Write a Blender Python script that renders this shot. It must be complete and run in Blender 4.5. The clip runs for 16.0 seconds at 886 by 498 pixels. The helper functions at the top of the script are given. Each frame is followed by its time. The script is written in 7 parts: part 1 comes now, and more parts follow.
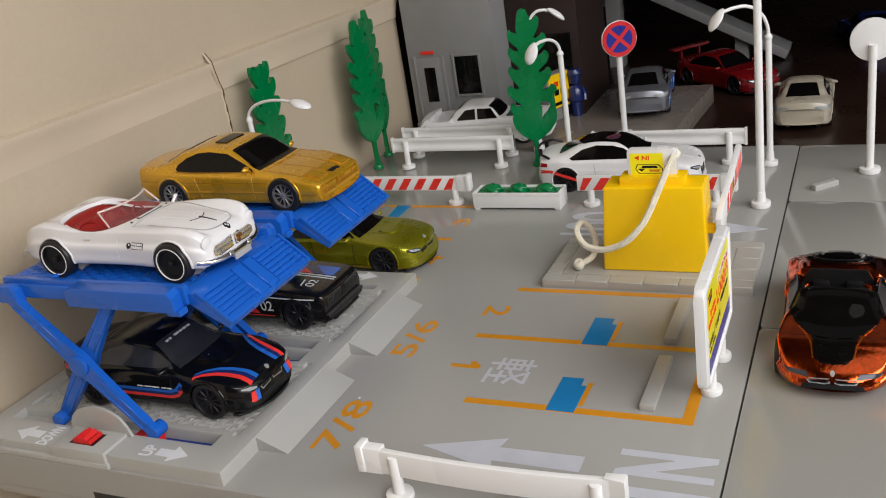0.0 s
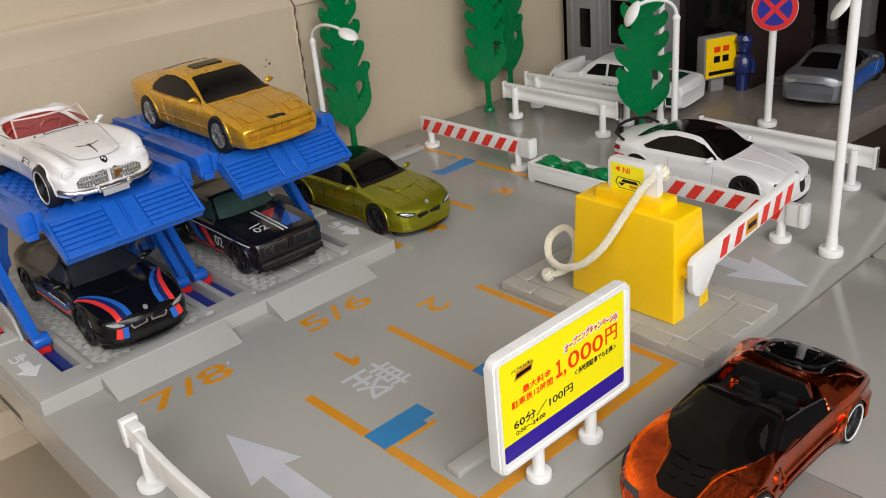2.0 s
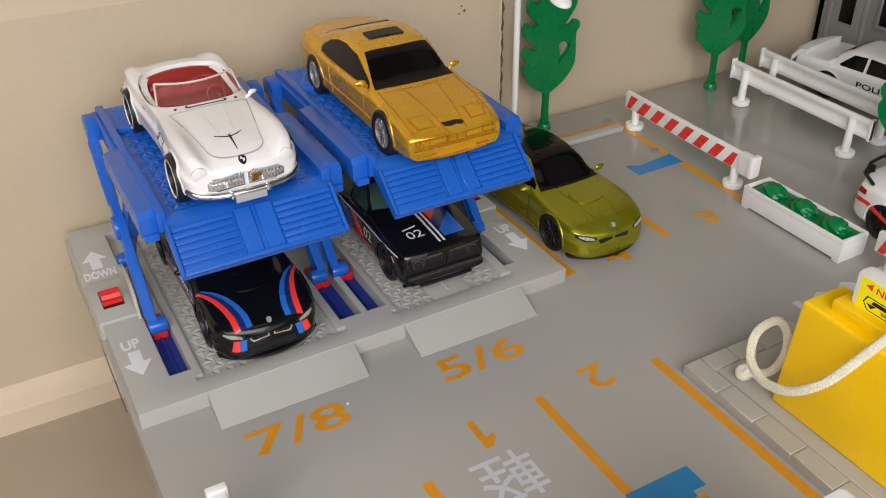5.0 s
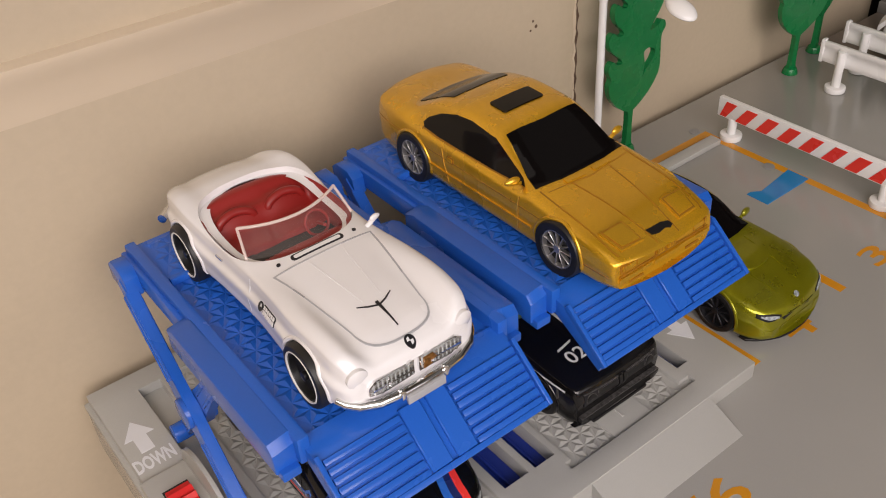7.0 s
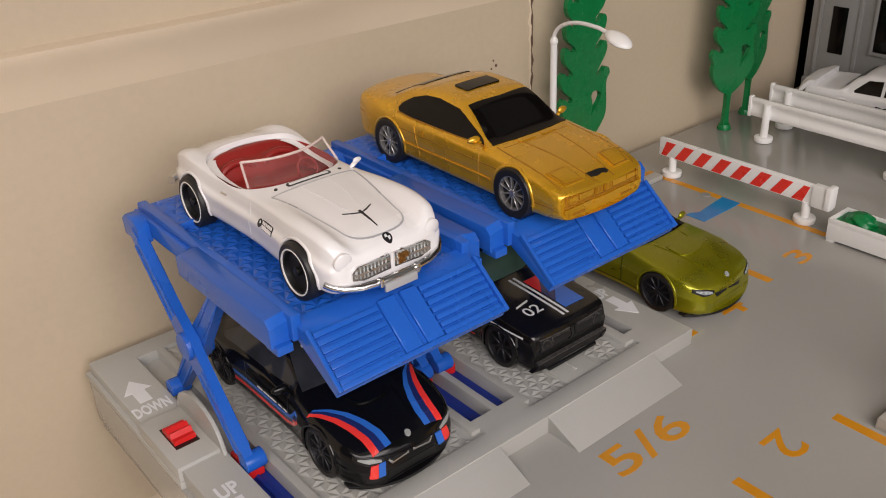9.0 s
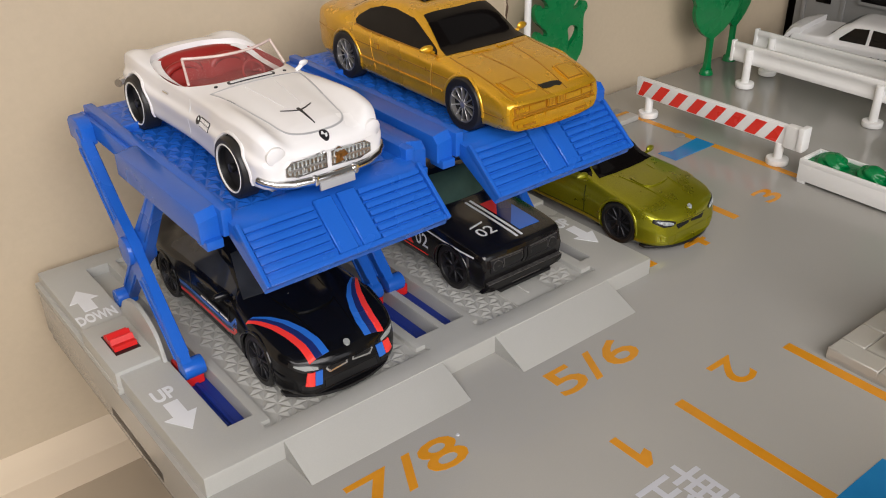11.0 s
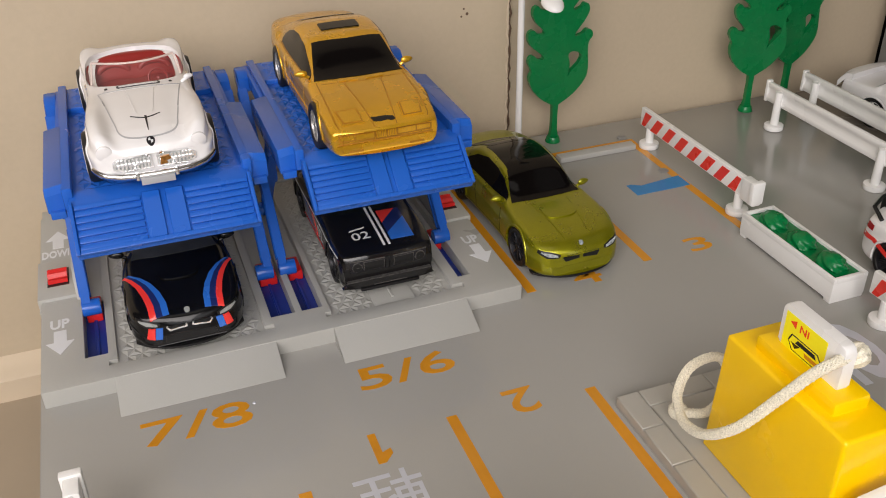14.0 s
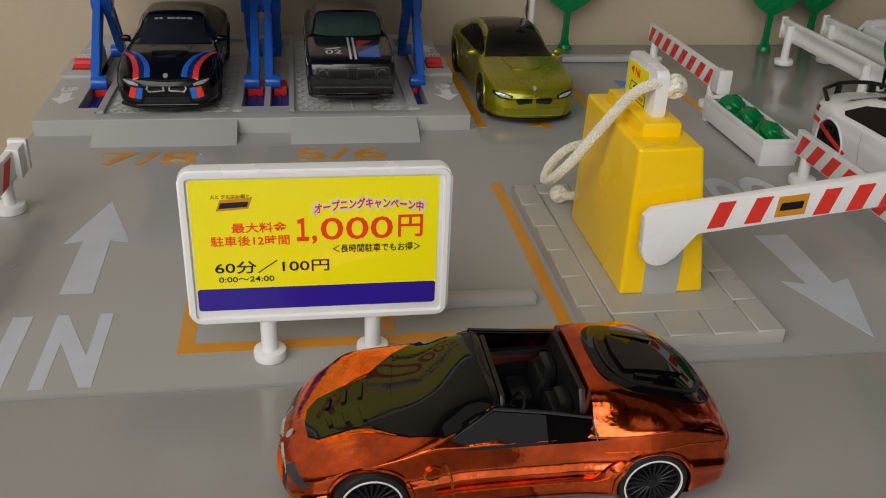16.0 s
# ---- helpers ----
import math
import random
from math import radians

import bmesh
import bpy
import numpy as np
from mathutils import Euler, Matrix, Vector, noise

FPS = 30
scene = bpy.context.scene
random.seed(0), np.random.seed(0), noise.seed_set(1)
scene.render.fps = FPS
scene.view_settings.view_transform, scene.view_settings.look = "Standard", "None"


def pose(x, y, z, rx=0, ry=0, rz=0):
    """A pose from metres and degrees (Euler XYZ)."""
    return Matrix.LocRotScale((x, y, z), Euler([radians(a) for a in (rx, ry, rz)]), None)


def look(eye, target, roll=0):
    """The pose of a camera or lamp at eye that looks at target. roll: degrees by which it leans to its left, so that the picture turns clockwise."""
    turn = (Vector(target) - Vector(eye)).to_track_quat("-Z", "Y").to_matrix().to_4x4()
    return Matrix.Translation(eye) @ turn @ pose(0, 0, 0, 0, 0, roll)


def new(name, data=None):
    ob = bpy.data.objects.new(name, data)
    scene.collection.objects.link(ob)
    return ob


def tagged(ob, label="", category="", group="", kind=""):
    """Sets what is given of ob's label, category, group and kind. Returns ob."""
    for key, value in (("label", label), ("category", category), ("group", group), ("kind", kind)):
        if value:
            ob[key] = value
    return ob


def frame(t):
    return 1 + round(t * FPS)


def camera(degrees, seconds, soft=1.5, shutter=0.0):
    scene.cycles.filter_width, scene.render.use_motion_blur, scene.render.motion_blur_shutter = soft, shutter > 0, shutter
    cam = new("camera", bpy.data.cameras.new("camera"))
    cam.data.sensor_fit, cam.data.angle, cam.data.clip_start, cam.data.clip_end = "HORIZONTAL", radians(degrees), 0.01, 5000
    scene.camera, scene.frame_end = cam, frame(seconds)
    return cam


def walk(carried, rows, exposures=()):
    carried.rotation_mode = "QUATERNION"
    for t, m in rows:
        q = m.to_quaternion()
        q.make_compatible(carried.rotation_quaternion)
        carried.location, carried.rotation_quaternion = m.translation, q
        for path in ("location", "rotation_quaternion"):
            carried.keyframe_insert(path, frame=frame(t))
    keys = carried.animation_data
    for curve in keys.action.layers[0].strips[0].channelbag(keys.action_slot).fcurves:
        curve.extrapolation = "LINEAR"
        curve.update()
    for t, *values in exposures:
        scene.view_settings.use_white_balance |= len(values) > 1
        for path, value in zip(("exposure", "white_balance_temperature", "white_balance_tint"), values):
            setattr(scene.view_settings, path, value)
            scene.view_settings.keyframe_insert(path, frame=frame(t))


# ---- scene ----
cam = camera(51.6, 16.0, soft=1.05)
PATH = [
    (0, (-1.664, -1.666, 1.53), (-0.01, -0.829, 0.779), -9.2),
    (0.5, (-1.467, -1.86, 1.531), (0.127, -0.927, 0.764), -8.9),
    (1, (-1.166, -2.076, 1.522), (0.282, -0.966, 0.703), -8.3),
    (1.5, (-0.832, -2.3, 1.471), (0.49, -1.059, 0.628), -6.6),
    (2, (-0.566, -2.482, 1.47), (0.619, -1.115, 0.617), -5.6),
    (2.5, (-0.389, -2.637, 1.437), (0.646, -1.154, 0.583), -4.3),
    (3, (-0.223, -2.72, 1.422), (0.705, -1.178, 0.549), -2.3),
    (3.5, (-0.102, -2.653, 1.424), (0.756, -1.081, 0.534), -0.7),
    (4, (-0.082, -2.482, 1.496), (0.76, -0.942, 0.537), -0.8),
    (4.5, (-0.116, -2.242, 1.575), (0.701, -0.737, 0.542), -0.8),
    (5, (-0.143, -1.925, 1.699), (0.658, -0.454, 0.607), -0.8),
    (5.2, (-0.154, -1.801, 1.744), (0.643, -0.336, 0.64), -1.3),
    (7.3, (-0.244, -0.825, 1.676), (0.713, 0.459, 0.478), -3.9),
    (7.5, (-0.264, -0.812, 1.645), (0.722, 0.499, 0.501), -4.2),
    (8, (-0.329, -0.917, 1.581), (0.719, 0.402, 0.503), -3.9),
    (8.5, (-0.467, -1.052, 1.53), (0.601, 0.306, 0.521), -3.6),
    (9, (-0.535, -1.265, 1.491), (0.561, 0.12, 0.552), -2.7),
    (9.5, (-0.504, -1.334, 1.433), (0.589, 0.054, 0.496), -1.8),
    (10, (-0.439, -1.349, 1.383), (0.632, 0.031, 0.41), -1.0),
    (10.2, (-0.443, -1.351, 1.345), (0.618, 0.028, 0.36), -0.9),
    (12.3, (-0.461, -1.594, 1.449), (0.629, -0.25, 0.448), -1.4),
    (12.5, (-0.4, -1.674, 1.525), (0.634, -0.293, 0.512), -1.9),
    (13, (-0.142, -1.84, 1.686), (0.718, -0.361, 0.651), -2.1),
    (13.5, (0.199, -1.927, 1.727), (0.894, -0.368, 0.685), -1.8),
    (14, (0.364, -2.061, 1.576), (0.939, -0.456, 0.53), -1.2),
    (14.5, (0.447, -2.34, 1.381), (0.933, -0.7, 0.345), -0.1),
    (15, (0.517, -2.535, 1.256), (0.915, -0.863, 0.234), 0.4),
    (15.5, (0.658, -2.67, 1.114), (1.002, -0.96, 0.135), 0.9),
    (16, (0.8, -2.787, 1.025), (1.1, -1.036, 0.107), 2.5),
]
walk(cam, [(t, look(Vector(eye) * 0.1, Vector(target) * 0.1, roll)) for t, eye, target, roll in PATH],
     exposures=[(0, 0.1, 6200, 9), (1.5, 0.22, 6250, 7), (2.5, -0.04, 6300, 8), (3.5, -0.12, 6500, 9), (4, -0.15, 6500, 10), (4.5, -0.1, 6450, 10), (5, 0.2, 6350, 9), (7.5, 0.1, 6800, 17), (8.5, 0.04, 6750, 16),
                (9, 0.08, 6650, 14), (10, 0.2, 6400, 10), (12.5, 0.33, 6450, 10), (14, 0.16, 6550, 11), (15, -0.42, 6700, 12), (16, -0.5, 6400, 7)])

# ---- light ----
world = bpy.data.worlds.new("world")
scene.world = world
world.use_nodes = True
world.node_tree.nodes["Background"].inputs[0].default_value = (1.0, 0.95, 0.88, 1)
world.node_tree.nodes["Background"].inputs[1].default_value = 0.12


def area_lamp(name, eye, target, sx, sy, watts, color, spread=180):
    d = bpy.data.lights.new(name, "AREA")
    d.shape, d.size, d.size_y, d.energy, d.color = "RECTANGLE", sx, sy, watts, color
    d.spread = radians(spread)
    o = new(name, d)
    o.matrix_world = look(eye, target)
    return o


# added area lamps, unseen: broad fill and close key for daylight, plus ceiling light
area_lamp("south_fill_light", (0.1, -1.72, 0.42), (0.1, 0.0, 0.2), 1.4, 0.9, 4.8, (0.97, 0.97, 1.0))
area_lamp("close_key_light", (-0.24, -0.6, 0.42), (0.03, -0.12, 0.0), 0.9, 0.46, 4.9, (1.0, 0.94, 0.915), 145)
area_lamp("ceiling_light", (-0.1, -0.5, 1.7), (0.02, -0.05, 0), 1.1, 0.9, 1.9, (1.0, 0.935, 0.86))

# ---- materials ----
S = 0.01      # numbers below are centimetres


def srgb(r, g, b):
    f = lambda c: c / 12.92 if c <= 0.04045 else ((c + 0.055) / 1.055) ** 2.4
    return (f(r / 255), f(g / 255), f(b / 255), 1)


def material(name, color, rough=0.4, metal=0.0, grain=0.0, grain_size=0.1, mottle=0.06, mottle_size=1.5, bump=0.0, coat=0.0,
             transmission=0.0, specular=0.5, sheen_var=0.08, island=0.0, alpha=1.0, ior=1.45):
    """A surface with fine grain and broad mottling of colour and gloss; sizes in centimetres."""
    m = bpy.data.materials.new(name)
    m.use_nodes = True
    nt = m.node_tree
    b = nt.nodes["Principled BSDF"]
    b.inputs["Metallic"].default_value = metal
    b.inputs["Coat Weight"].default_value = coat
    b.inputs["Coat Roughness"].default_value = 0.08
    b.inputs["Transmission Weight"].default_value = transmission
    b.inputs["Specular IOR Level"].default_value = specular
    b.inputs["IOR"].default_value = ior
    b.inputs["Alpha"].default_value = alpha
    tc = nt.nodes.new("ShaderNodeTexCoord")
    big = nt.nodes.new("ShaderNodeTexNoise")
    big.inputs["Scale"].default_value = 1 / (mottle_size * S)
    big.inputs["Detail"].default_value = 4
    nt.links.new(tc.outputs["Object"], big.inputs["Vector"])
    fine = nt.nodes.new("ShaderNodeTexNoise")
    fine.inputs["Scale"].default_value = 1 / (grain_size * S)
    fine.inputs["Detail"].default_value = 3
    nt.links.new(tc.outputs["Object"], fine.inputs["Vector"])

    def ramp(src, lo, hi):
        r = nt.nodes.new("ShaderNodeMapRange")
        r.inputs["From Min"].default_value, r.inputs["From Max"].default_value = 0.3, 0.7
        r.inputs["To Min"].default_value, r.inputs["To Max"].default_value = lo, hi
        nt.links.new(src, r.inputs["Value"])
        return r.outputs[0]

    mul = nt.nodes.new("ShaderNodeMath")
    mul.operation = "MULTIPLY"
    nt.links.new(ramp(big.outputs[0], 1 - mottle, 1 + mottle), mul.inputs[0])
    nt.links.new(ramp(fine.outputs[0], 1 - grain, 1 + grain), mul.inputs[1])
    value = mul.outputs[0]
    hsv = nt.nodes.new("ShaderNodeHueSaturation")
    hsv.inputs["Color"].default_value = color
    nt.links.new(value, hsv.inputs["Value"])
    nt.links.new(hsv.outputs[0], b.inputs["Base Color"])
    nt.links.new(ramp(big.outputs[0], max(rough - sheen_var, 0.02), rough + sheen_var), b.inputs["Roughness"])
    if bump:
        bp = nt.nodes.new("ShaderNodeBump")
        bp.inputs["Strength"].default_value = bump
        bp.inputs["Distance"].default_value = 0.02 * S
        nt.links.new(fine.outputs[0], bp.inputs["Height"])
        nt.links.new(bp.outputs[0], b.inputs["Normal"])
    return m


M_FLOOR = material("grey_plastic", srgb(155, 154, 149), 0.13, grain=0.02, grain_size=0.03, mottle=0.03, mottle_size=6, bump=0.03, sheen_var=0.06)
M_BASE = material("light_grey_plastic", srgb(170, 170, 165), 0.34, grain=0.02, grain_size=0.03, mottle=0.03, mottle_size=3, bump=0.04)
M_TILE = material("tile_grey_plastic", srgb(170, 168, 160), 0.35, mottle=0.04, mottle_size=2, bump=0.03)
M_BLUE = material("blue_plastic", srgb(30, 92, 188), 0.24, grain=0.02, grain_size=0.04, mottle=0.03, mottle_size=2, bump=0.03)
M_NAVY = material("dark_blue_plastic", srgb(26, 48, 132), 0.4)
M_RED = material("red_plastic", srgb(205, 32, 30), 0.36)
M_WHITE = material("white_plastic", srgb(230, 230, 228), 0.24, mottle=0.02, mottle_size=2)
M_YELLOW = material("yellow_plastic", srgb(250, 204, 2), 0.25, mottle=0.03, mottle_size=2, bump=0.02)
M_GREEN = material("green_plastic", srgb(0, 112, 58), 0.26, grain=0.08, grain_size=0.12, mottle=0.06, mottle_size=1, bump=0.5)
M_WALL = material("cream_wall", srgb(188, 173, 149), 0.5, grain=0.02, grain_size=0.2, mottle=0.05, mottle_size=8, bump=0.12)
M_TRIM = material("cream_gloss_trim", srgb(206, 190, 166), 0.45, mottle=0.05, mottle_size=6, bump=0.06)
M_CRACK = material("dark_crack", srgb(96, 76, 60), 0.8)
M_TABLE = material("dark_table_top", srgb(42, 28, 22), 0.3, grain=0.2, grain_size=0.2, mottle=0.2, mottle_size=4)
M_SHELF = material("beige_shelf", srgb(166, 152, 132), 0.6, mottle=0.06, mottle_size=5, bump=0.1)
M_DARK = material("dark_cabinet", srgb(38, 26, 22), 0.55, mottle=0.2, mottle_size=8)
M_ROOM = material("room_paint", srgb(126, 112, 96), 0.8, mottle=0.04, mottle_size=30)
M_LINE = material("orange_road_paint", srgb(206, 140, 34), 0.15, mottle=0.05, mottle_size=0.8)
M_BLUELINE = material("blue_road_paint", srgb(38, 124, 184), 0.15, mottle=0.05, mottle_size=0.8)
M_ROADWHITE = material("white_road_paint", srgb(188, 191, 199), 0.15, mottle=0.04, mottle_size=0.8)
M_PANELWHITE = material("pale_print", srgb(214, 216, 218), 0.4)
M_STRIPE_RED = material("red_print", srgb(222, 56, 44), 0.3, mottle=0.03)
M_STICK_YELLOW = material("yellow_sticker", srgb(250, 238, 20), 0.14, mottle=0.01, sheen_var=0.03)
M_STICK_BLUE = material("indigo_sticker", srgb(52, 34, 150), 0.16, mottle=0.02, sheen_var=0.03)
M_INK_RED = material("red_ink", srgb(236, 66, 22), 0.2)
M_INK_BLACK = material("black_ink", srgb(22, 20, 24), 0.2)
M_INK_PINK = material("pink_ink", srgb(214, 36, 56), 0.2)
M_SIGN_RED = material("sign_red", srgb(206, 42, 44), 0.3)
M_SIGN_BLUE = material("sign_blue", srgb(36, 44, 140), 0.3)
M_ROPE = material("cream_braided_cord", srgb(222, 217, 198), 0.6, grain=0.18, grain_size=0.04, bump=0.3)
M_TYRE = material("black_tyre", srgb(26, 25, 25), 0.45)
M_RIM_DARK = material("dark_rim", srgb(46, 46, 50), 0.35, metal=0.6)
M_CHROME = material("chrome", srgb(226, 226, 226), 0.14, metal=1.0, mottle=0.03)
M_WHITEWALL = material("whitewall", srgb(228, 226, 220), 0.45)
M_GLASS_BLACK = material("black_tinted_glass", srgb(12, 10, 10), 0.09, specular=0.28, sheen_var=0.02)
M_BLACK = material("black_plastic", srgb(20, 20, 21), 0.38)
M_PAINT_WHITE = material("white_enamel", srgb(226, 225, 225), 0.2, coat=0.5, mottle=0.02)
M_PAINT_GOLD = material("gold_metallic_paint", srgb(216, 165, 36), 0.27, metal=0.6, grain=0.1, grain_size=0.03, mottle=0.1, mottle_size=1.1, coat=0.6, bump=0.04)
M_PAINT_BLACK = material("black_enamel", srgb(12, 12, 14), 0.16, coat=0.15, specular=0.35, mottle=0.1)
M_PAINT_OLIVE = material("olive_metallic_paint", srgb(148, 146, 22), 0.32, metal=0.7, grain=0.15, grain_size=0.025, mottle=0.06, mottle_size=0.6, coat=0.5, bump=0.08)
M_PAINT_ORANGE = material("burnt_orange_chrome", srgb(214, 84, 24), 0.13, metal=1.0, grain=0.16, grain_size=0.12, mottle=0.26, mottle_size=0.5, coat=0.5, bump=0.3, sheen_var=0.05)
M_PAINT_SILVER = material("silver_paint", srgb(132, 134, 140), 0.32, metal=0.7)
M_PAINT_RED = material("red_enamel", srgb(112, 15, 18), 0.25, coat=0.4)
M_PAINT_PEARL = material("pearl_beige_paint", srgb(172, 164, 146), 0.28, coat=0.5)
M_LEATHER = material("red_interior", srgb(140, 34, 30), 0.4)
M_LAMPLENS = material("lamp_lens", srgb(150, 154, 158), 0.2, metal=0.5)
M_LAMPLENS_RED = material("red_lens", srgb(150, 20, 24), 0.15)
M_DECAL_BLUE = material("decal_blue", srgb(40, 100, 190), 0.2, coat=0.4)
M_DECAL_NAVY = material("decal_navy", srgb(28, 40, 92), 0.2, coat=0.4)
M_DECAL_RED = material("decal_red", srgb(222, 56, 50), 0.2, coat=0.4)
M_GREENGLASS = material("green_tinted_glass", srgb(62, 84, 74), 0.08, coat=0.5, mottle=0.25, mottle_size=0.8)
M_BUILDING = material("grey_building_plastic", srgb(134, 134, 132), 0.42, mottle=0.04)
M_FAR = material("brown_grey_plastic", srgb(118, 110, 102), 0.25, mottle=0.05, mottle_size=4)
M_CLEAR = material("clear_plastic", srgb(250, 240, 236), 0.04, mottle=0.0, sheen_var=0.0, alpha=0.04, specular=0.4)
M_CLEARFRAME = material("clear_plastic_edge", srgb(240, 222, 214), 0.06, mottle=0.0, sheen_var=0.0, alpha=0.5, specular=0.8)
M_POLICE_GREEN = material("dark_green_enamel", srgb(16, 52, 38), 0.25, specular=0.3)
M_SIGN_DIM = material("dark_red_panel", srgb(120, 18, 26), 0.4)
M_LENS_DARK = material("smoked_lens", srgb(66, 68, 74), 0.2, metal=0.4)
M_LENS_DULL = material("grey_print", srgb(165, 166, 168), 0.4)
M_LENS_PALE = material("pale_lens", srgb(158, 162, 160), 0.25, metal=0.2)
M_EDGE_ORANGE = material("thin_orange_edge", srgb(214, 116, 34), 0.25, metal=0.9, grain=0.4, grain_size=0.08)
M_GLASS_SMOKE = material("smoked_glass", srgb(46, 48, 52), 0.1, specular=0.5, sheen_var=0.02, mottle=0.3, mottle_size=0.9)
M_HUB = material("dark_hub", srgb(14, 14, 15), 0.55)
M_PAINT_BLACK2 = material("worn_black_paint", srgb(15, 14, 15), 0.2, mottle=0.12, grain=0.1, grain_size=0.03, bump=0.06, coat=0.4)
# paler gold for highlights painted along the gold car's door seams
M_GLINT_GOLD = material("gold_edge_glint", srgb(238, 196, 84), 0.3, metal=0.6, grain=0.25, grain_size=0.08)
M_BLACK_GLOSS = material("black_gloss", srgb(10, 9, 9), 0.035, specular=0.3, mottle=0.2, mottle_size=0.6, sheen_var=0.012)
# brass tone for a gold reflection painted on the roadster's chrome grille
M_GLINT_BRASS = material("brass_glint", srgb(150, 104, 52), 0.35, metal=0.8, grain=0.4, grain_size=0.06)
M_PINLINE = material("grey_pinline", srgb(178, 180, 184), 0.3, metal=0.3)
M_SPOKE_BRIGHT = material("bright_wire_spoke", srgb(186, 184, 182), 0.3, metal=0.85)
M_LENS_BRIGHT = material("bright_lens", srgb(176, 184, 188), 0.12, metal=0.35, grain=0.45, grain_size=0.1)
M_SEAM = material("pale_seam", srgb(186, 186, 186), 0.4)
M_SEAM_GOLD = material("gold_seam", srgb(164, 114, 30), 0.4, metal=0.4)
M_SEAM_OLIVE = material("olive_seam", srgb(70, 74, 12), 0.4, metal=0.3)
M_WORN = material("worn_grey_edge", srgb(92, 90, 88), 0.35, metal=0.5, grain=0.5, grain_size=0.08)

# ---- shape helpers ----
from mathutils.bvhtree import BVHTree

UP = Vector((0, 0, 1))


def part(name, bm, mat, parent=None, label="", smooth=40.0, m=None):
    """Links a bmesh, drawn in centimetres, as one mesh object under a thing or a part."""
    bm.transform(Matrix.Scale(S, 4))
    bmesh.ops.recalc_face_normals(bm, faces=bm.faces[:])
    for f in bm.faces:
        f.smooth = bool(smooth)
    if smooth:
        lim = radians(smooth)
        for e in bm.edges:
            if len(e.link_faces) == 2 and e.calc_face_angle(0) > lim:
                e.smooth = False
    me = bpy.data.meshes.new(name)
    bm.to_mesh(me)
    bm.free()
    me.materials.append(mat)
    ob = new(name, me)
    if parent:
        ob.parent = parent
    if m is not None:
        ob.matrix_basis = m
    if label:
        tagged(ob, label)
    return ob


def share(name, ob, parent, m):
    """Another object on the same mesh."""
    o = new(name, ob.data)
    o.parent = parent
    o.matrix_basis = m
    return o


def thing(name, x, y, z, rz=0, label="", category="", group="", rx=0, ry=0, kind=""):
    o = new(name)
    o.empty_display_size = 0.01
    o.matrix_basis = at(x, y, z, rx, ry, rz)
    return tagged(o, label, category, group, kind)


def at(x, y, z, rx=0, ry=0, rz=0):
    return pose(x * S, y * S, z * S, rx, ry, rz)


def box(bm, x0, x1, y0, y1, z0, z1, bevel=0.0, seg=2):
    made = bmesh.ops.create_cube(bm, size=1)["verts"]
    for v in made:
        v.co = Vector((x0 + (v.co.x + 0.5) * (x1 - x0), y0 + (v.co.y + 0.5) * (y1 - y0), z0 + (v.co.z + 0.5) * (z1 - z0)))
    if bevel:
        edges = list({e for v in made for e in v.link_edges})
        bmesh.ops.bevel(bm, geom=edges, offset=bevel, segments=seg, affect="EDGES", profile=0.6)
    return bm


def boxed(*a, **k):
    return box(bmesh.new(), *a, **k)


def cyl(bm, p0, p1, r0, r1=None, seg=24, bevel=0.0):
    p0, p1 = Vector(p0), Vector(p1)
    r1 = r0 if r1 is None else r1
    q = (p1 - p0).to_track_quat("Z", "Y").to_matrix().to_4x4()
    g = bmesh.ops.create_cone(bm, cap_ends=True, segments=seg, radius1=r0, radius2=r1, depth=(p1 - p0).length,
                              matrix=Matrix.Translation((p0 + p1) / 2) @ q)["verts"]
    if bevel:
        caps = {f for v in g for f in v.link_faces if len(f.verts) > 4}
        edges = list({e for f in caps for e in f.edges})
        bmesh.ops.bevel(bm, geom=edges, offset=bevel, segments=2, affect="EDGES", profile=0.6)
    return bm


def tube(bm, pts, r, seg=12, radii=None, closed=False):
    pts = [Vector(p) for p in pts]
    rings = []
    n = len(pts)
    side = None
    for i, p in enumerate(pts):
        d = (pts[min(i + 1, n - 1)] - pts[max(i - 1, 0)]).normalized()
        if side is None:
            side = d.orthogonal().normalized()
        side = (side - d * side.dot(d)).normalized()
        up = d.cross(side)
        rr = radii[i] if radii else r
        rings.append([bm.verts.new(p + (side * math.cos(a) + up * math.sin(a)) * rr) for a in [2 * math.pi * k / seg for k in range(seg)]])
    for a, b in zip(rings, rings[1:]):
        for k in range(seg):
            bm.faces.new((a[k], a[(k + 1) % seg], b[(k + 1) % seg], b[k]))
    bm.faces.new(rings[0][::-1])
    bm.faces.new(rings[-1])
    return bm


def prism(bm, poly, h0, h1, plane="xy", bevel=0.0, seg=2):
    """An outline drawn in the plane xy, xz or yz and pulled along the third axis from h0 to h1."""
    put = {"xy": lambda a, b, h: (a, b, h), "xz": lambda a, b, h: (a, h, b), "yz": lambda a, b, h: (h, a, b)}[plane]
    lo = [bm.verts.new(put(a, b, h0)) for a, b in poly]
    hi = [bm.verts.new(put(a, b, h1)) for a, b in poly]
    f0, f1 = bm.faces.new(lo[::-1]), bm.faces.new(hi)
    n = len(poly)
    for i in range(n):
        bm.faces.new((lo[i], lo[(i + 1) % n], hi[(i + 1) % n], hi[i]))
    if bevel:
        bmesh.ops.bevel(bm, geom=list(f0.edges) + list(f1.edges), offset=bevel, segments=seg, affect="EDGES", profile=0.6)
    return bm


def prismed(*a, **k):
    return prism(bmesh.new(), *a, **k)


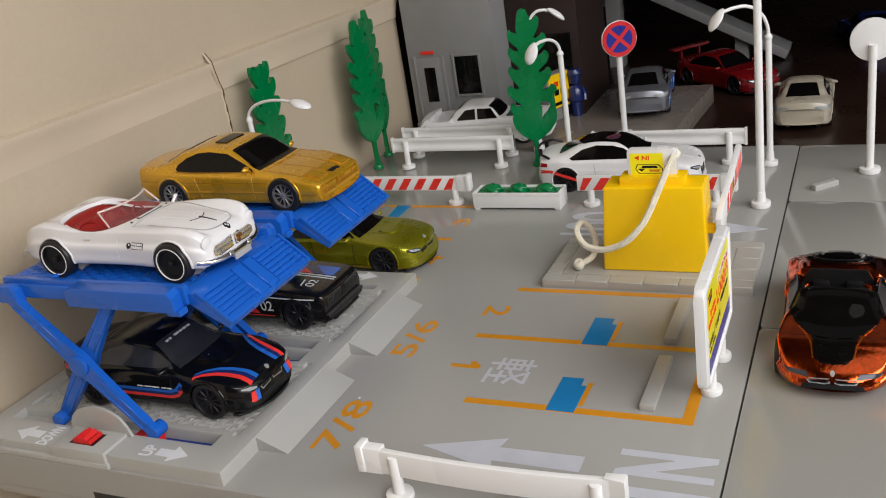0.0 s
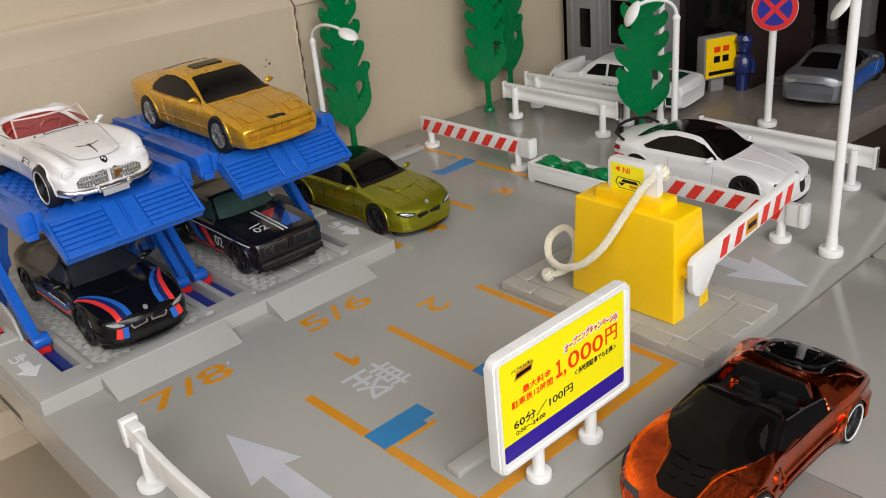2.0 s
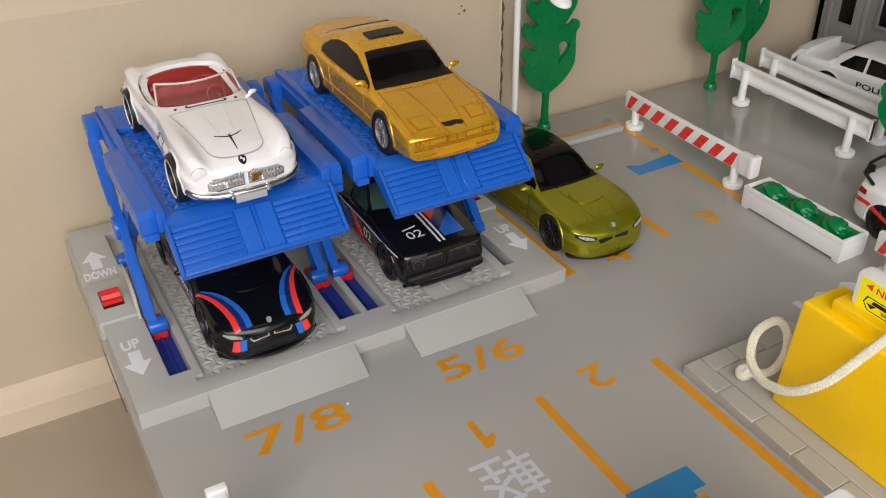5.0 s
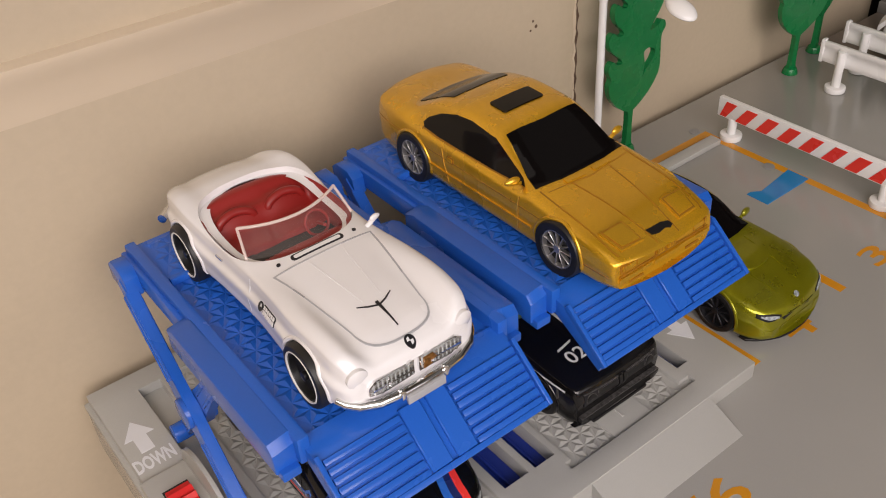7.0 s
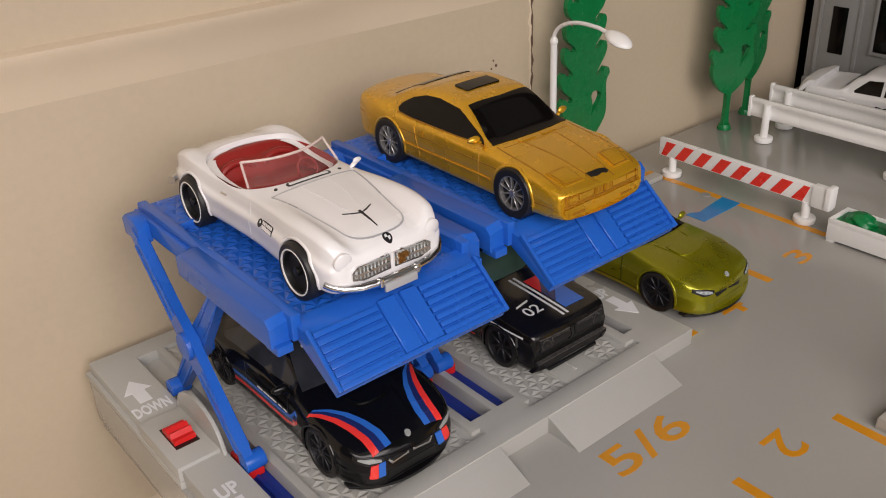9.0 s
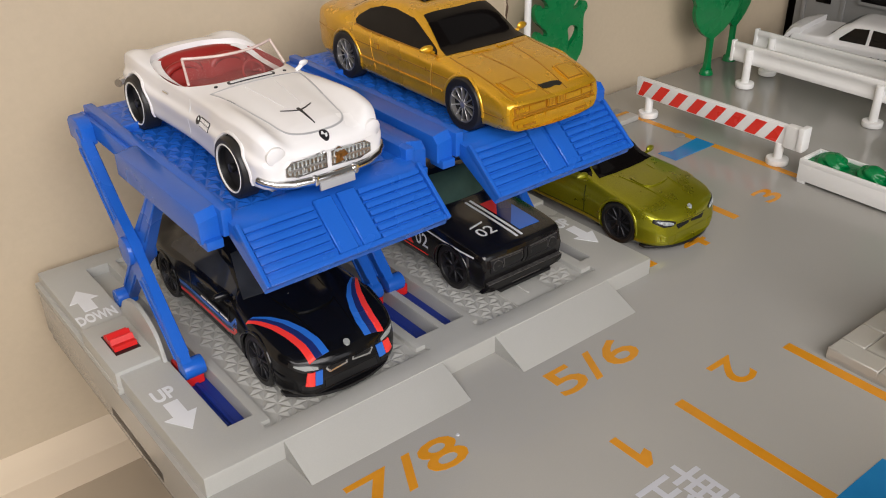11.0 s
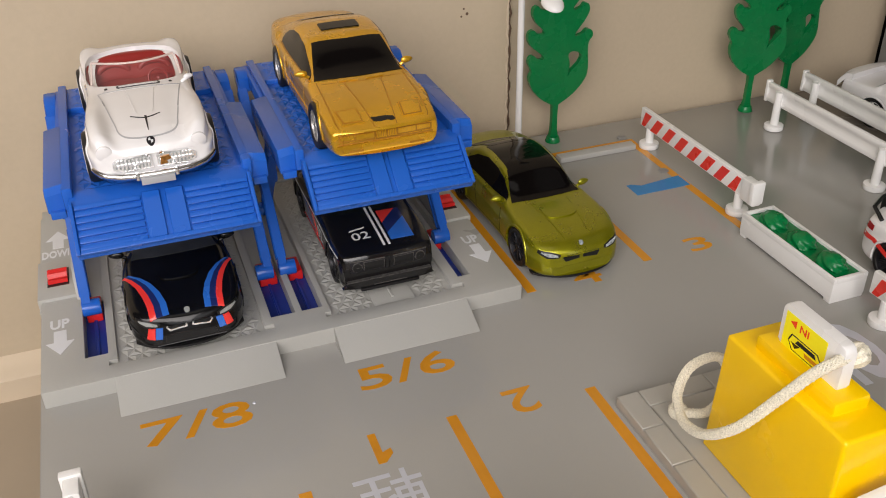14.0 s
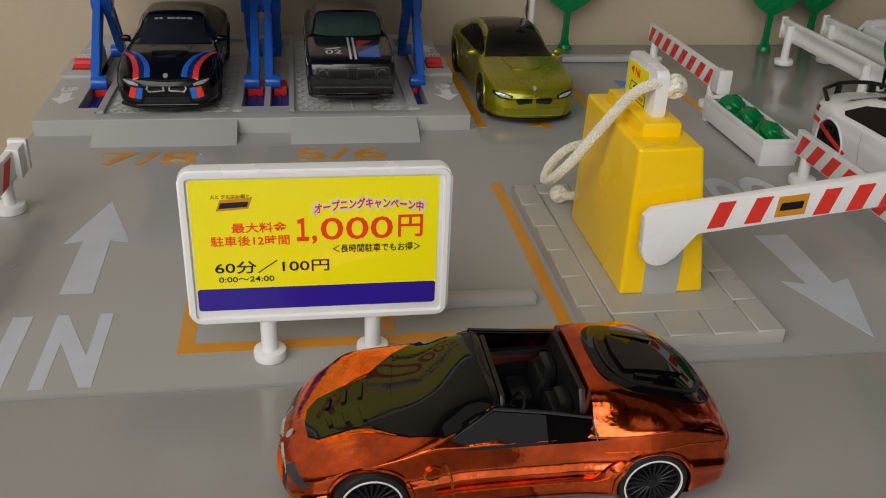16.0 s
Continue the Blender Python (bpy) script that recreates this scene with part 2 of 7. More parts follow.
def rounded(x0, x1, y0, y1, r, n=6):
    out = []
    for cx, cy, a0 in ((x1 - r, y1 - r, 0), (x0 + r, y1 - r, 90), (x0 + r, y0 + r, 180), (x1 - r, y0 + r, 270)):
        out += [(cx + r * math.cos(radians(a0 + 90 * k / n)), cy + r * math.sin(radians(a0 + 90 * k / n))) for k in range(n + 1)]
    return out


def arc(cx, cy, r, a0, a1, n=16):
    return [(cx + r * math.cos(radians(a0 + (a1 - a0) * k / n)), cy + r * math.sin(radians(a0 + (a1 - a0) * k / n))) for k in range(n + 1)]


def lathe(bm, profile, axis="y", seg=40, caps=True):
    """profile: (along, radius) pairs turned about an axis through the origin."""
    rings = []
    for h, r in profile:
        ring = []
        for k in range(seg):
            a = 2 * math.pi * k / seg
            c, s = r * math.cos(a), r * math.sin(a)
            ring.append(bm.verts.new({"y": (c, h, s), "z": (c, s, h), "x": (h, c, s)}[axis]))
        rings.append(ring)
    for a, b in zip(rings, rings[1:]):
        for k in range(seg):
            bm.faces.new((a[k], a[(k + 1) % seg], b[(k + 1) % seg], b[k]))
    if caps and profile[0][1] > 1e-4:
        bm.faces.new(rings[0][::-1])
    if caps and profile[-1][1] > 1e-4:
        bm.faces.new(rings[-1])
    bmesh.ops.remove_doubles(bm, verts=bm.verts[:], dist=1e-4)
    return bm


def lettering(name, body, mat, parent, m, w=None, h=None, bold=0.0, depth=0.006, label="", bow=0.0):
    """Text as a mesh centred on m, facing m's z, fitted to w by h centimetres."""
    cu = bpy.data.curves.new(name, "FONT")
    cu.body, cu.align_x, cu.align_y, cu.offset = body, "CENTER", "CENTER", bold
    cu.resolution_u = 3
    o = new(name, cu)
    me = bpy.data.meshes.new_from_object(o.evaluated_get(bpy.context.evaluated_depsgraph_get()))
    bpy.data.objects.remove(o)
    bm = bmesh.new()
    bm.from_mesh(me)
    bpy.data.meshes.remove(me)
    xs = [v.co.x for v in bm.verts] or [0, 1]
    ys = [v.co.y for v in bm.verts] or [0, 1]
    sw, sh = max(xs) - min(xs), max(ys) - min(ys)
    kx = w / sw if w else h / sh
    ky = h / sh if h else kx
    cx, cy = (max(xs) + min(xs)) / 2, (max(ys) + min(ys)) / 2
    for v in bm.verts:
        v.co = Vector(((v.co.x - cx) * kx, (v.co.y - cy) * ky, 0))
        v.co.y += bow * (0.5 - (2 * v.co.x / (sw * kx)) ** 2)
    g = bmesh.ops.extrude_face_region(bm, geom=bm.faces[:])["geom"] if depth else []
    bmesh.ops.translate(bm, vec=(0, 0, depth), verts=[v for v in g if isinstance(v, bmesh.types.BMVert)])
    return part(name, bm, mat, parent, label, smooth=0, m=m)


def flat(name, poly, mat, parent, z=0.0, t=0.01, label=""):
    """Paint laid on a level surface."""
    return part(name, prismed(poly, z, z + t), mat, parent, label, smooth=0)


def smooth_table(table, x):
    """A monotone curve through (x, value) pairs."""
    if x <= table[0][0]:
        return table[0][1]
    if x >= table[-1][0]:
        return table[-1][1]
    n = len(table)
    d = [(table[i + 1][1] - table[i][1]) / (table[i + 1][0] - table[i][0]) for i in range(n - 1)]
    m = [d[0]] + [0 if d[i - 1] * d[i] <= 0 else 2 * d[i - 1] * d[i] / (d[i - 1] + d[i]) for i in range(1, n - 1)] + [d[-1]]
    for i in range(n - 1):
        x0, x1 = table[i][0], table[i + 1][0]
        if x <= x1:
            h = x1 - x0
            t = (x - x0) / h
            return ((2 * t ** 3 - 3 * t ** 2 + 1) * table[i][1] + (t ** 3 - 2 * t ** 2 + t) * h * m[i]
                    + (3 * t ** 2 - 2 * t ** 3) * table[i + 1][1] + (t ** 3 - t ** 2) * h * m[i + 1])

# ---- toy cars ----
def section(sp, x):
    """Half of the body's cross-section at x, from the underside's middle to the roof's middle."""
    w, b, s, t = (smooth_table(sp[k], x) for k in ("w", "bot", "sh", "top"))
    rw = sp.get("roofw", 0.68)
    tuck = sp.get("tuck", 0.97)
    c = max(t - s, 0.02)
    k = min(max((c - 0.18) / 0.3, 0), 1)
    k = k * k * (3 - 2 * k)
    hood = [(w * 0.90, s + c * 0.42), (w * 0.76, s + c * 0.70), (w * 0.55, s + c * 0.88), (w * 0.28, s + c * 0.98), (0, t)]
    q = sp.get("crisp", 0.0)
    sharp = [(w * 0.95, s + c * 0.46), (w * 0.84, s + c * 0.76), (w * 0.58, s + c * 0.91), (w * 0.29, s + c * 0.985), (0, t)]
    hood = [(a[0] * (1 - q) + e[0] * q, a[1] * (1 - q) + e[1] * q) for a, e in zip(hood, sharp)]
    cab = [(w * 0.905, s + c * 0.10), (w * (0.9 * 0.45 + rw * 0.55), s + c * 0.52), (w * rw, t - c * 0.16), (w * rw * 0.72, t - c * 0.035), (0, t)]
    crease = sp.get("crease", 0.62)
    if "fender" in sp:
        f = smooth_table(sp["fender"], x)
        hood = [(hood[0][0], hood[0][1] + f * 0.6), (hood[1][0], hood[1][1] + f), (hood[2][0], hood[2][1] - f * 0.35), (hood[3][0], hood[3][1] - f * 0.1), hood[4]]
    low = [(0, b), (w * 0.7, b), (w * 0.9, b + 0.02), (w * 0.975, b + 0.14), (w * 0.985, b + (s - b) * 0.36), (w, b + (s - b) * crease),
           (w * (tuck + 0.018), b + (s - b) * (crease + 0.14)), (w * tuck, s - 0.04 * (s - b))]
    return low + [(h[0] * (1 - k) + q[0] * k, h[1] * (1 - k) + q[1] * k) for h, q in zip(hood, cab)]


def car_loft(sp):
    L = sp["L"]
    n = sp.get("n", 132)
    sub = 5
    bm = bmesh.new()
    rings = []
    for i in range(n + 1):
        u = i / n
        x = -L / 2 + L * (u - 0.045 * math.sin(2 * math.pi * u))
        pts = section(sp, x)
        half = []
        for j in range(len(pts) - 1):
            p0, p1 = pts[max(j - 1, 0)], pts[j]
            p2, p3 = pts[j + 1], pts[min(j + 2, len(pts) - 1)]
            if j + 2 > len(pts) - 1:
                p3 = (-p1[0], p1[1])
            for q in range(sub):
                t = q / sub
                half.append(tuple(0.5 * (2 * p1[a] + (p2[a] - p0[a]) * t + (2 * p0[a] - 5 * p1[a] + 4 * p2[a] - p3[a]) * t * t
                                         + (3 * p1[a] - p0[a] - 3 * p2[a] + p3[a]) * t ** 3) for a in (0, 1)))
        half.append(pts[-1])
        bow = sp.get("nose_bow", 0.12)
        ring = []
        full = [(y, z) for y, z in half] + [(-y, z) for y, z in half[-2:0:-1]]
        wmax = max(p[0] for p in pts)
        zs, zt, zb = smooth_table(sp["sh"], x), pts[-1][1], pts[0][1]
        for y, z in full:
            # the nose and tail curve back towards the sides and lean
            e = (abs(x) / (L / 2)) ** 6
            rel = (z - zb) / max(zt - zb, 0.01)
            lean = sp.get("nose_lean", 0.12) if x > 0 else sp.get("tail_lean", 0.08)
            dx = -e * (bow * (y / wmax) ** 2 * 1.6 + lean * max(rel - 0.45, 0) * 1.2 + 0.5 * lean * max(0.25 - rel, 0)) * (1 if x > 0 else -1)
            ring.append(bm.verts.new((x + dx, y, z)))
        rings.append(ring)
    if "nose_short" in sp:
        for ring in rings:
            for v in ring:
                if v.co.x > 3.2:
                    v.co.x = 3.2 + (v.co.x - 3.2) * sp["nose_short"]
    m = len(rings[0])
    for a, b in zip(rings, rings[1:]):
        for k in range(m):
            bm.faces.new((a[k], a[(k + 1) % m], b[(k + 1) % m], b[k]))
    for ring, flip in ((rings[0], False), (rings[-1], True)):
        h = (m // 2)
        for k in range(h):
            q = [ring[k], ring[k + 1], ring[(-k - 1) % m], ring[(-k) % m]]
            q = list(dict.fromkeys(q))
            if len(q) > 2:
                bm.faces.new(q if flip else q[::-1])
    bm.normal_update()
    return bm


def cut_arches(bm, wheels, r):
    """Opens round wheel arches in the sides; each wheel is (x, z)."""
    for wx, wz in wheels:
        def inside(v):
            return (v.co.x - wx) ** 2 + (v.co.z - wz) ** 2 < r * r and abs(v.co.y) > 0.75 and v.normal.z < 0.7
        kill = [f for f in bm.faces if all(inside(v) for v in f.verts)]
        bmesh.ops.delete(bm, geom=kill, context="FACES")
        for v in bm.verts:
            if inside(v):
                d = Vector((v.co.x - wx, v.co.z - wz))
                if d.length > 1e-4 and v.co.z > wz - r * 0.9:
                    d = d.normalized() * r
                    v.co.x, v.co.z = wx + d.x, wz + d.y
    # a turned-in lip round every opening
    rim = [e for e in bm.edges if len(e.link_faces) == 1]
    g = bmesh.ops.extrude_edge_only(bm, edges=rim)["geom"]
    for v in g:
        if isinstance(v, bmesh.types.BMVert):
            v.co.y -= math.copysign(0.22, v.co.y)


VIEWS = {"top": ((0, 0, -1), lambda a, b: (a, b, 9)), "left": ((0, -1, 0), lambda a, b: (a, 9, b)), "right": ((0, 1, 0), lambda a, b: (a, -9, b)),
         "front": ((-1, 0, 0), lambda a, b: (9, a, b)), "rear": ((1, 0, 0), lambda a, b: (-9, a, b))}


def panel_bm(tree, poly, view, lift=0.012, step=0.16):
    """An outline seen from one side, laid on the body as a thin plate."""
    way, start = VIEWS[view]
    bm = bmesh.new()
    bm.faces.new([bm.verts.new((a, b, 0)) for a, b in poly])
    for axis in (0, 1):
        lo, hi = min(p[axis] for p in poly), max(p[axis] for p in poly)
        k = max(int((hi - lo) / step), 0)
        for i in range(1, k + 1):
            co, no = [0, 0, 0], [0, 0, 0]
            co[axis], no[axis] = lo + (hi - lo) * i / (k + 1), 1
            bmesh.ops.bisect_plane(bm, geom=bm.verts[:] + bm.edges[:] + bm.faces[:], plane_co=co, plane_no=no)
    bmesh.ops.triangulate(bm, faces=[f for f in bm.faces if len(f.verts) > 4])
    back = Vector(way)
    for v in bm.verts:
        o = Vector(start(v.co.x, v.co.y))
        hit, nor, _, _ = tree.ray_cast(o, back)
        if hit is None:
            hit, nor, _, _ = tree.find_nearest(o + back * 8)
        if nor.dot(back) > 0:
            nor = -nor
        v.co = hit + nor * lift
    top = bm.faces[:]
    bmesh.ops.extrude_face_region(bm, geom=top)
    vs = {v for f in top for v in f.verts}
    for v in vs:
        v.co += back * (lift + 0.015)
    return bm


def decal_text(o, tree, body, view, cx, cy, w, h, turn, mat, bold=0.01, lift=0.014):
    """Writing laid on a car's body; turn is in degrees as seen from that side."""
    t = lettering("lettering", body, mat, o, Matrix(), w, h, bold, 0.0)
    way, start = VIEWS[view]
    c, q = math.cos(radians(turn)), math.sin(radians(turn))
    for v in t.data.vertices:
        a, b = v.co.x / S, v.co.y / S
        hit, nor, _, _ = tree.ray_cast(Vector(start(cx + a * c - b * q, cy + a * q + b * c)), Vector(way))
        if hit is not None:
            v.co = (hit - Vector(way) * lift) * S
    return t


def wheel_parts(parent, sp, style):
    """Four wheels, each a rim with its tyre."""
    r, wd = sp["wr"], sp.get("wt", 0.42)
    half = sp["W"] / 2 - sp.get("inset", 0.06)
    rr = r * sp.get("rim", 0.68)
    first = None
    for wx in (sp["wf"], sp["wb"]):
        for side in (1, -1):
            m = at(wx, side * half, r, 0, 0, 0 if side > 0 else 180)
            if first is None:
                bm = lathe(bmesh.new(), [(-wd, 0.0), (-wd, rr), (-0.12, rr), (-0.14, rr * 0.9), (-0.15, 0.0)])
                wheel = part("wheel", bm, M_HUB, parent, m=m)
                bm = lathe(bmesh.new(), [(-0.14, rr * 0.985), (-0.03, rr * 0.99), (-0.03, rr * 0.945), (-0.14, rr * 0.91)], caps=False)
                ns, thick = sp.get("spokes", (5, 0.13))
                for k in range(ns):
                    a = 2 * math.pi * k / ns + 0.3
                    tmp = boxed(rr * 0.1, rr * 0.95, -0.14, -0.05, -thick / 2, thick / 2, min(0.015, thick / 4), 1)
                    for v in tmp.verts:
                        f = v.co.x / rr
                        v.co.z *= 1.25 - 0.5 * f
                        v.co.y -= 0.03 * f * (1 - f)
                    tmp.transform(Matrix.Rotation(a, 4, "Y"))
                    me = bpy.data.meshes.new("tmp")
                    tmp.to_mesh(me)
                    bm.from_mesh(me)
                    bpy.data.meshes.remove(me)
                    tmp.free()
                cyl(bm, (0, -0.14, 0), (0, -0.03, 0), rr * 0.2, seg=16, bevel=0.015)
                rim_ob = part("rim", bm, style[0], wheel)
                bm = lathe(bmesh.new(), [(-wd, rr * 0.98), (-wd, r * 0.93), (-wd + 0.05, r), (-0.06, r), (-0.01, r * 0.95), (0.0, r * 0.88), (-0.012, rr * 1.03), (-0.06, rr * 0.98), (-wd, rr * 0.98)], caps=False)
                tyre = part("tyre", bm, M_TYRE, wheel)
                band = None
                if len(style) > 1:
                    band = part("whitewall", lathe(bmesh.new(), [(-0.02, rr * 1.015), (0.006, rr * 1.02), (0.010, rr * 1.075), (0.0, rr * 1.085)], caps=False), style[1], wheel)
                first = (wheel, tyre, band, rim_ob)
            else:
                w2 = share("wheel", first[0], parent, m)
                share("tyre", first[1], w2, Matrix())
                share("rim", first[3], w2, Matrix())
                if first[2]:
                    share("whitewall", first[2], w2, Matrix())


def mirror_poly(p):
    return [(a, -b) for a, b in p]


def car(name, sp, x, y, z, rz, paint, label, wheels, group="toy cars", ry=0, rx=0, category="toy car"):
    """A die-cast car; nose towards its own +x. Returns the thing and a function that lays plates on its body."""
    o = thing(name, x, y, z, rz, label, category, group, rx=rx, ry=ry)
    bm = car_loft(sp)
    tree = BVHTree.FromBMesh(bm)
    arches = [(sp["wf"], sp["wr"]), (sp["wb"], sp["wr"])]
    if sp.get("cockpit"):
        cockpit(bm, sp, o, tree)
    cut_arches(bm, arches, sp["wr"] * sp.get("arch", 1.16))
    part("body", bm, paint, o, smooth=33)
    wheel_parts(o, sp, wheels)
    # a rolled lip round each wheel opening
    R = sp["wr"] * sp.get("arch", 1.16)
    for wx, wz in arches:
        for s in (1, -1):
            run = []
            for k in range(25):
                a = radians(-12 + 204 * k / 24)
                px, pz = wx + R * math.cos(a), wz + R * math.sin(a)
                hit = tree.ray_cast(Vector((px, 9 * s, pz)), Vector((0, -s, 0)))[0]
                if hit is not None and abs(hit.y) > 0.8:
                    run.append((px, hit.y - s * 0.012, pz))
            if len(run) > 6:
                part("arch_lip", tube(bmesh.new(), run, 0.045, 8), paint, o)
    # dark wheel wells and underside
    well = boxed(sp["wb"] - sp["wr"] * 1.1, sp["wf"] + sp["wr"] * 1.1, -sp["W"] / 2 + 0.55, sp["W"] / 2 - 0.55, 0.26, min(sp["wr"] * 1.9, sp.get("well", 1.08)), 0.05)
    part("chassis", well, M_BLACK, o)

    def plate(pname, poly, view, mat, plabel="", lift=0.012, both=False, step=0.16, parent=None):
        made = part(pname, panel_bm(tree, poly, view, lift, step), mat, parent or o, plabel, smooth=45)
        if both:
            if view in ("left", "right"):
                part(pname, panel_bm(tree, poly, "right" if view == "left" else "left", lift, step), mat, parent or o, plabel, smooth=45)
            else:
                part(pname, panel_bm(tree, mirror_poly(poly), view, lift, step), mat, parent or o, plabel, smooth=45)
        return made

    return o, plate, tree


def superellipse(cx, cy, a, b, n=44, p=2.6):
    out = []
    for k in range(n):
        t = 2 * math.pi * k / n
        c, s = math.cos(t), math.sin(t)
        out.append((cx + a * math.copysign(abs(c) ** (2 / p), c), cy + b * math.copysign(abs(s) ** (2 / p), s)))
    return out


def bench(o, cx, cy, a, b, top, mat, p):
    """A moulded interior: padded cover behind, two hollowed seats, a footwell and a dashboard."""
    def ease(q):
        q = min(max(q, 0), 1)
        return q * q * (3 - 2 * q)

    def level(u, y):
        seats = 0.07 * math.cos(min(abs(abs(y) - 0.56) / 0.5, 1) * math.pi / 2)
        z = top + 0.1 * math.cos(y * 0.9) - 0.21 * ease((u + 0.76) / 0.18) - 0.3 * ease((u + 0.5) / 0.22) + (seats if u > -0.62 else 0) * 0.8
        z -= 0.2 * ease((u - 0.12) / 0.16) + (seats * 0.8 if u > 0.2 else 0)
        return z + 0.5 * ease((u - 0.5) / 0.14)

    bm = bmesh.new()
    rings = []
    for i in range(1, 25):
        r = i / 24
        row = []
        for x, y in superellipse(0, 0, a * r * 0.985, b * r * 0.985, 60, p):
            z = level(x / a, y)
            k = ease((r - 0.86) / 0.14)
            row.append(bm.verts.new((cx + x, cy + y, z * (1 - k) + top * k)))
        rings.append(row)
    hub = bm.verts.new((cx, cy, level(0, 0)))
    for k in range(60):
        bm.faces.new((hub, rings[0][k], rings[0][(k + 1) % 60]))
    for r0, r1 in zip(rings, rings[1:]):
        for k in range(60):
            bm.faces.new((r0[k], r1[k], r1[(k + 1) % 60], r0[(k + 1) % 60]))
    part("interior", bm, mat, o, smooth=60)
    for s in (1, -1):
        hoop = [(cx - 0.72 + 0.05 * abs(math.cos(t)), s * 0.56 + 0.4 * math.cos(t), top - 0.24 + 0.2 * math.sin(t)) for t in [math.pi * q / 12 for q in range(13)]]
        part("seat_back", tube(bmesh.new(), hoop, 0.09, 10), mat, o)
    ring = bmesh.new()
    tube(ring, [(0.0, 0.25 * math.cos(t), 0.25 * math.sin(t)) for t in [2 * math.pi * k / 20 for k in range(21)]], 0.03, 6)
    cyl(ring, (0.02, 0, 0), (0.36, 0, -0.05), 0.035, seg=8)
    ring.transform(Matrix.Translation((cx + a * 0.42, 0.56, top - 0.1)) @ Matrix.Rotation(radians(-28), 4, "Y"))
    part("steering_wheel", ring, mat, o)


def cockpit(bm, sp, o, tree):
    """Opens the body over the seats and sets in a tub."""
    cx, cy, a, b, floor, mat = sp["cockpit"]
    p = 3.0
    f = lambda v: abs((v.co.x - cx) / a) ** p + abs((v.co.y - cy) / b) ** p
    up = lambda v: v.co.z > floor + 0.3
    kill = [q for q in bm.faces if all(f(v) < 1 and up(v) for v in q.verts)]
    bmesh.ops.delete(bm, geom=kill, context="FACES")
    rim = []
    for v in bm.verts:
        if v.is_boundary and up(v):
            k = f(v) ** (-1 / p)
            v.co.x, v.co.y = cx + (v.co.x - cx) * k, cy + (v.co.y - cy) * k
            hit = tree.ray_cast(Vector((v.co.x, v.co.y, 9)), Vector((0, 0, -1)))[0]
            v.co.z = hit.z if hit else v.co.z
            rim.append(v)
    edges = [e for e in bm.edges if e.is_boundary and all(v in set(rim) for v in e.verts)]
    g = bmesh.ops.extrude_edge_only(bm, edges=edges)["geom"]
    for v in g:
        if isinstance(v, bmesh.types.BMVert):
            k = 0.985 if sp.get("bench") else 0.945
            v.co.x, v.co.y, v.co.z = cx + (v.co.x - cx) * k, cy + (v.co.y - cy) * k, v.co.z - 0.12
    # the tub: a shell below the rim
    ring = superellipse(cx, cy, a * 0.985, b * 0.985, 44, p)
    top = sp["cockpit_rim"]
    tub = bmesh.new()
    r0 = [tub.verts.new((q[0], q[1], top)) for q in ring]
    r1 = [tub.verts.new((cx + (q[0] - cx) * 0.9, cy + (q[1] - cy) * 0.9, floor + 0.1)) for q in ring]
    r2 = [tub.verts.new((cx + (q[0] - cx) * 0.82, cy + (q[1] - cy) * 0.82, floor)) for q in ring]
    n = len(ring)
    for s0, s1 in ((r0, r1), (r1, r2)):
        for i in range(n):
            tub.faces.new((s0[i], s0[(i + 1) % n], s1[(i + 1) % n], s1[i]))
    tub.faces.new(r2)
    if sp.get("bench"):
        tub.free()
        bench(o, cx, cy, a, b, top, mat, p)
        return
    part("interior", tub, mat, o)
    for sy in (0.48, -0.48):
        st = boxed(cx - a * 0.36, cx + a * 0.3, sy - 0.36, sy + 0.36, floor, floor + 0.32, 0.1)
        part("seat", st, mat, o)
        bk = boxed(-0.12, 0.12, sy - 0.36, sy + 0.36, 0, 0.58, 0.09)
        bk.transform(Matrix.Translation((cx - a * 0.36, 0, floor + 0.1)) @ Matrix.Rotation(radians(-14), 4, "Y"))
        part("seat_back", bk, mat, o)
    shelf = boxed(cx - a * 0.9, cx - a * 0.55, -b * 0.72, b * 0.72, floor, top - 0.16, 0.1)
    part("rear_shelf", shelf, mat, o)
    wheel = bmesh.new()
    tube(wheel, [(0.0, 0.24 * math.cos(t), 0.24 * math.sin(t)) for t in [2 * math.pi * k / 18 for k in range(19)]], 0.03, 6)
    cyl(wheel, (0.02, 0, 0), (0.3, 0, -0.05), 0.03, seg=8)
    wheel.transform(Matrix.Translation((cx + a * 0.45, 0.48, floor + 0.62)) @ Matrix.Rotation(radians(-25), 4, "Y"))
    part("steering_wheel", wheel, mat, o)
    dash = boxed(cx + a * 0.68, cx + a * 0.92, -b * 0.78, b * 0.78, floor + 0.3, top - 0.05, 0.06)
    part("dashboard", dash, mat, o)

# ---- the setting ----
def setting(name, bm, mat, label, category, smooth=30):
    return tagged(part(name, bm, mat, None, label, smooth), category=category, kind="structure")


WALL_Y = 10.9
# cream wall behind the toys
wall = setting("wall_north", boxed(-40, 17.78, WALL_Y, WALL_Y + 6, -12, 70), M_WALL, "cream painted wall with a shallow ledge", "wall")
setting("wall_north_east", boxed(17.82, 36.6, WALL_Y + 0.12, WALL_Y + 6, -12, 70), M_WALL, "cream painted wall beyond a rough joint", "wall")
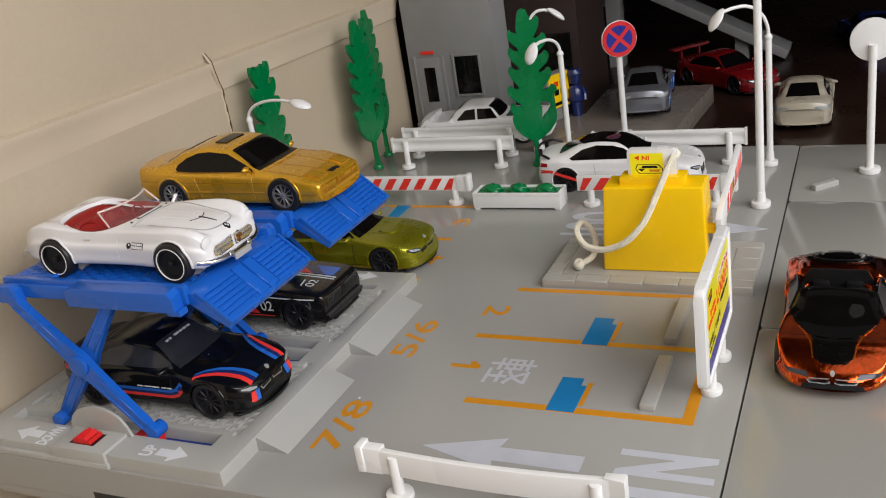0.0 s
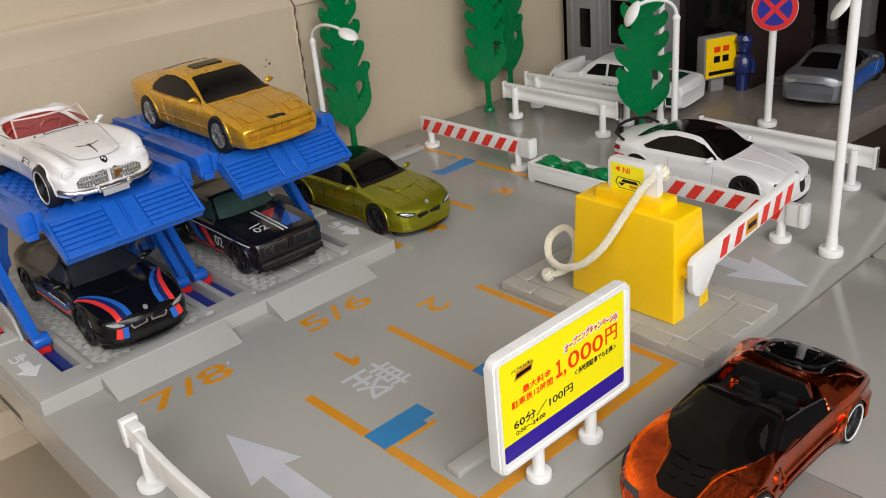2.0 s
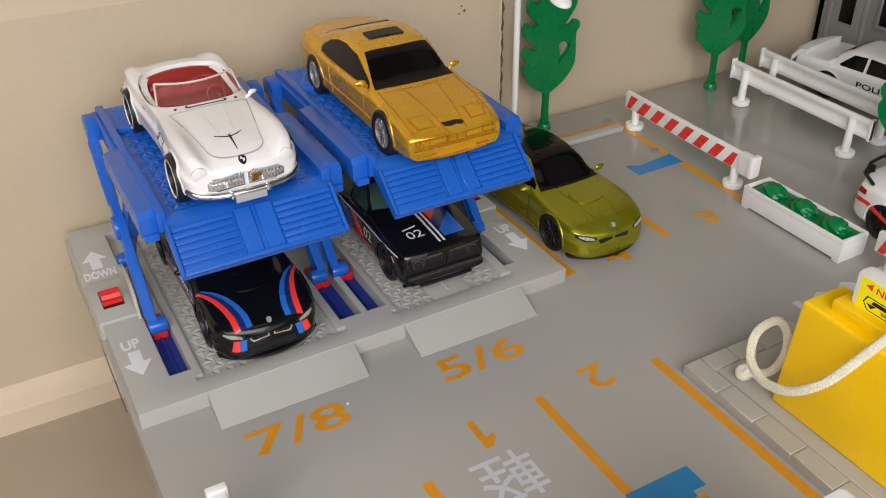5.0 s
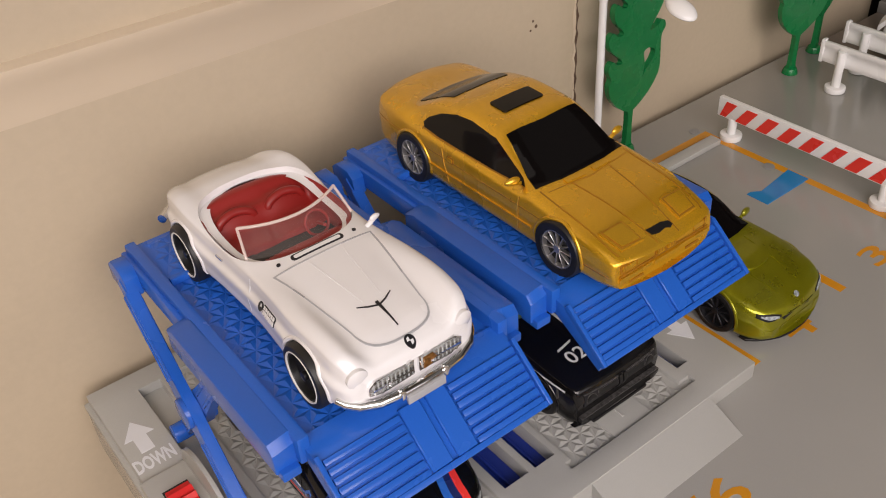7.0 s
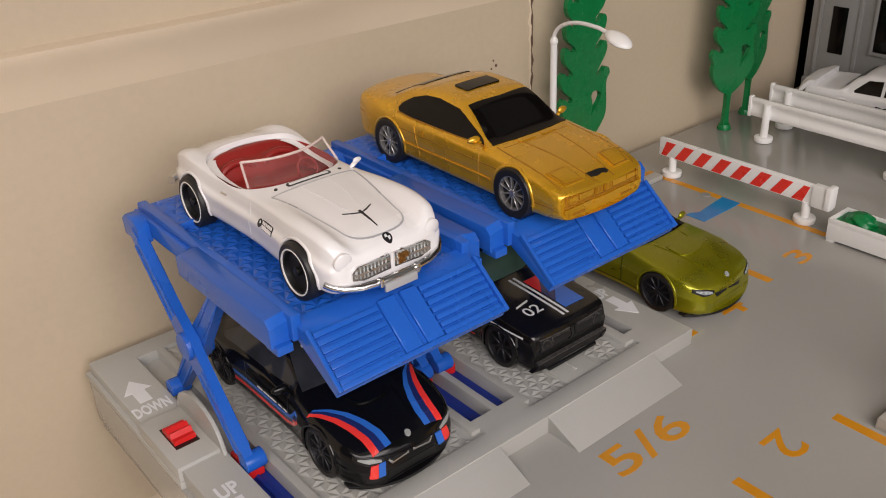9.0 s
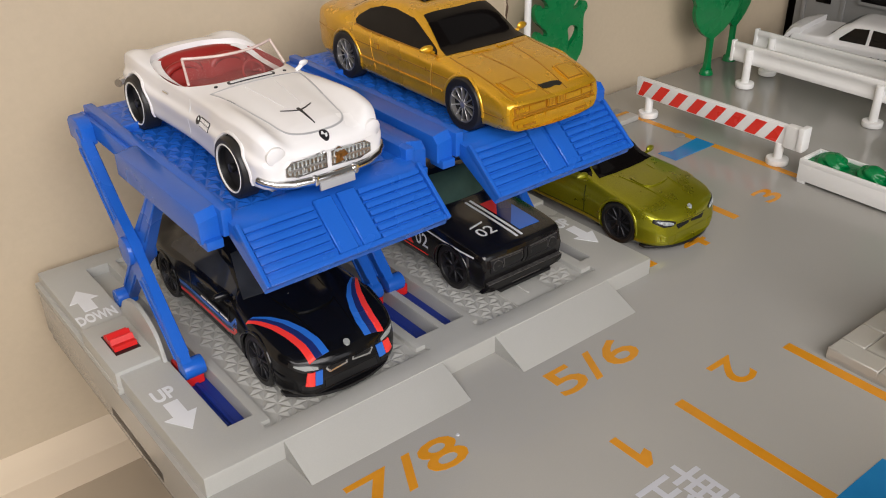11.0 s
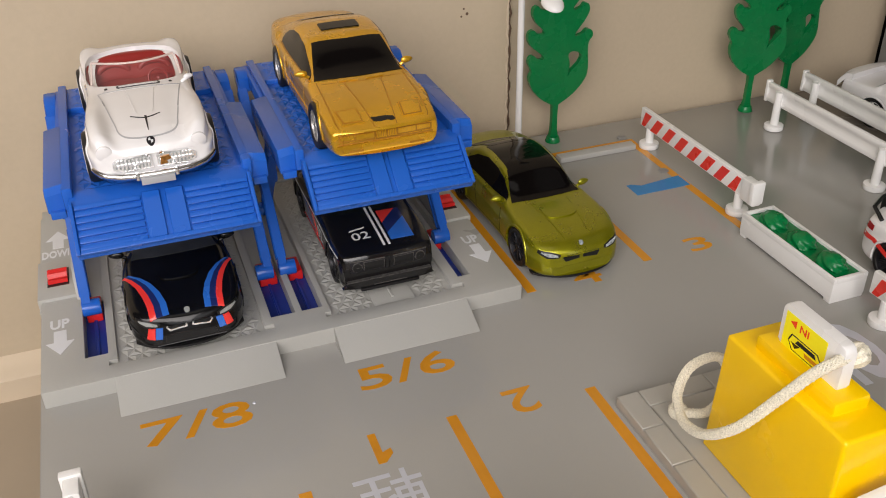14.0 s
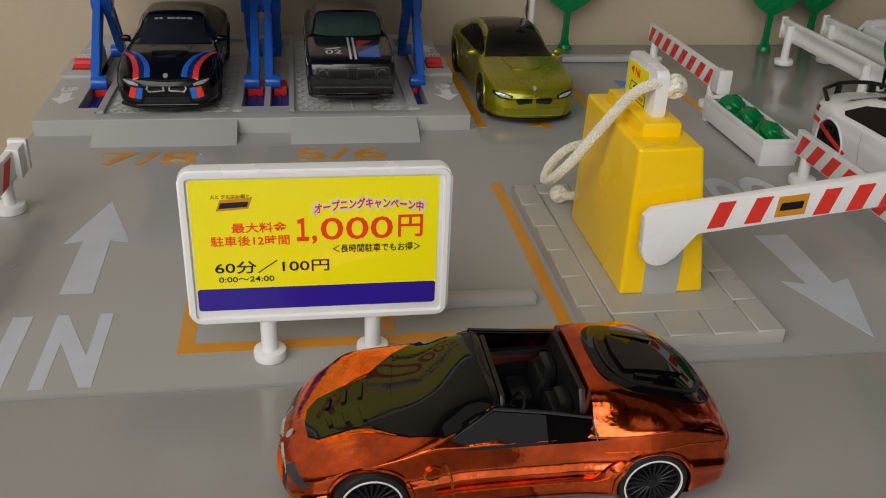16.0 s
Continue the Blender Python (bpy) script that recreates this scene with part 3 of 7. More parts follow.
# moulded ledge, a little out of level
ledge = prismed([(0.3, -1.35), (0, -1.3), (-0.05, -0.9), (-0.16, -0.4), (-0.3, -0.08), (-0.3, 0.06), (0, 0.14), (0.3, 0.14)], -40, 36.5, "yz", 0.03)
for v in ledge.verts:
    v.co.y += WALL_Y
    v.co.z += 9.05 - 0.012 * v.co.x
setting("trim_ledge", ledge, M_TRIM, "cream moulded ledge along the wall", "moulding")
skirt = prismed([(0, -0.2), (-0.92, -0.2), (-0.92, 0.72), (-0.86, 0.78), (-0.55, 0.9), (-0.25, 1.08), (-0.08, 1.2), (0, 1.25)], -40, 4.9, "yz", 0.04)
for v in skirt.verts:
    v.co.y += WALL_Y
    v.co.z += -6.7
setting("baseboard", skirt, M_TRIM, "cream moulding at the foot of the wall", "moulding")
# a vertical joint in the wall, rough at its edge
def joint_line(off, y, r, seed):
    pts = [(17.8 + off + 0.03 * math.sin(k * 1.7 + seed) + 0.02 * math.sin(k * 4.1), WALL_Y - y, -0.5 + 0.2 * k) for k in range(41)]
    pts += [(17.55 + off, WALL_Y - y - 0.1, 7.95), (17.2 + off, WALL_Y - y - 0.28, 8.6), (17.1 + off, WALL_Y - y - 0.32, 9.0), (17.1 + off, WALL_Y - y - 0.04, 9.4)]
    return tube(bmesh.new(), pts, r, 6, [r * (0.7 + 0.5 * abs(math.sin(k * 2.7 + seed))) for k in range(len(pts))])


part("joint_filler", joint_line(-0.04, -0.02, 0.06, 1), M_TRIM, wall)
part("joint_gap", joint_line(0.04, 0.0, 0.045, 4), M_CRACK, wall)
# small dents in the paint
for mx, mz, mr in ((15.95, 5.5, 0.05), (16.08, 5.3, 0.075), (15.85, 5.22, 0.05)):
    part("wall_mark", cyl(bmesh.new(), (mx, WALL_Y + 0.02, mz), (mx, WALL_Y - 0.012, mz), mr, mr * 0.7, seg=9), M_CRACK, wall)
setting("shelf_low", boxed(-60, 4.9, -60, WALL_Y - 0.02, -13, -6.9), M_SHELF, "beige shelf below the table's end", "shelf")

# dark table that carries the boards
setting("table", boxed(5.0, 120, -60, WALL_Y, -10, -1.25, 0.1), M_TABLE, "dark brown wooden table top", "table")
setting("wall_east", boxed(95, 98, -90, 40, -60, 90), M_DARK, "dark cabinet wall in shade", "wall")
setting("wall_north_far", boxed(36.8, 95, WALL_Y + 2.2, WALL_Y + 6, -12, 70), M_DARK, "dark panel behind the far toys", "wall")
# added slab above the view that keeps lamp light off the far toys
setting("shade_slab", boxed(36.8, 95, -42, 13, 14.5, 16.5), M_DARK, "dark slab added overhead to shade the far toys", "shelf")
# the rest of the room
setting("wall_south", boxed(-160, 98, -178, -175, -80, 190), M_ROOM, "plain room wall", "wall")
setting("wall_west", boxed(-163, -160, -178, 40, -80, 190), M_ROOM, "plain room wall", "wall")
setting("ceiling", boxed(-163, 98, -178, 40, 190, 193), M_ROOM, "plain ceiling", "ceiling")
setting("floor", boxed(-163, 98, -178, 40, -83, -80), M_SHELF, "plain room floor", "floor")

# the parking board
board = setting("parking_board", prismed(rounded(-0.12, 31.0, -13.5, 10.45, 0.3), -1.25, 0.0, "xy", 0.035), M_FLOOR,
                "glossy grey plastic parking board with painted bays", "board")
part("board_skirt", boxed(-0.04, 0.3, -13.3, 10.3, -1.7, -1.24, 0.03), M_FLOOR, board)
for ya, yb in ((2.3, 5.3), (-9.5, -6.5)):
    part("skirt_slot", boxed(-0.124, 0.0, ya, yb, -1.2, -0.95), M_BLACK, board)
far_board = setting("far_board", prismed([(31.05, 10.3), (31.05, -6.5), (34, -6.6), (44.5, -7.3), (44.5, 10.3)], -1.25, -0.03, "xy", 0.05), M_FAR,
                    "brownish grey plastic board under the toy building", "board")
# plates lengthened out of view to -52 as added brightness for the orange car's reflections
for x0, x1 in ((-8, 11.49), (11.54, 23.11), (23.16, 31.0)):
    pts = rounded(x0, x1, -52, -13.555, 0.2)
    setting("road_plate", prismed(pts, -1.25, -0.04, "xy", 0.03), M_FLOOR, "grey plastic road plate", "road plate")


def stripe(x0, y0, x1, y1, w, mat, name="line", t=0.008):
    d = Vector((x1 - x0, y1 - y0)).normalized()
    nrm = Vector((-d.y, d.x)) * w / 2
    return flat(name, [(x0 + nrm.x, y0 + nrm.y), (x0 - nrm.x, y0 - nrm.y), (x1 - nrm.x, y1 - nrm.y), (x1 + nrm.x, y1 + nrm.y)], mat, board, t=t)


# bays 1 and 2
stripe(5.62, -4.4 - 0.9, 5.62, -12.05, 0.3, M_LINE)
stripe(9.68, -4.1, 9.68, -11.9, 0.28, M_LINE)
stripe(13.45, -4.4, 13.45, -12.05, 0.3, M_LINE)
stripe(5.47, -12.2, 13.6, -12.2, 0.34, M_LINE, t=0.011)
for bx in (5.6, 9.66):
    flat("blue_mark", [(bx - 0.1, -8.0), (bx + 1.82, -8.0), (bx + 1.82, -8.7), (bx + 1.4, -8.7), (bx + 1.4, -8.88), (bx - 0.1, -8.88)], M_BLUELINE, board, t=0.015)
    flat("blue_mark_edge", [(bx + 0.3, -8.9), (bx + 1.6, -8.9), (bx + 1.6, -9.05), (bx + 0.3, -9.05)], M_LINE, board)
# bays 3 and 4
stripe(13.95, 0.2, 13.95, 8.55, 0.3, M_LINE)
stripe(18.15, 0.45, 18.15, 8.4, 0.3, M_LINE)
stripe(22.2, 0.9, 22.2, 8.4, 0.3, M_LINE)
stripe(13.8, 8.55, 22.35, 8.55, 0.3, M_LINE, t=0.011)
flat("blue_mark", [(20.1, 5.2), (20.3, 5.2), (20.6, 5.0), (22.3, 5.2), (22.3, 4.4), (20.1, 4.4)], M_BLUELINE, board, t=0.015)
flat("blue_mark", [(16.1, 5.2), (18.2, 5.2), (18.2, 4.4), (16.1, 4.4)], M_BLUELINE, board, t=0.015)
# wheel stops
for x0, x1, y0, y1 in ((5.95, 8.9, -11.2, -10.75), (9.95, 13.0, -11.15, -10.7), (18.7, 22.0, 7.75, 8.2), (14.4, 17.7, 7.75, 8.2)):
    part("wheel_stop", boxed(x0, x1, y0, y1, 0.0, 0.22, 0.05), M_BASE, board)
part("wheel_stop", boxed(-0.62, 0.62, -0.17, 0.17, -0.01, 0.26, 0.04), M_BASE, far_board, m=at(24.9, -14.95, -0.04, 0, 0, -48))
# writing on the board
for body, cx, cy, w, h, rz, mat in (("7/8", 3.62, -2.0, 2.75, 0.95, 0, M_LINE), ("5/6", 9.2, -1.9, 2.7, 0.95, 0, M_LINE), 
                                    ("2", 11.6, -4.2, 0.85, 0.95, 180, M_LINE), ("3", 20.2, 0.75, 0.85, 0.8, 0, M_LINE), ("4", 15.9, 0.4, 0.95, 0.85, 0, M_LINE),
                                    ("I", 2.25, -12.0, 0.4, 2.6, 0, M_ROADWHITE), ("N", 3.48, -12.0, 1.12, 2.6, 0, M_ROADWHITE),
                                    ("OUT", 20.1, -5.7, 3.1, 2.6, 180, M_ROADWHITE)):
    lettering("lettering", body, mat, board, at(cx, cy, 0.0, 0, 0, rz), w, h, 0.04 if mat is M_ROADWHITE else 0.012, 0.008)


# the sign for light cars, read from the wall's side
lettering("lettering", "軽", M_ROADWHITE, board, at(7.5, -6.16, 0.0, 0, 0, 180), 1.62, 1.6, 0.004, 0.008)
flat("lettering", [(7.48, -4.0), (7.68, -4.0), (7.68, -4.7), (7.9, -4.62), (7.92, -4.8), (7.68, -5.06), (7.48, -5.06)], M_LINE, board)
flat("arrow", [(3.08, -4.98), (2.36, -7.4), (2.78, -7.28), (2.76, -9.8), (3.46, -9.8), (3.42, -7.28), (3.88, -7.4)], M_ROADWHITE, board)
flat("arrow", [(19.9, -13.05), (20.75, -10.55), (20.25, -10.75), (20.4, -8.2), (19.5, -8.2), (19.6, -10.75), (19.05, -10.55)], M_ROADWHITE, board)
for px, py in ((22.05, 8.95), (22.0, 5.75), (23.6, 0.4)):
    part("peg", cyl(bmesh.new(), (px, py, 0), (px, py, 0.025), 0.2, bevel=0.01), M_BUILDING, board)
for px, py in ((1.3, -8.3),):
    part("peg_hole", cyl(bmesh.new(), (px, py, 0), (px, py, 0.012), 0.3, bevel=0.004), M_FLOOR, board)

part("speck", cyl(bmesh.new(), (5.1, -1.76, 0), (5.1, -1.76, 0.03), 0.05, 0.03, seg=10), M_ROADWHITE, board)

# the tiled island of the gate
island = tagged(part("kerb_island", boxed(13.72, 17.8, -13.1, -5.3, 0, 0.29, 0.03), M_TILE, None, "raised grey tiled island under the gate machine", 30),
                category="traffic island")
random.seed(3)
border = 0.62


def tile(x0, x1, y0, y1):
    g = 0.012
    part("tile", boxed(x0 + g, x1 - g, y0 + g, y1 - g, 0.1, 0.34, 0.025, 1), M_TILE, island)


for k in range(6):
    ya, yb = -5.3 - k * 1.3, -5.3 - (k + 1) * 1.3
    tile(13.70, 13.70 + border, yb, ya)
    tile(17.82 - border, 17.82, yb, ya)
for k in range(3):
    w = (17.82 - 13.70 - 2 * border) / 3
    tile(13.70 + border + k * w, 13.70 + border + (k + 1) * w, -13.1, -13.1 + 0.95)
    tile(13.70 + border + k * w, 13.70 + border + (k + 1) * w, -5.92, -5.3)
tile(13.70 + border, 17.82 - border, -12.15, -5.92)

# ---- the car lifts ----
base = thing("lift_base", 0, 0, 0, 0, "light grey plastic base of the twin car lifts", "lift base")
ZB = 0.5


def stepped(xs, ys, height, bevel=0.022):
    """One solid of rectangular cells, each with its own level, its upright and outer edges rounded."""
    bm = bmesh.new()
    at_ = {}

    def v(x, y, z):
        key = (round(x, 4), round(y, 4), round(z, 4))
        if key not in at_:
            at_[key] = bm.verts.new(key)
        return at_[key]

    lev = sorted({height(i, j) for i in range(len(xs) - 1) for j in range(len(ys) - 1)} | {0.0})
    h = lambda i, j: height(i, j) if 0 <= i < len(xs) - 1 and 0 <= j < len(ys) - 1 else 0.0
    for i in range(len(xs) - 1):
        for j in range(len(ys) - 1):
            z = h(i, j)
            bm.faces.new((v(xs[i], ys[j], z), v(xs[i + 1], ys[j], z), v(xs[i + 1], ys[j + 1], z), v(xs[i], ys[j + 1], z)))
            sides = ((h(i - 1, j), xs[i], ys[j + 1], xs[i], ys[j]), (h(i + 1, j), xs[i + 1], ys[j], xs[i + 1], ys[j + 1]),
                     (h(i, j - 1), xs[i], ys[j], xs[i + 1], ys[j]), (h(i, j + 1), xs[i + 1], ys[j + 1], xs[i], ys[j + 1]))
            for low, xa, ya, xb, yb in sides:
                steps = [q for q in lev if low <= q <= z]
                for za, zb in zip(steps, steps[1:]):
                    bm.faces.new((v(xa, ya, za), v(xb, yb, za), v(xb, yb, zb), v(xa, ya, zb)))
    bmesh.ops.dissolve_limit(bm, angle_limit=radians(2), verts=bm.verts[:], edges=bm.edges[:])
    edges = [e for e in bm.edges if len(e.link_faces) == 2 and e.calc_face_angle_signed(0) > 0.5]
    bmesh.ops.bevel(bm, geom=edges, offset=bevel, segments=2, affect="EDGES", profile=0.6)
    return bm


def tread(x0, x1, y0, y1, z, side=0.37, high=0.036, keep=lambda x, y: True):
    """Rows of small three-sided pyramids, point to point."""
    bm = bmesh.new()
    nx, ny = round((x1 - x0) / side), round((y1 - y0) / (side * 0.866))
    sx, sy = (x1 - x0) / nx, (y1 - y0) / ny
    for j in range(ny):
        for i in range(2 * nx - 1):
            up = (i + j) % 2 == 0
            xc, ya, yb = x0 + (i + 1) * sx / 2, y0 + j * sy, y0 + (j + 1) * sy
            if not keep(xc, (ya + yb) / 2):
                continue
            if not up:
                ya, yb = yb, ya
            c = Vector((xc, ya + (yb - ya) / 3, z))
            ring = [bm.verts.new(c + (Vector(q) - c) * 0.95) for q in ((xc - sx / 2, ya, z), (xc + sx / 2, ya, z), (xc, yb, z))]
            tip = bm.verts.new(c + Vector((0, 0, high)))
            for k in range(3):
                bm.faces.new((ring[k], ring[(k + 1) % 3], tip))
    return bm


def lift_base():
    # one body with two sunk bays and slots for the feet of the lifts
    xs = [0.0, 1.12, 1.72, 1.95, 5.92, 6.18, 6.88, 7.08, 7.68, 7.86, 11.56, 11.9, 12.28, 13.5]
    ys = [0.0, 0.58, 0.8, 1.15, 9.6, 10.28]
    kinds = "dsrbrsdsrbrsd"

    def level(i, j):
        k = kinds[i]
        if j in (0, 4) or k == "d":
            return ZB
        if k == "b":
            return ZB - 0.12
        if k == "s":
            return 0.06 if j == 3 else ZB
        return ZB - 0.12 if j == 1 else ZB

    part("body", stepped(xs, ys, level), M_BASE, base)
    part("flange", boxed(-0.12, 13.62, 4.3, 10.36, 0, 0.2, 0.03), M_BASE, base)
    for x0, x1 in ((1.95, 5.92), (7.86, 11.56)):
        mid = (x0 + x1) / 2 + 0.05
        part("bay_pad", boxed(mid - 0.62, mid + 0.62, 0.56, 3.4, 0.2, ZB - 0.07, 0.02), M_BASE, base)
        part("bay_rib", boxed(mid - 0.04, mid + 0.04, 0.95, 3.3, 0.3, ZB - 0.03, 0.015, 1), M_BASE, base)
        tagged(part("tread", tread(x0 + 0.06, x1 - 0.06, 0.64, 9.5, ZB - 0.12, keep=lambda x, y: not (abs(x - mid) < 0.72 and y < 3.45)), M_BASE, base, smooth=0), kind="stuff")
        ramp = prismed([(0.0, 0.475), (-1.05, 0.012), (-1.05, 0.0), (0.0, 0.0)], x0 - 0.13, x1 + 0.17, "yz", 0.012)
        part("ramp", ramp, M_BASE, base)
    for x0, x1 in ((1.12, 1.72), (6.18, 6.88), (7.08, 7.68), (11.9, 12.28)):
        part("slot", boxed(x0 + 0.015, x1 - 0.015, 1.17, 9.58, 0.05, 0.085), M_NAVY, base)
        part("slot_rail", boxed((x0 + x1) / 2 - 0.05, (x0 + x1) / 2 + 0.05, 1.2, 9.5, 0.08, 0.16, 0.02, 1), M_NAVY, base)
        part("slide_block", boxed(x0 + 0.08, x1 - 0.08, 3.4, 4.3, 0.09, 0.42, 0.05), M_RED, base)
    # control consoles at both ends
    for x0, x1, s in ((0.0, 1.12, 1), (12.4, 13.5, -1)):
        part("console", boxed(x0 - 0.1 if s > 0 else x0, x1 if s > 0 else x1 + 0.1, 4.35, 6.6, 0.0, ZB + 0.1, 0.06), M_BASE, base)
        cxm = 0.5 if s > 0 else 13.05
        part("thumb_wheel_slot", boxed(cxm - 0.31, cxm + 0.31, 5.0, 6.0, ZB + 0.05, ZB + 0.106, 0.0), M_BLACK, base)
        bm = lathe(bmesh.new(), [(-0.28, 0.0), (-0.28, 0.5), (0.28, 0.5), (0.28, 0.0)], "x", 28)
        for v in bm.verts:
            if (v.co.y ** 2 + v.co.z ** 2) > 0.1:
                a = math.atan2(v.co.z, v.co.y)
                k = 1 + 0.09 * math.copysign(1, math.sin(a * 14 + 0.1))
                v.co.y *= k
                v.co.z *= k
        part("thumb_wheel", bm, M_RED, base, m=at(cxm, 5.5, ZB - 0.2))
        fin = [(4.15, ZB)] + [(5.45 + 1.25 * math.cos(radians(180 - 180 * k / 20)), ZB + 0.95 * math.sin(radians(180 * k / 20))) for k in range(1, 20)] + [(6.75, ZB)]
        part("guard_fin", prismed(fin, 1.0 if s > 0 else 12.4, 1.1 if s > 0 else 12.5, "yz", 0.02), M_BASE, base)
        for body, cy, up in (("UP", 3.05, -1), ("DOWN", 7.15, 1)):
            lettering("lettering", body, M_PANELWHITE, base, at(cxm, cy, ZB + 0.0), 0.52 if body == "UP" else 0.98, 0.46, 0.03, 0.008)
            ay = cy + up * 0.35
            flat("arrow", [(cxm - 0.17, ay), (cxm + 0.17, ay), (cxm + 0.17, ay + up * 0.55), (cxm + 0.38, ay + up * 0.55), (cxm, ay + up * 1.15), (cxm - 0.38, ay + up * 0.55),
                           (cxm - 0.17, ay + up * 0.55)], M_PANELWHITE, base, ZB)


lift_base()


def lift(x, name_label):
    """A blue scissor lift; x is the middle of its platform."""
    o = thing("car_lift", x, 0, 0, 0, name_label, "car lift", "car lifts")
    zt = 5.42
    hw = 2.15
    part("platform", boxed(-hw, hw, 1.05, 8.3, zt - 0.3, zt - 0.12, 0.03), M_BLUE, o)
    part("platform_rear", boxed(-hw, hw, 6.7, 8.35, zt - 0.2, zt + 0.02, 0.05), M_BLUE, o)
    for s in (1, -1):
        part("side_channel", boxed(min(s * 2.06, s * 2.3), max(s * 2.06, s * 2.3), 1.0, 8.3, zt - 0.42, zt + 0.17, 0.05), M_BLUE, o)
        rail = prismed([(1.15, zt - 0.5), (5.3, zt - 0.5), (5.3, zt + 0.06), (5.0, zt + 0.18), (1.3, zt + 0.18), (1.15, zt + 0.02)], min(s * 2.26, s * 2.72), max(s * 2.26, s * 2.72), "yz", 0.05)
        for v in rail.verts:
            if abs(v.co.x) > 2.5 and v.co.z > zt:
                v.co.z -= 0.06
        part("side_rail", rail, M_BLUE, o)
        part("rear_rail", boxed(min(s * 2.28, s * 2.42), max(s * 2.28, s * 2.42), 5.2, 8.3, zt - 0.44, zt + 0.02, 0.05), M_BLUE, o)
        part("rear_lug", prismed([(7.35, zt - 0.52), (8.28, zt - 0.52), (8.32, zt - 0.1), (8.1, zt + 0.06), (7.6, zt + 0.06), (7.4, zt - 0.1)], min(s * 2.38, s * 2.74), max(s * 2.38, s * 2.74), "yz", 0.06), M_BLUE, o)
        part("rail_lug", boxed(min(s * 2.3, s * 2.66), max(s * 2.3, s * 2.66), 1.02, 1.5, zt - 0.62, zt - 0.42, 0.03), M_BLUE, o)
    tagged(part("tread", tread(-1.98, 1.98, 1.1, 6.66, zt - 0.12), M_BLUE, o, smooth=0), kind="stuff")
    tagged(part("rear_tread", tread(-1.98, 1.98, 6.82, 8.25, zt + 0.02, high=0.024), M_BLUE, o, smooth=0), kind="stuff")
    part("tread_edge", boxed(-2.0, 2.0, 6.6, 6.74, zt - 0.14, zt + 0.05, 0.04), M_BLUE, o)
    # sloping front flap with ribs
    front = prismed([(1.25, zt - 0.06), (1.1, zt - 0.42), (-0.2, zt - 1.16), (-0.28, zt - 0.98), (0.72, zt - 0.14)], -2.18, 2.18, "yz", 0.03)
    part("front_flap", front, M_BLUE, o)
    slope = math.atan2(0.84, 1.0)
    for k in range(7):
        t = (k + 0.7) / 7.4
        yy, zz = 0.72 - t * 1.0, zt - 0.14 - t * 0.84
        for x0, x1 in ((-2.08, -0.53), (0.53, 2.08)):
            rib = boxed(x0, x1, -0.062, 0.062, -0.03, 0.07, 0.03, 2)
            rib.transform(Matrix.Translation((0, yy, zz)) @ Matrix.Rotation(slope, 4, "X"))
            part("rib", rib, M_BLUE, o)
    place = Matrix.Translation((0, 0.24, zt - 0.52)) @ Matrix.Rotation(slope, 4, "X")
    for x0, x1 in ((-2.2, -2.1), (2.1, 2.2)):
        edge = boxed(x0, x1, -0.74, 0.66, -0.05, 0.09, 0.03, 2)
        edge.transform(place)
        part("flap_edge", edge, M_BLUE, o)
    edge = boxed(-2.1, 2.1, -0.74, -0.62, -0.05, 0.08, 0.03, 2)
    edge.transform(place)
    part("flap_lip", edge, M_BLUE, o)
    for x0, x1 in ((-0.5, -0.06), (0.06, 0.5)):
        pad = boxed(x0, x1, -0.62, 0.62, -0.03, 0.05, 0.02, 1)
        pad.transform(Matrix.Translation((0, 0.24, zt - 0.52)) @ Matrix.Rotation(slope, 4, "X"))
        part("flap_pad", pad, M_BLUE, o)
    # scissor arms
    for s in (1, -1):
        xo = s * 2.52
        for (ya, za), (yb, zb), dx in (((7.75, zt - 0.3), (3.45, 0.62), 0.12), ((3.9, zt - 0.45), (7.45, 0.62), -0.14)):
            d = Vector((0, yb - ya, zb - za))
            ln = d.length
            arm = prismed([(-0.05, -0.2), (ln * 0.4, -0.26), (ln * 0.5, -0.4), (ln * 0.6, -0.26), (ln + 0.05, -0.2), (ln + 0.05, 0.2), (ln * 0.6, 0.26), (ln * 0.5, 0.4), (ln * 0.4, 0.26), (-0.05, 0.2)], -0.12, 0.12, "yz", 0.04)
            ang = math.atan2(d.z, d.y)
            arm.transform(Matrix.Translation((xo + s * dx, ya, za)) @ Matrix.Rotation(ang, 4, "X"))
            limb = part("scissor_arm", arm, M_BLUE, o)
            for a0, a1 in ((0.3, ln * 0.38), (ln * 0.62, ln - 0.3)):
                for e in (-0.15, 0.15):
                    rib = boxed(-0.15, 0.15, a0, a1, e - 0.045, e + 0.045, 0.02, 1)
                    rib.transform(Matrix.Translation((xo + s * dx, ya, za)) @ Matrix.Rotation(ang, 4, "X"))
                    part("arm_rib", rib, M_BLUE, limb)
        part("pivot", cyl(bmesh.new(), (xo - 0.34, 5.62, 2.85), (xo + 0.34, 5.62, 2.85), 0.36, bevel=0.05), M_BLUE, o)
        part("foot_pin", cyl(bmesh.new(), (xo - 0.26, 3.45, 0.6), (xo + 0.26, 3.45, 0.6), 0.24, bevel=0.03), M_BLUE, o)
        part("foot_pin", cyl(bmesh.new(), (xo - 0.26, 7.45, 0.6), (xo + 0.26, 7.45, 0.6), 0.24, bevel=0.03), M_BLUE, o)
    return o


lift(3.92, "raised blue plastic scissor lift carrying a white roadster")
lift(9.66, "raised blue plastic scissor lift carrying a gold coupe")


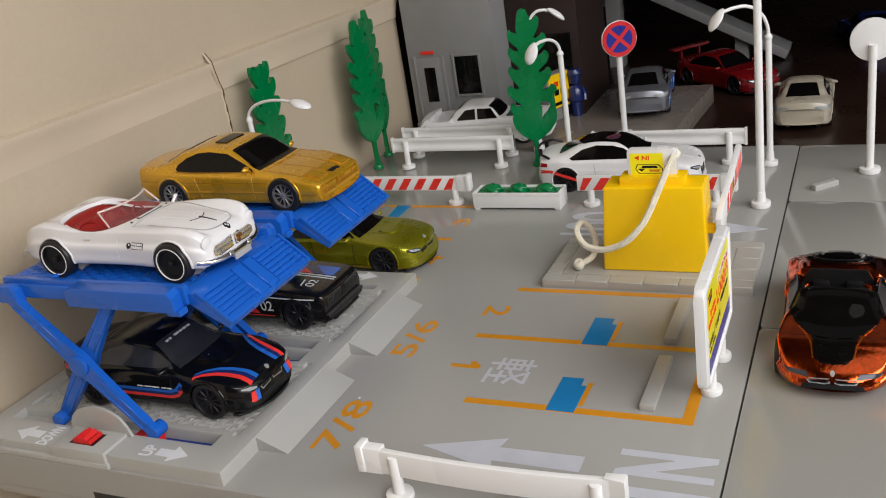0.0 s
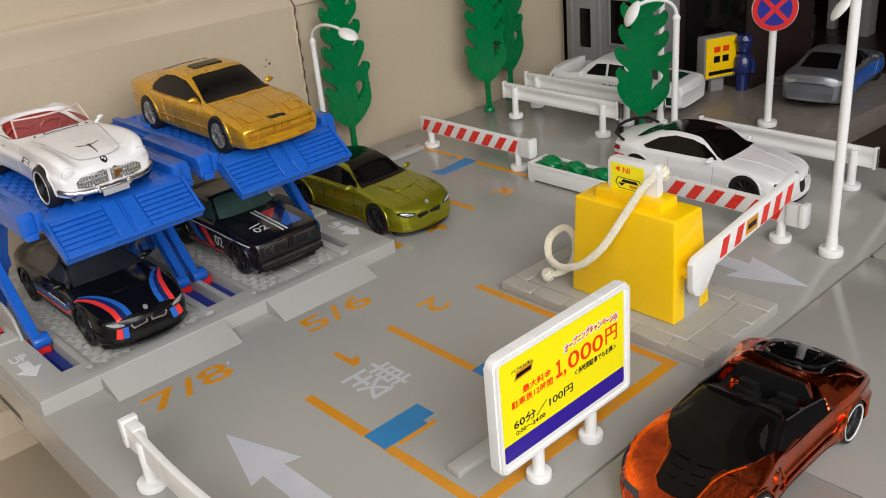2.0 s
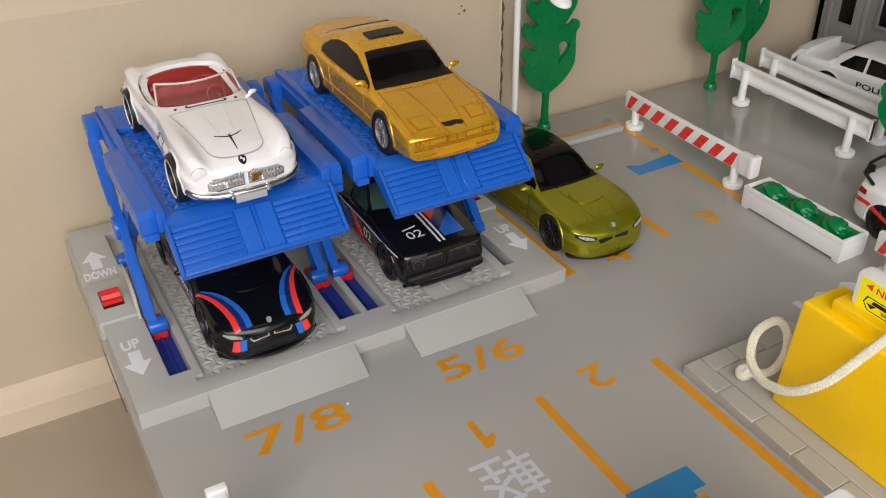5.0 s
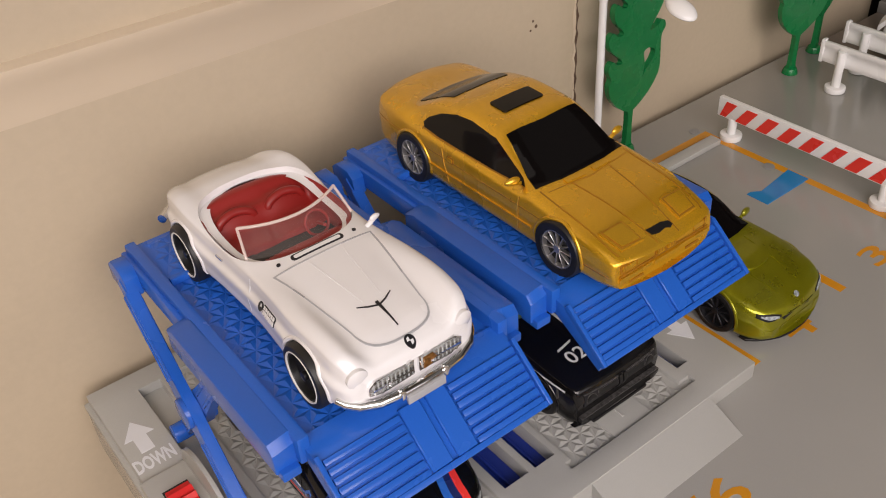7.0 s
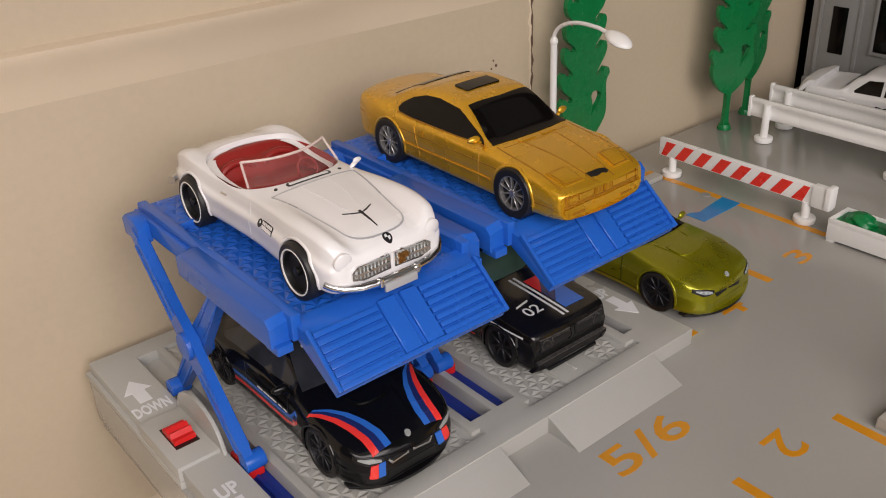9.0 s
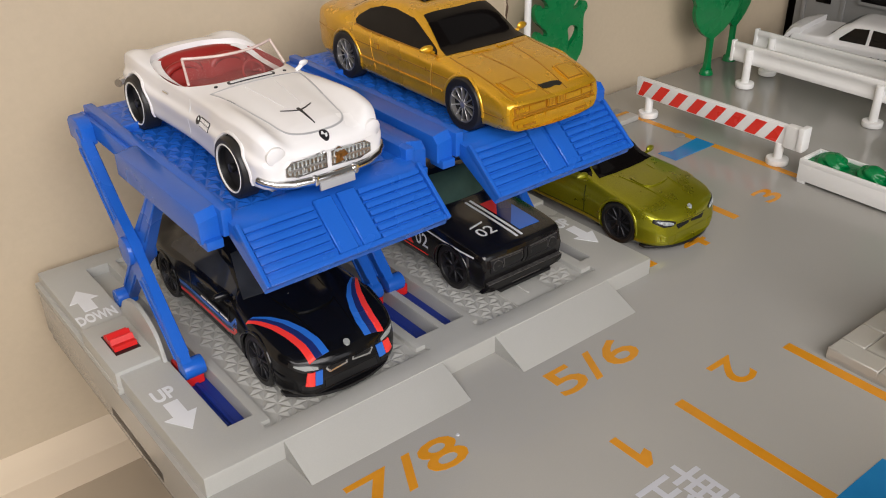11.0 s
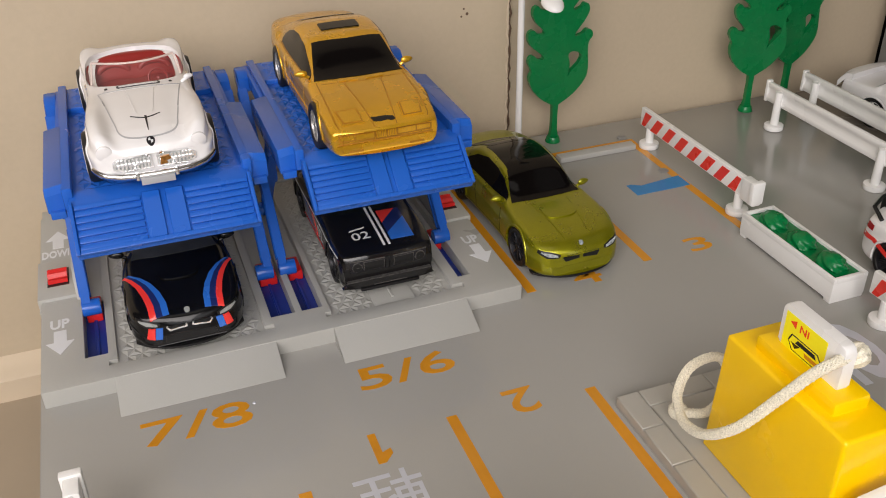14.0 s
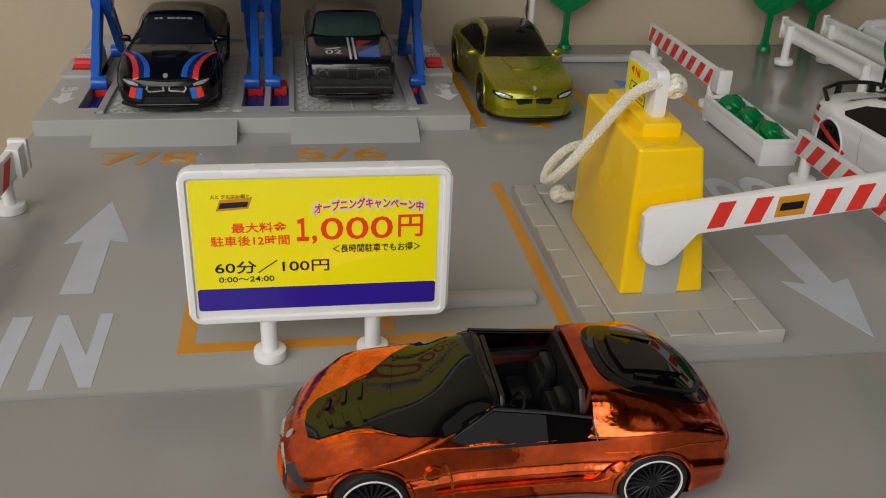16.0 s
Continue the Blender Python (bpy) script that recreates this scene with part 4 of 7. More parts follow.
# ---- street furniture ----
def post_foot(bm, x, y, r=0.39, h=0.22):
    cyl(bm, (x, y, 0), (x, y, h), r, bevel=0.06)


def barrier(x, y0, y1, face, label, block=-1, z0=0.74, z1=1.48, bow=0.0):
    """A board along y on two footed posts; face is the side, +1 or -1 in x, that carries the stripes, block the end with the joining block."""
    o = thing("barrier", x, (y0 + y1) / 2, 0, 0, label, "barrier", "striped barriers")
    h = (y1 - y0) / 2

    def bent(bm):
        for v in bm.verts:
            v.co.x -= bow * (1 - (v.co.y / h) ** 2)
        return bm

    board_bm = boxed(-0.1, 0.1, -h, h, z0, z1, 0.05)
    if bow:
        for k in range(1, 12):
            bmesh.ops.bisect_plane(board_bm, geom=board_bm.verts[:] + board_bm.edges[:] + board_bm.faces[:], plane_co=(0, -h + 2 * h * k / 12, 0), plane_no=(0, 1, 0))
        part("end_lip", prismed([(-0.2, -block * (h + 0.02)), (-0.12, -block * (h - 0.5)), (0.12, -block * (h - 0.5)), (0.16, -block * (h + 0.02))], z0 - 0.02, z1 + 0.06, "xy", 0.05), M_WHITE, o)
    part("board", bent(board_bm), M_WHITE, o)
    a, b = sorted((block * h, block * (h - 0.72)))
    part("joining_block", boxed(-0.17, 0.17, a, b, z0 - 0.03, z1 + 0.03, 0.05), M_WHITE, o)
    a, b = sorted((block * (h + 0.02), block * (h - 0.2)))
    part("end_lip", boxed(-0.24, 0.24, a, b, z0 + 0.02, z1 + 0.1, 0.05), M_WHITE, o)
    for sy in (-h + 0.92, h - 0.62) if block < 0 else (-h + 0.7, h - 1.1):
        bm = bmesh.new()
        off = -0.15 if face > 0 else 0.0
        cyl(bm, (off, sy, 0.1), (off, sy, z1 - 0.12 if off else z0 + 0.05), 0.16, bevel=0.04)
        post_foot(bm, off, sy)
        part("post", bm, M_WHITE, o)
    za, zb = z0 + 0.05, z1 - 0.1
    ya, yb = (-h + 0.82, h - 0.12) if block < 0 else (-h + 0.12, h - 0.82)
    n = 8
    step = (yb - ya) / (n - 0.45)
    xs = face * 0.1
    for k in range(n):
        w, sl = step * 0.52, face * 0.42
        y = ya - 0.2 - min(sl, 0) - 0.28 * (sl > 0) + k * step
        poly = [(y, za), (y + w, za), (y + w + sl, zb), (y + sl, zb)]
        poly = [(min(max(p, ya), yb), q) for p, q in poly]
        part("stripe", bent(prismed(poly, min(xs, xs + face * 0.015), max(xs, xs + face * 0.015), "yz")), M_STRIPE_RED, o, smooth=0)
    return o


barrier(22.6, 1.1, 8.42, -1, "white plastic barrier with red slanted stripes at the parking bay")
barrier(22.5, -11.55, -4.35, -1, "white plastic barrier with red slanted stripes beside the exit lane")
barrier(0.84, -11.62, -4.33, 1, "white plastic barrier with red slanted stripes at the board's edge", block=1, bow=0.2)


def guardrail(x, y0, y1, label):
    o = thing("guard_rail", x, (y0 + y1) / 2, 0, 0, label, "guard rail", "white guard rails")
    h = (y1 - y0) / 2
    prof = [(-0.02, 0.94), (-0.1, 0.95), (-0.13, 1.02), (-0.12, 1.16), (-0.06, 1.26), (-0.06, 1.44), (-0.12, 1.54), (-0.13, 1.68), (-0.1, 1.75), (-0.02, 1.76), (0.06, 1.72), (0.06, 0.98)]
    part("rail", prismed(prof, -h, h, "xz", 0.02), M_WHITE, o)
    for sy in (-h, h - 0.14):
        part("end_lip", boxed(-0.15, 0.1, sy, sy + 0.14, 0.9, 1.8, 0.04), M_WHITE, o)
    for sy in (-h + 0.85, h - 0.95):
        bm = bmesh.new()
        cyl(bm, (-0.2, sy, 0.1), (-0.2, sy, 1.6), 0.17, 0.15, bevel=0.03)
        post_foot(bm, -0.2, sy)
        part("post", bm, M_WHITE, o)
    return o


guardrail(28.4, 0.8, 8.3, "white plastic guard rail on two footed posts")
guardrail(30.45, 0.9, 8.6, "white plastic guard rail behind another one")
guardrail(28.5, -11.3, -3.5, "white plastic guard rail beside a white car")


def planter():
    o = thing("planter", 22.4, -1.45, 0, 0, "white plastic planter box with three green shrubs", "planter")
    part("trough", boxed(-0.62, 0.62, -2.2, 2.2, 0.1, 0.72, 0.05), M_WHITE, o)
    part("foot", boxed(-0.6, 0.6, -2.18, -1.9, 0, 0.2, 0.03), M_WHITE, o)
    part("foot", boxed(-0.6, 0.6, 1.9, 2.18, 0, 0.2, 0.03), M_WHITE, o)
    for lo, hi in ((-0.62, -0.5), (0.5, 0.62)):
        part("rim", boxed(lo, hi, -2.2, 2.2, 0.68, 0.86, 0.03), M_WHITE, o)
    for lo, hi in ((-2.2, -2.08), (2.08, 2.2)):
        part("rim", boxed(-0.5, 0.5, lo, hi, 0.68, 0.86, 0.03), M_WHITE, o)
    part("soil_plate", boxed(-0.5, 0.5, -2.08, 2.08, 0.7, 0.76), M_GREEN, o)
    for k, cy in enumerate((-1.35, 0.0, 1.35)):
        bm = bmesh.new()
        bmesh.ops.create_icosphere(bm, subdivisions=4, radius=0.38)
        for v in bm.verts:
            d = v.co.normalized()
            lobes = math.sin(5 * math.atan2(d.y, d.x) + 7 * d.z + k) * (1 - abs(d.z)) + 0.6 * noise.noise(d * 2.4 + Vector((k * 7, 3, 1)))
            v.co *= 1 + 0.13 * lobes
            v.co.y *= 1.3
            v.co.z = max(v.co.z, -0.15) * 0.95
        bm.transform(Matrix.Translation((0, cy, 0.78)))
        part("shrub", bm, M_GREEN, o)


planter()


def curve_through(ctrl, n=5):
    """A smooth line through the given points."""
    P = [Vector(p) for p in ctrl]
    out = []
    for i in range(len(P) - 1):
        p0, p1, p2, p3 = P[max(i - 1, 0)], P[i], P[i + 1], P[min(i + 2, len(P) - 1)]
        for q in range(n):
            t = q / n
            out.append(0.5 * (2 * p1 + (p2 - p0) * t + (2 * p0 - 5 * p1 + 4 * p2 - p3) * t * t + (3 * p1 - p0 - 3 * p2 + p3) * t ** 3))
    return [(p.x, p.y) for p in out] + [tuple(P[-1])]


def tree_side(h, w, stem, seed, lead):
    """One side of the crown: a rounded cup above the stem, then hooked lobes that point up and out."""
    cup = stem + 1.3
    pts = [(0.13, stem), (w * 0.55, stem + 0.35), (w * 0.9, stem + 0.85), (w, cup)]
    z = cup + lead
    k = 0
    while z < h - 0.9:
        u = (z - cup) / (h - cup)
        reach = w * (1.03 - 0.62 * u ** 2.2) * (1 + 0.06 * math.sin(seed * 2.1 + k * 1.9))
        root = reach * (0.52 - 0.12 * u)
        pts += [(reach * 0.9, z), (reach * 1.02, z + 0.32), (reach * 0.98, z + 0.55), (reach * 0.84, z + 0.62), (reach * 0.72, z + 0.48), (root, z + 0.42), (root + 0.04, z + 0.58)]
        z += 0.98 - 0.03 * k + 0.06 * math.sin(seed + k)
        k += 1
    return pts + [(0.3, h - 0.4), (0.2, h - 0.08)]


def tree(x, y, h, w, rz, seed, label, z=0.0, stem=1.6):
    o = thing("tree", x, y, z, rz, label, "toy tree", "flat toy trees")
    right = curve_through(tree_side(h, w * 1.05, stem, seed, 0.98), 4)
    left = curve_through(tree_side(h, w * 0.92, stem, seed + 2, 0.25), 4)
    # a small drop-shaped hole
    drop = curve_through([(w * 0.36, stem + 1.1), (w * 0.42, stem + 1.6), (w * 0.36, stem + 2.0), (w * 0.55, stem + 2.1), (w * 0.8, stem + 1.9), (w * 0.72, stem + 1.6), (w * 0.5, stem + 1.35)], 3)
    poly = [(-0.2, 0.1), (0.2, 0.1), (0.13, 0.5), (0.11, stem * 0.75)] + right + [(0.0, h)] + [(-a, b) for a, b in left[::-1]] + [(-0.11, stem * 0.75), (-0.13, 0.5)]
    bm = bmesh.new()
    edges = []
    for loop in (poly, drop):
        vs = [bm.verts.new((a, -0.1, b)) for a, b in loop]
        edges += [bm.edges.new((vs[k], vs[(k + 1) % len(vs)])) for k in range(len(vs))]
    bmesh.ops.triangle_fill(bm, edges=edges, use_beauty=True)
    g = bmesh.ops.extrude_face_region(bm, geom=bm.faces[:])["geom"]
    bmesh.ops.translate(bm, vec=(0, 0.2, 0), verts=[v for v in g if isinstance(v, bmesh.types.BMVert)])
    part("crown", bm, M_GREEN, o, smooth=50)
    part("foot", cyl(bmesh.new(), (0, 0, 0), (0, 0, 0.25), 0.32, 0.24, bevel=0.05), M_GREEN, o)


tree(19.32, 9.75, 8.6, 1.3, 2, 1, "flat dark green plastic tree against the wall")
tree(28.3, 9.4, 8.6, 1.3, -6, 2, "flat dark green plastic tree in front of another")
tree(30.6, 9.9, 8.8, 1.25, 8, 3, "flat dark green plastic tree close to the wall")
tree(28.4, -0.45, 8.4, 1.2, -64, 4, "flat dark green plastic tree behind a white car", stem=1.4)


def street_lamp(x, y, h, rz, label, z=0.0, reach=2.0, r=0.15, rise=0.6, tip=16):
    """A straight post with a collar, a thinner bowed arm and an oval head."""
    o = thing("street_lamp", x, y, z, rz, label, "street lamp", "white street lamps")
    bm = bmesh.new()
    cyl(bm, (0, 0, 0), (0, 0, 0.26), r * 2.4, bevel=0.06)
    cyl(bm, (0, 0, 0.2), (0, 0, 0.7), r * 1.3, r * 1.1)
    part("base", bm, M_WHITE, o)
    top = h - rise
    part("pole", cyl(bmesh.new(), (0, 0, 0.3), (0, 0, top), r, r * 0.95, seg=18), M_WHITE, o)
    part("collar", lathe(bmesh.new(), [(top - 0.12, r * 0.9), (top - 0.06, r * 1.16), (top + 0.04, r * 1.16), (top + 0.16, r * 0.6)], "z", 18), M_WHITE, o)
    pts = [(0, 0, top), (0, 0, top + 0.1)] + [(reach * 0.62 * (1 - math.cos(radians(q))), 0, top + 0.1 + (rise - 0.08) * math.sin(radians(q))) for q in range(8, 91, 8)] + [(reach * 0.8, 0, h + 0.01), (reach, 0, h - 0.08)]
    part("arm", tube(bmesh.new(), pts, r * 0.55, 12), M_WHITE, o)
    head = bmesh.new()
    bmesh.ops.create_uvsphere(head, u_segments=20, v_segments=12, radius=0.4)
    for v in head.verts:
        v.co.y *= 0.95 - 0.25 * (v.co.x < 0) * abs(v.co.x) / 0.4
        v.co.x *= 1.45
        v.co.z *= 0.55 if v.co.z > 0 else 0.25
    head.transform(Matrix.Translation((reach + 0.35 * math.cos(radians(tip - 16)), 0, h - 0.2 - 0.3 * math.sin(radians(tip - 16)))) @ Matrix.Rotation(radians(tip), 4, "Y"))
    part("head", head, M_WHITE, o)


street_lamp(22.45, -12.5, 9.9, 55, "tall white plastic street lamp at the exit lane", r=0.17)
street_lamp(27.95, -12.38, 7.8, 128, "white plastic street lamp behind the first", reach=2.3, r=0.15, rise=1.6, tip=52)
street_lamp(28.3, -2.3, 6.9, 158, "white plastic street lamp beside a green tree", reach=1.9, rise=0.9, tip=58)
street_lamp(17.76, 9.7, 6.95, -97, "white plastic street lamp beside the wall, reaching over the bay", reach=2.9, r=0.13, rise=0.9)
street_lamp(31.0, 0.3, 7.75, -68, "white plastic street lamp behind a green tree", reach=1.3, rise=1.4, tip=40)


def round_sign(x, y, h, rz, r, label, pattern, z=0.0):
    o = thing("road_sign", x, y, z, rz, label, "road sign", "toy road signs")
    bm = bmesh.new()
    cyl(bm, (0, 0, 0), (0, 0, 0.26), 0.45, bevel=0.06)
    cyl(bm, (0, 0, 0.2), (0, 0, h - r * 0.2), 0.17)
    part("post", bm, M_WHITE, o)
    part("disc", cyl(bmesh.new(), (0.1, 0, h), (0.28, 0, h), r, seg=40, bevel=0.05), M_WHITE, o)
    if pattern:
        part("red_ring", cyl(bmesh.new(), (0.28, 0, h), (0.29, 0, h), r * 0.97, seg=40), M_SIGN_RED, o)
        part("blue_field", cyl(bmesh.new(), (0.28, 0, h), (0.30, 0, h), r * 0.74, seg=40), M_SIGN_BLUE, o)
        for a in (45, -45):
            bar = boxed(0.28, 0.312 if a > 0 else 0.31, -0.1, 0.1, -r * 0.8, r * 0.8)
            bar.transform(Matrix.Translation((0, 0, h)) @ Matrix.Rotation(radians(a), 4, "X"))
            part("red_bar", bar, M_SIGN_RED, o, smooth=0)


round_sign(33.5, -4.0, 5.55, 212, 1.0, "round blue and red no-stopping sign on a white post", True)
round_sign(26.9, -16.75, 6.0, 0, 0.94, "round road sign seen from its plain white back", False, z=-0.04)


# ---- price sign ----
def price_sign():
    o = thing("price_sign", 8.3, -12.62, 0, 0, "yellow parking price board in a white plastic frame on two feet", "price sign")
    x0, x1, z0, z1 = -2.45, 2.42, 0.9, 4.02
    frame_bm = prismed(rounded(x0, x1, z0, z1, 0.22), -0.14, 0.14, "xz", 0.06)
    part("panel", frame_bm, M_WHITE, o)
    inner = [(-2.27, 1.17), (2.17, 1.2), (2.17, 3.84), (-2.27, 3.82)]
    # raised rim round the sticker
    rim = bmesh.new()
    loops = [[rim.verts.new((a, y, b)) for a, b in rounded(x0 + q, x1 - q, z0 + q, z1 - q, max(0.22 - q, 0.06))] for q, y in ((0.03, -0.1), (0.05, -0.2), (0.13, -0.2), (0.155, -0.14))]
    for p, q in zip(loops, loops[1:]):
        for k in range(len(p)):
            rim.faces.new((p[k], p[(k + 1) % len(p)], q[(k + 1) % len(p)], q[k]))
    part("rim", rim, M_WHITE, o)
    part("sticker", prismed(rounded(-2.27, 2.17, 1.2, 3.84, 0.06), -0.15, -0.14, "xz"), M_STICK_YELLOW, o, smooth=0)
    part("sticker_band", prismed(rounded(-2.262, 2.162, 1.2, 1.66, 0.06), -0.155, -0.15, "xz"), M_STICK_BLUE, o, smooth=0)
    rows = (("１", M_INK_RED, -0.31, 2.83, 0.22, 0.46, 0.035), (",", M_INK_RED, -0.1, 2.62, 0.09, 0.17, 0.02), ("0", M_INK_RED, 0.22, 2.83, 0.41, 0.45, 0.006), ("0", M_INK_RED, 0.68, 2.83, 0.41, 0.45, 0.006), ("0", M_INK_RED, 1.13, 2.83, 0.41, 0.45, 0.006), ("円", M_INK_RED, 1.66, 2.85, 0.46, 0.45, 0.012),
            ("最大料金", M_INK_RED, -1.08, 2.9, 0.98, 0.2, 0.012), ("駐車後12時間", M_INK_RED, -1.25, 2.64, 1.4, 0.2, 0.01), ("オープニングキャンペーン中", M_PANELWHITE, 0.9, 3.28, 2.08, 0.31, 0.1),
            ("オープニングキャンペーン中", M_INK_PINK, 0.9, 3.28, 1.98, 0.21, 0.03), ("＜長時間駐車でもお得＞", M_INK_BLACK, 1.04, 2.42, 1.62, 0.17, 0.008), ("60分／100円", M_INK_BLACK, -0.88, 2.1, 2.07, 0.26, 0.008),
            ("0:00〜24:00", M_INK_BLACK, -1.36, 1.85, 1.0, 0.11, 0.006), ("人と クルマと 街と。", M_INK_BLACK, -1.54, 3.52, 0.72, 0.08, 0.006))
    for body, mat, cx, cz, w, h, bold in rows:
        lettering("lettering", body, mat, o, at(cx, -0.15, cz, 90), w, h, bold, 0.005 if mat is M_PANELWHITE else 0.009, bow=0.1 if cz == 3.28 else 0.0)
    # maker's mark as plain shapes
    part("mark", prismed([(-1.82, 3.24), (-1.25, 3.28), (-1.18, 3.48), (-1.74, 3.46)], -0.158, -0.15, "xz"), M_LINE, o, smooth=0)
    part("mark_roof", prismed([(-1.62, 3.475), (-1.3, 3.49), (-1.4, 3.53)], -0.158, -0.15, "xz"), M_LINE, o, smooth=0)
    part("mark_bar", prismed([(-1.77, 3.29), (-1.27, 3.32), (-1.24, 3.42), (-1.73, 3.4)], -0.162, -0.158, "xz"), M_INK_BLACK, o, smooth=0)
    for fx in (-1.02, 0.98):
        bm = bmesh.new()
        cyl(bm, (fx, 0, 0.1), (fx, 0, 1.0), 0.16)
        post_foot(bm, fx, 0, 0.32, 0.22)
        part("foot", bm, M_WHITE, o)


price_sign()


# ---- gate machine ----
def gate():
    o = thing("gate_machine", 15.45, -9.45, 0.34, 0, "yellow plastic parking gate machine with ticket plate", "gate machine")
    body = bmesh.new()
    lo = [(-0.7, -1.98), (1.22, -1.98), (1.22, 1.94), (-0.7, 1.94)]
    hi = [(-0.7, -1.93), (0.7, -1.93), (0.7, 1.72), (-0.7, 1.72)]
    a = [body.verts.new((p, q, 0)) for p, q in lo]
    b = [body.verts.new((p, q, 3.38)) for p, q in hi]
    body.faces.new(a[::-1])
    body.faces.new(b)
    for i in range(4):
        body.faces.new((a[i], a[(i + 1) % 4], b[(i + 1) % 4], b[i]))
    bmesh.ops.bevel(body, geom=body.edges[:], offset=0.09, segments=3, affect="EDGES", profile=0.6)
    part("body", body, M_YELLOW, o)
    part("top_block", boxed(-0.42, 0.45, -1.25, 1.15, 3.3, 3.68, 0.08), M_YELLOW, o)
    part("front_recess", boxed(-0.2, 0.6, -2.0, -1.85, 0.0, 1.5, 0.02), M_BASE, o)
    part("ticket_plate", prismed(rounded(-0.92, 0.86, 3.6, 4.66, 0.14), -0.12, 0.16, "yz", 0.05), M_WHITE, o)
    part("plate_sticker", prismed([(-0.45, 3.62), (0.75, 3.62), (0.75, 4.5), (-0.45, 4.5)], -0.128, -0.12, "yz"), M_STICK_YELLOW, o, smooth=0)
    mm = at(-0.128, 0.18, 4.32) @ pose(0, 0, 0, 90, 0, -90) @ pose(0, 0, 0, 0, 0, 180)
    lettering("lettering", "IN", M_INK_RED, o, mm, 0.26, 0.17, 0.015, 0.006)
    part("plate_arrow", prismed([(0.6, 4.33), (0.42, 4.24), (0.42, 4.42)], -0.134, -0.128, "yz"), M_INK_RED, o, smooth=0)
    hexagon = [(-0.42, 3.72), (0.44, 3.72), (0.58, 3.9), (0.5, 4.08), (-0.28, 4.08), (-0.44, 3.9)]
    part("mark", prismed(hexagon, -0.131, -0.128, "yz"), M_INK_BLACK, o, smooth=0)
    part("mark_field", prismed([(0.06 + (a - 0.06) * 0.93, 3.9 + (b - 3.9) * 0.86) for a, b in hexagon], -0.134, -0.131, "yz"), M_STICK_YELLOW, o, smooth=0)
    part("mark_bar", prismed([(-0.26, 3.93), (0.36, 3.93), (0.3, 4.03), (-0.2, 4.03)], -0.137, -0.134, "yz"), M_INK_BLACK, o, smooth=0)
    part("mark_flag", prismed([(0.48, 3.9), (0.2, 3.92), (0.34, 3.8)], -0.137, -0.134, "yz"), M_INK_BLACK, o, smooth=0)
    part("mark_dab", prismed([(-0.3, 3.79), (0.04, 3.79), (0.08, 3.88), (-0.34, 3.88)], -0.137, -0.134, "yz"), M_LINE, o, smooth=0)
    # barrier arm
    place = at(-0.2, -2.4, 1.81, 0, -6, 0)
    poly = [(-0.38, 0.35)] + arc(-0.02, -0.42, 0.4, 180, 320, 12) + [(0.75, -0.12), (5.6, -0.12), (5.7, 0.0), (5.7, 0.55), (5.6, 0.65), (-0.2, 0.5)]
    arm = part("gate_arm", prismed(poly, -0.12, 0.12, "xz", 0.05), M_WHITE, o, "white gate arm with red stripes", m=place)
    for k, px in enumerate((0.95, 1.75, 3.25, 3.98, 4.7)):
        part("stripe", prismed([(px, -0.08), (px + 0.36, -0.08), (px + 0.6, 0.48), (px + 0.24, 0.48)], -0.135, -0.12, "xz"), M_STRIPE_RED, arm, smooth=0)
    part("mark", prismed([(2.4, -0.02), (3.06, -0.02), (3.14, 0.44), (2.48, 0.44)], -0.13, -0.12, "xz"), M_LINE, arm, smooth=0)
    part("mark_bar", prismed([(2.5, 0.12), (3.0, 0.12), (3.03, 0.29), (2.54, 0.29)], -0.135, -0.13, "xz"), M_INK_BLACK, arm, smooth=0)
    part("pivot_pin", cyl(bmesh.new(), (0.0, 0.1, -0.2), (0.0, 0.6, -0.2), 0.2), M_YELLOW, arm)


gate()


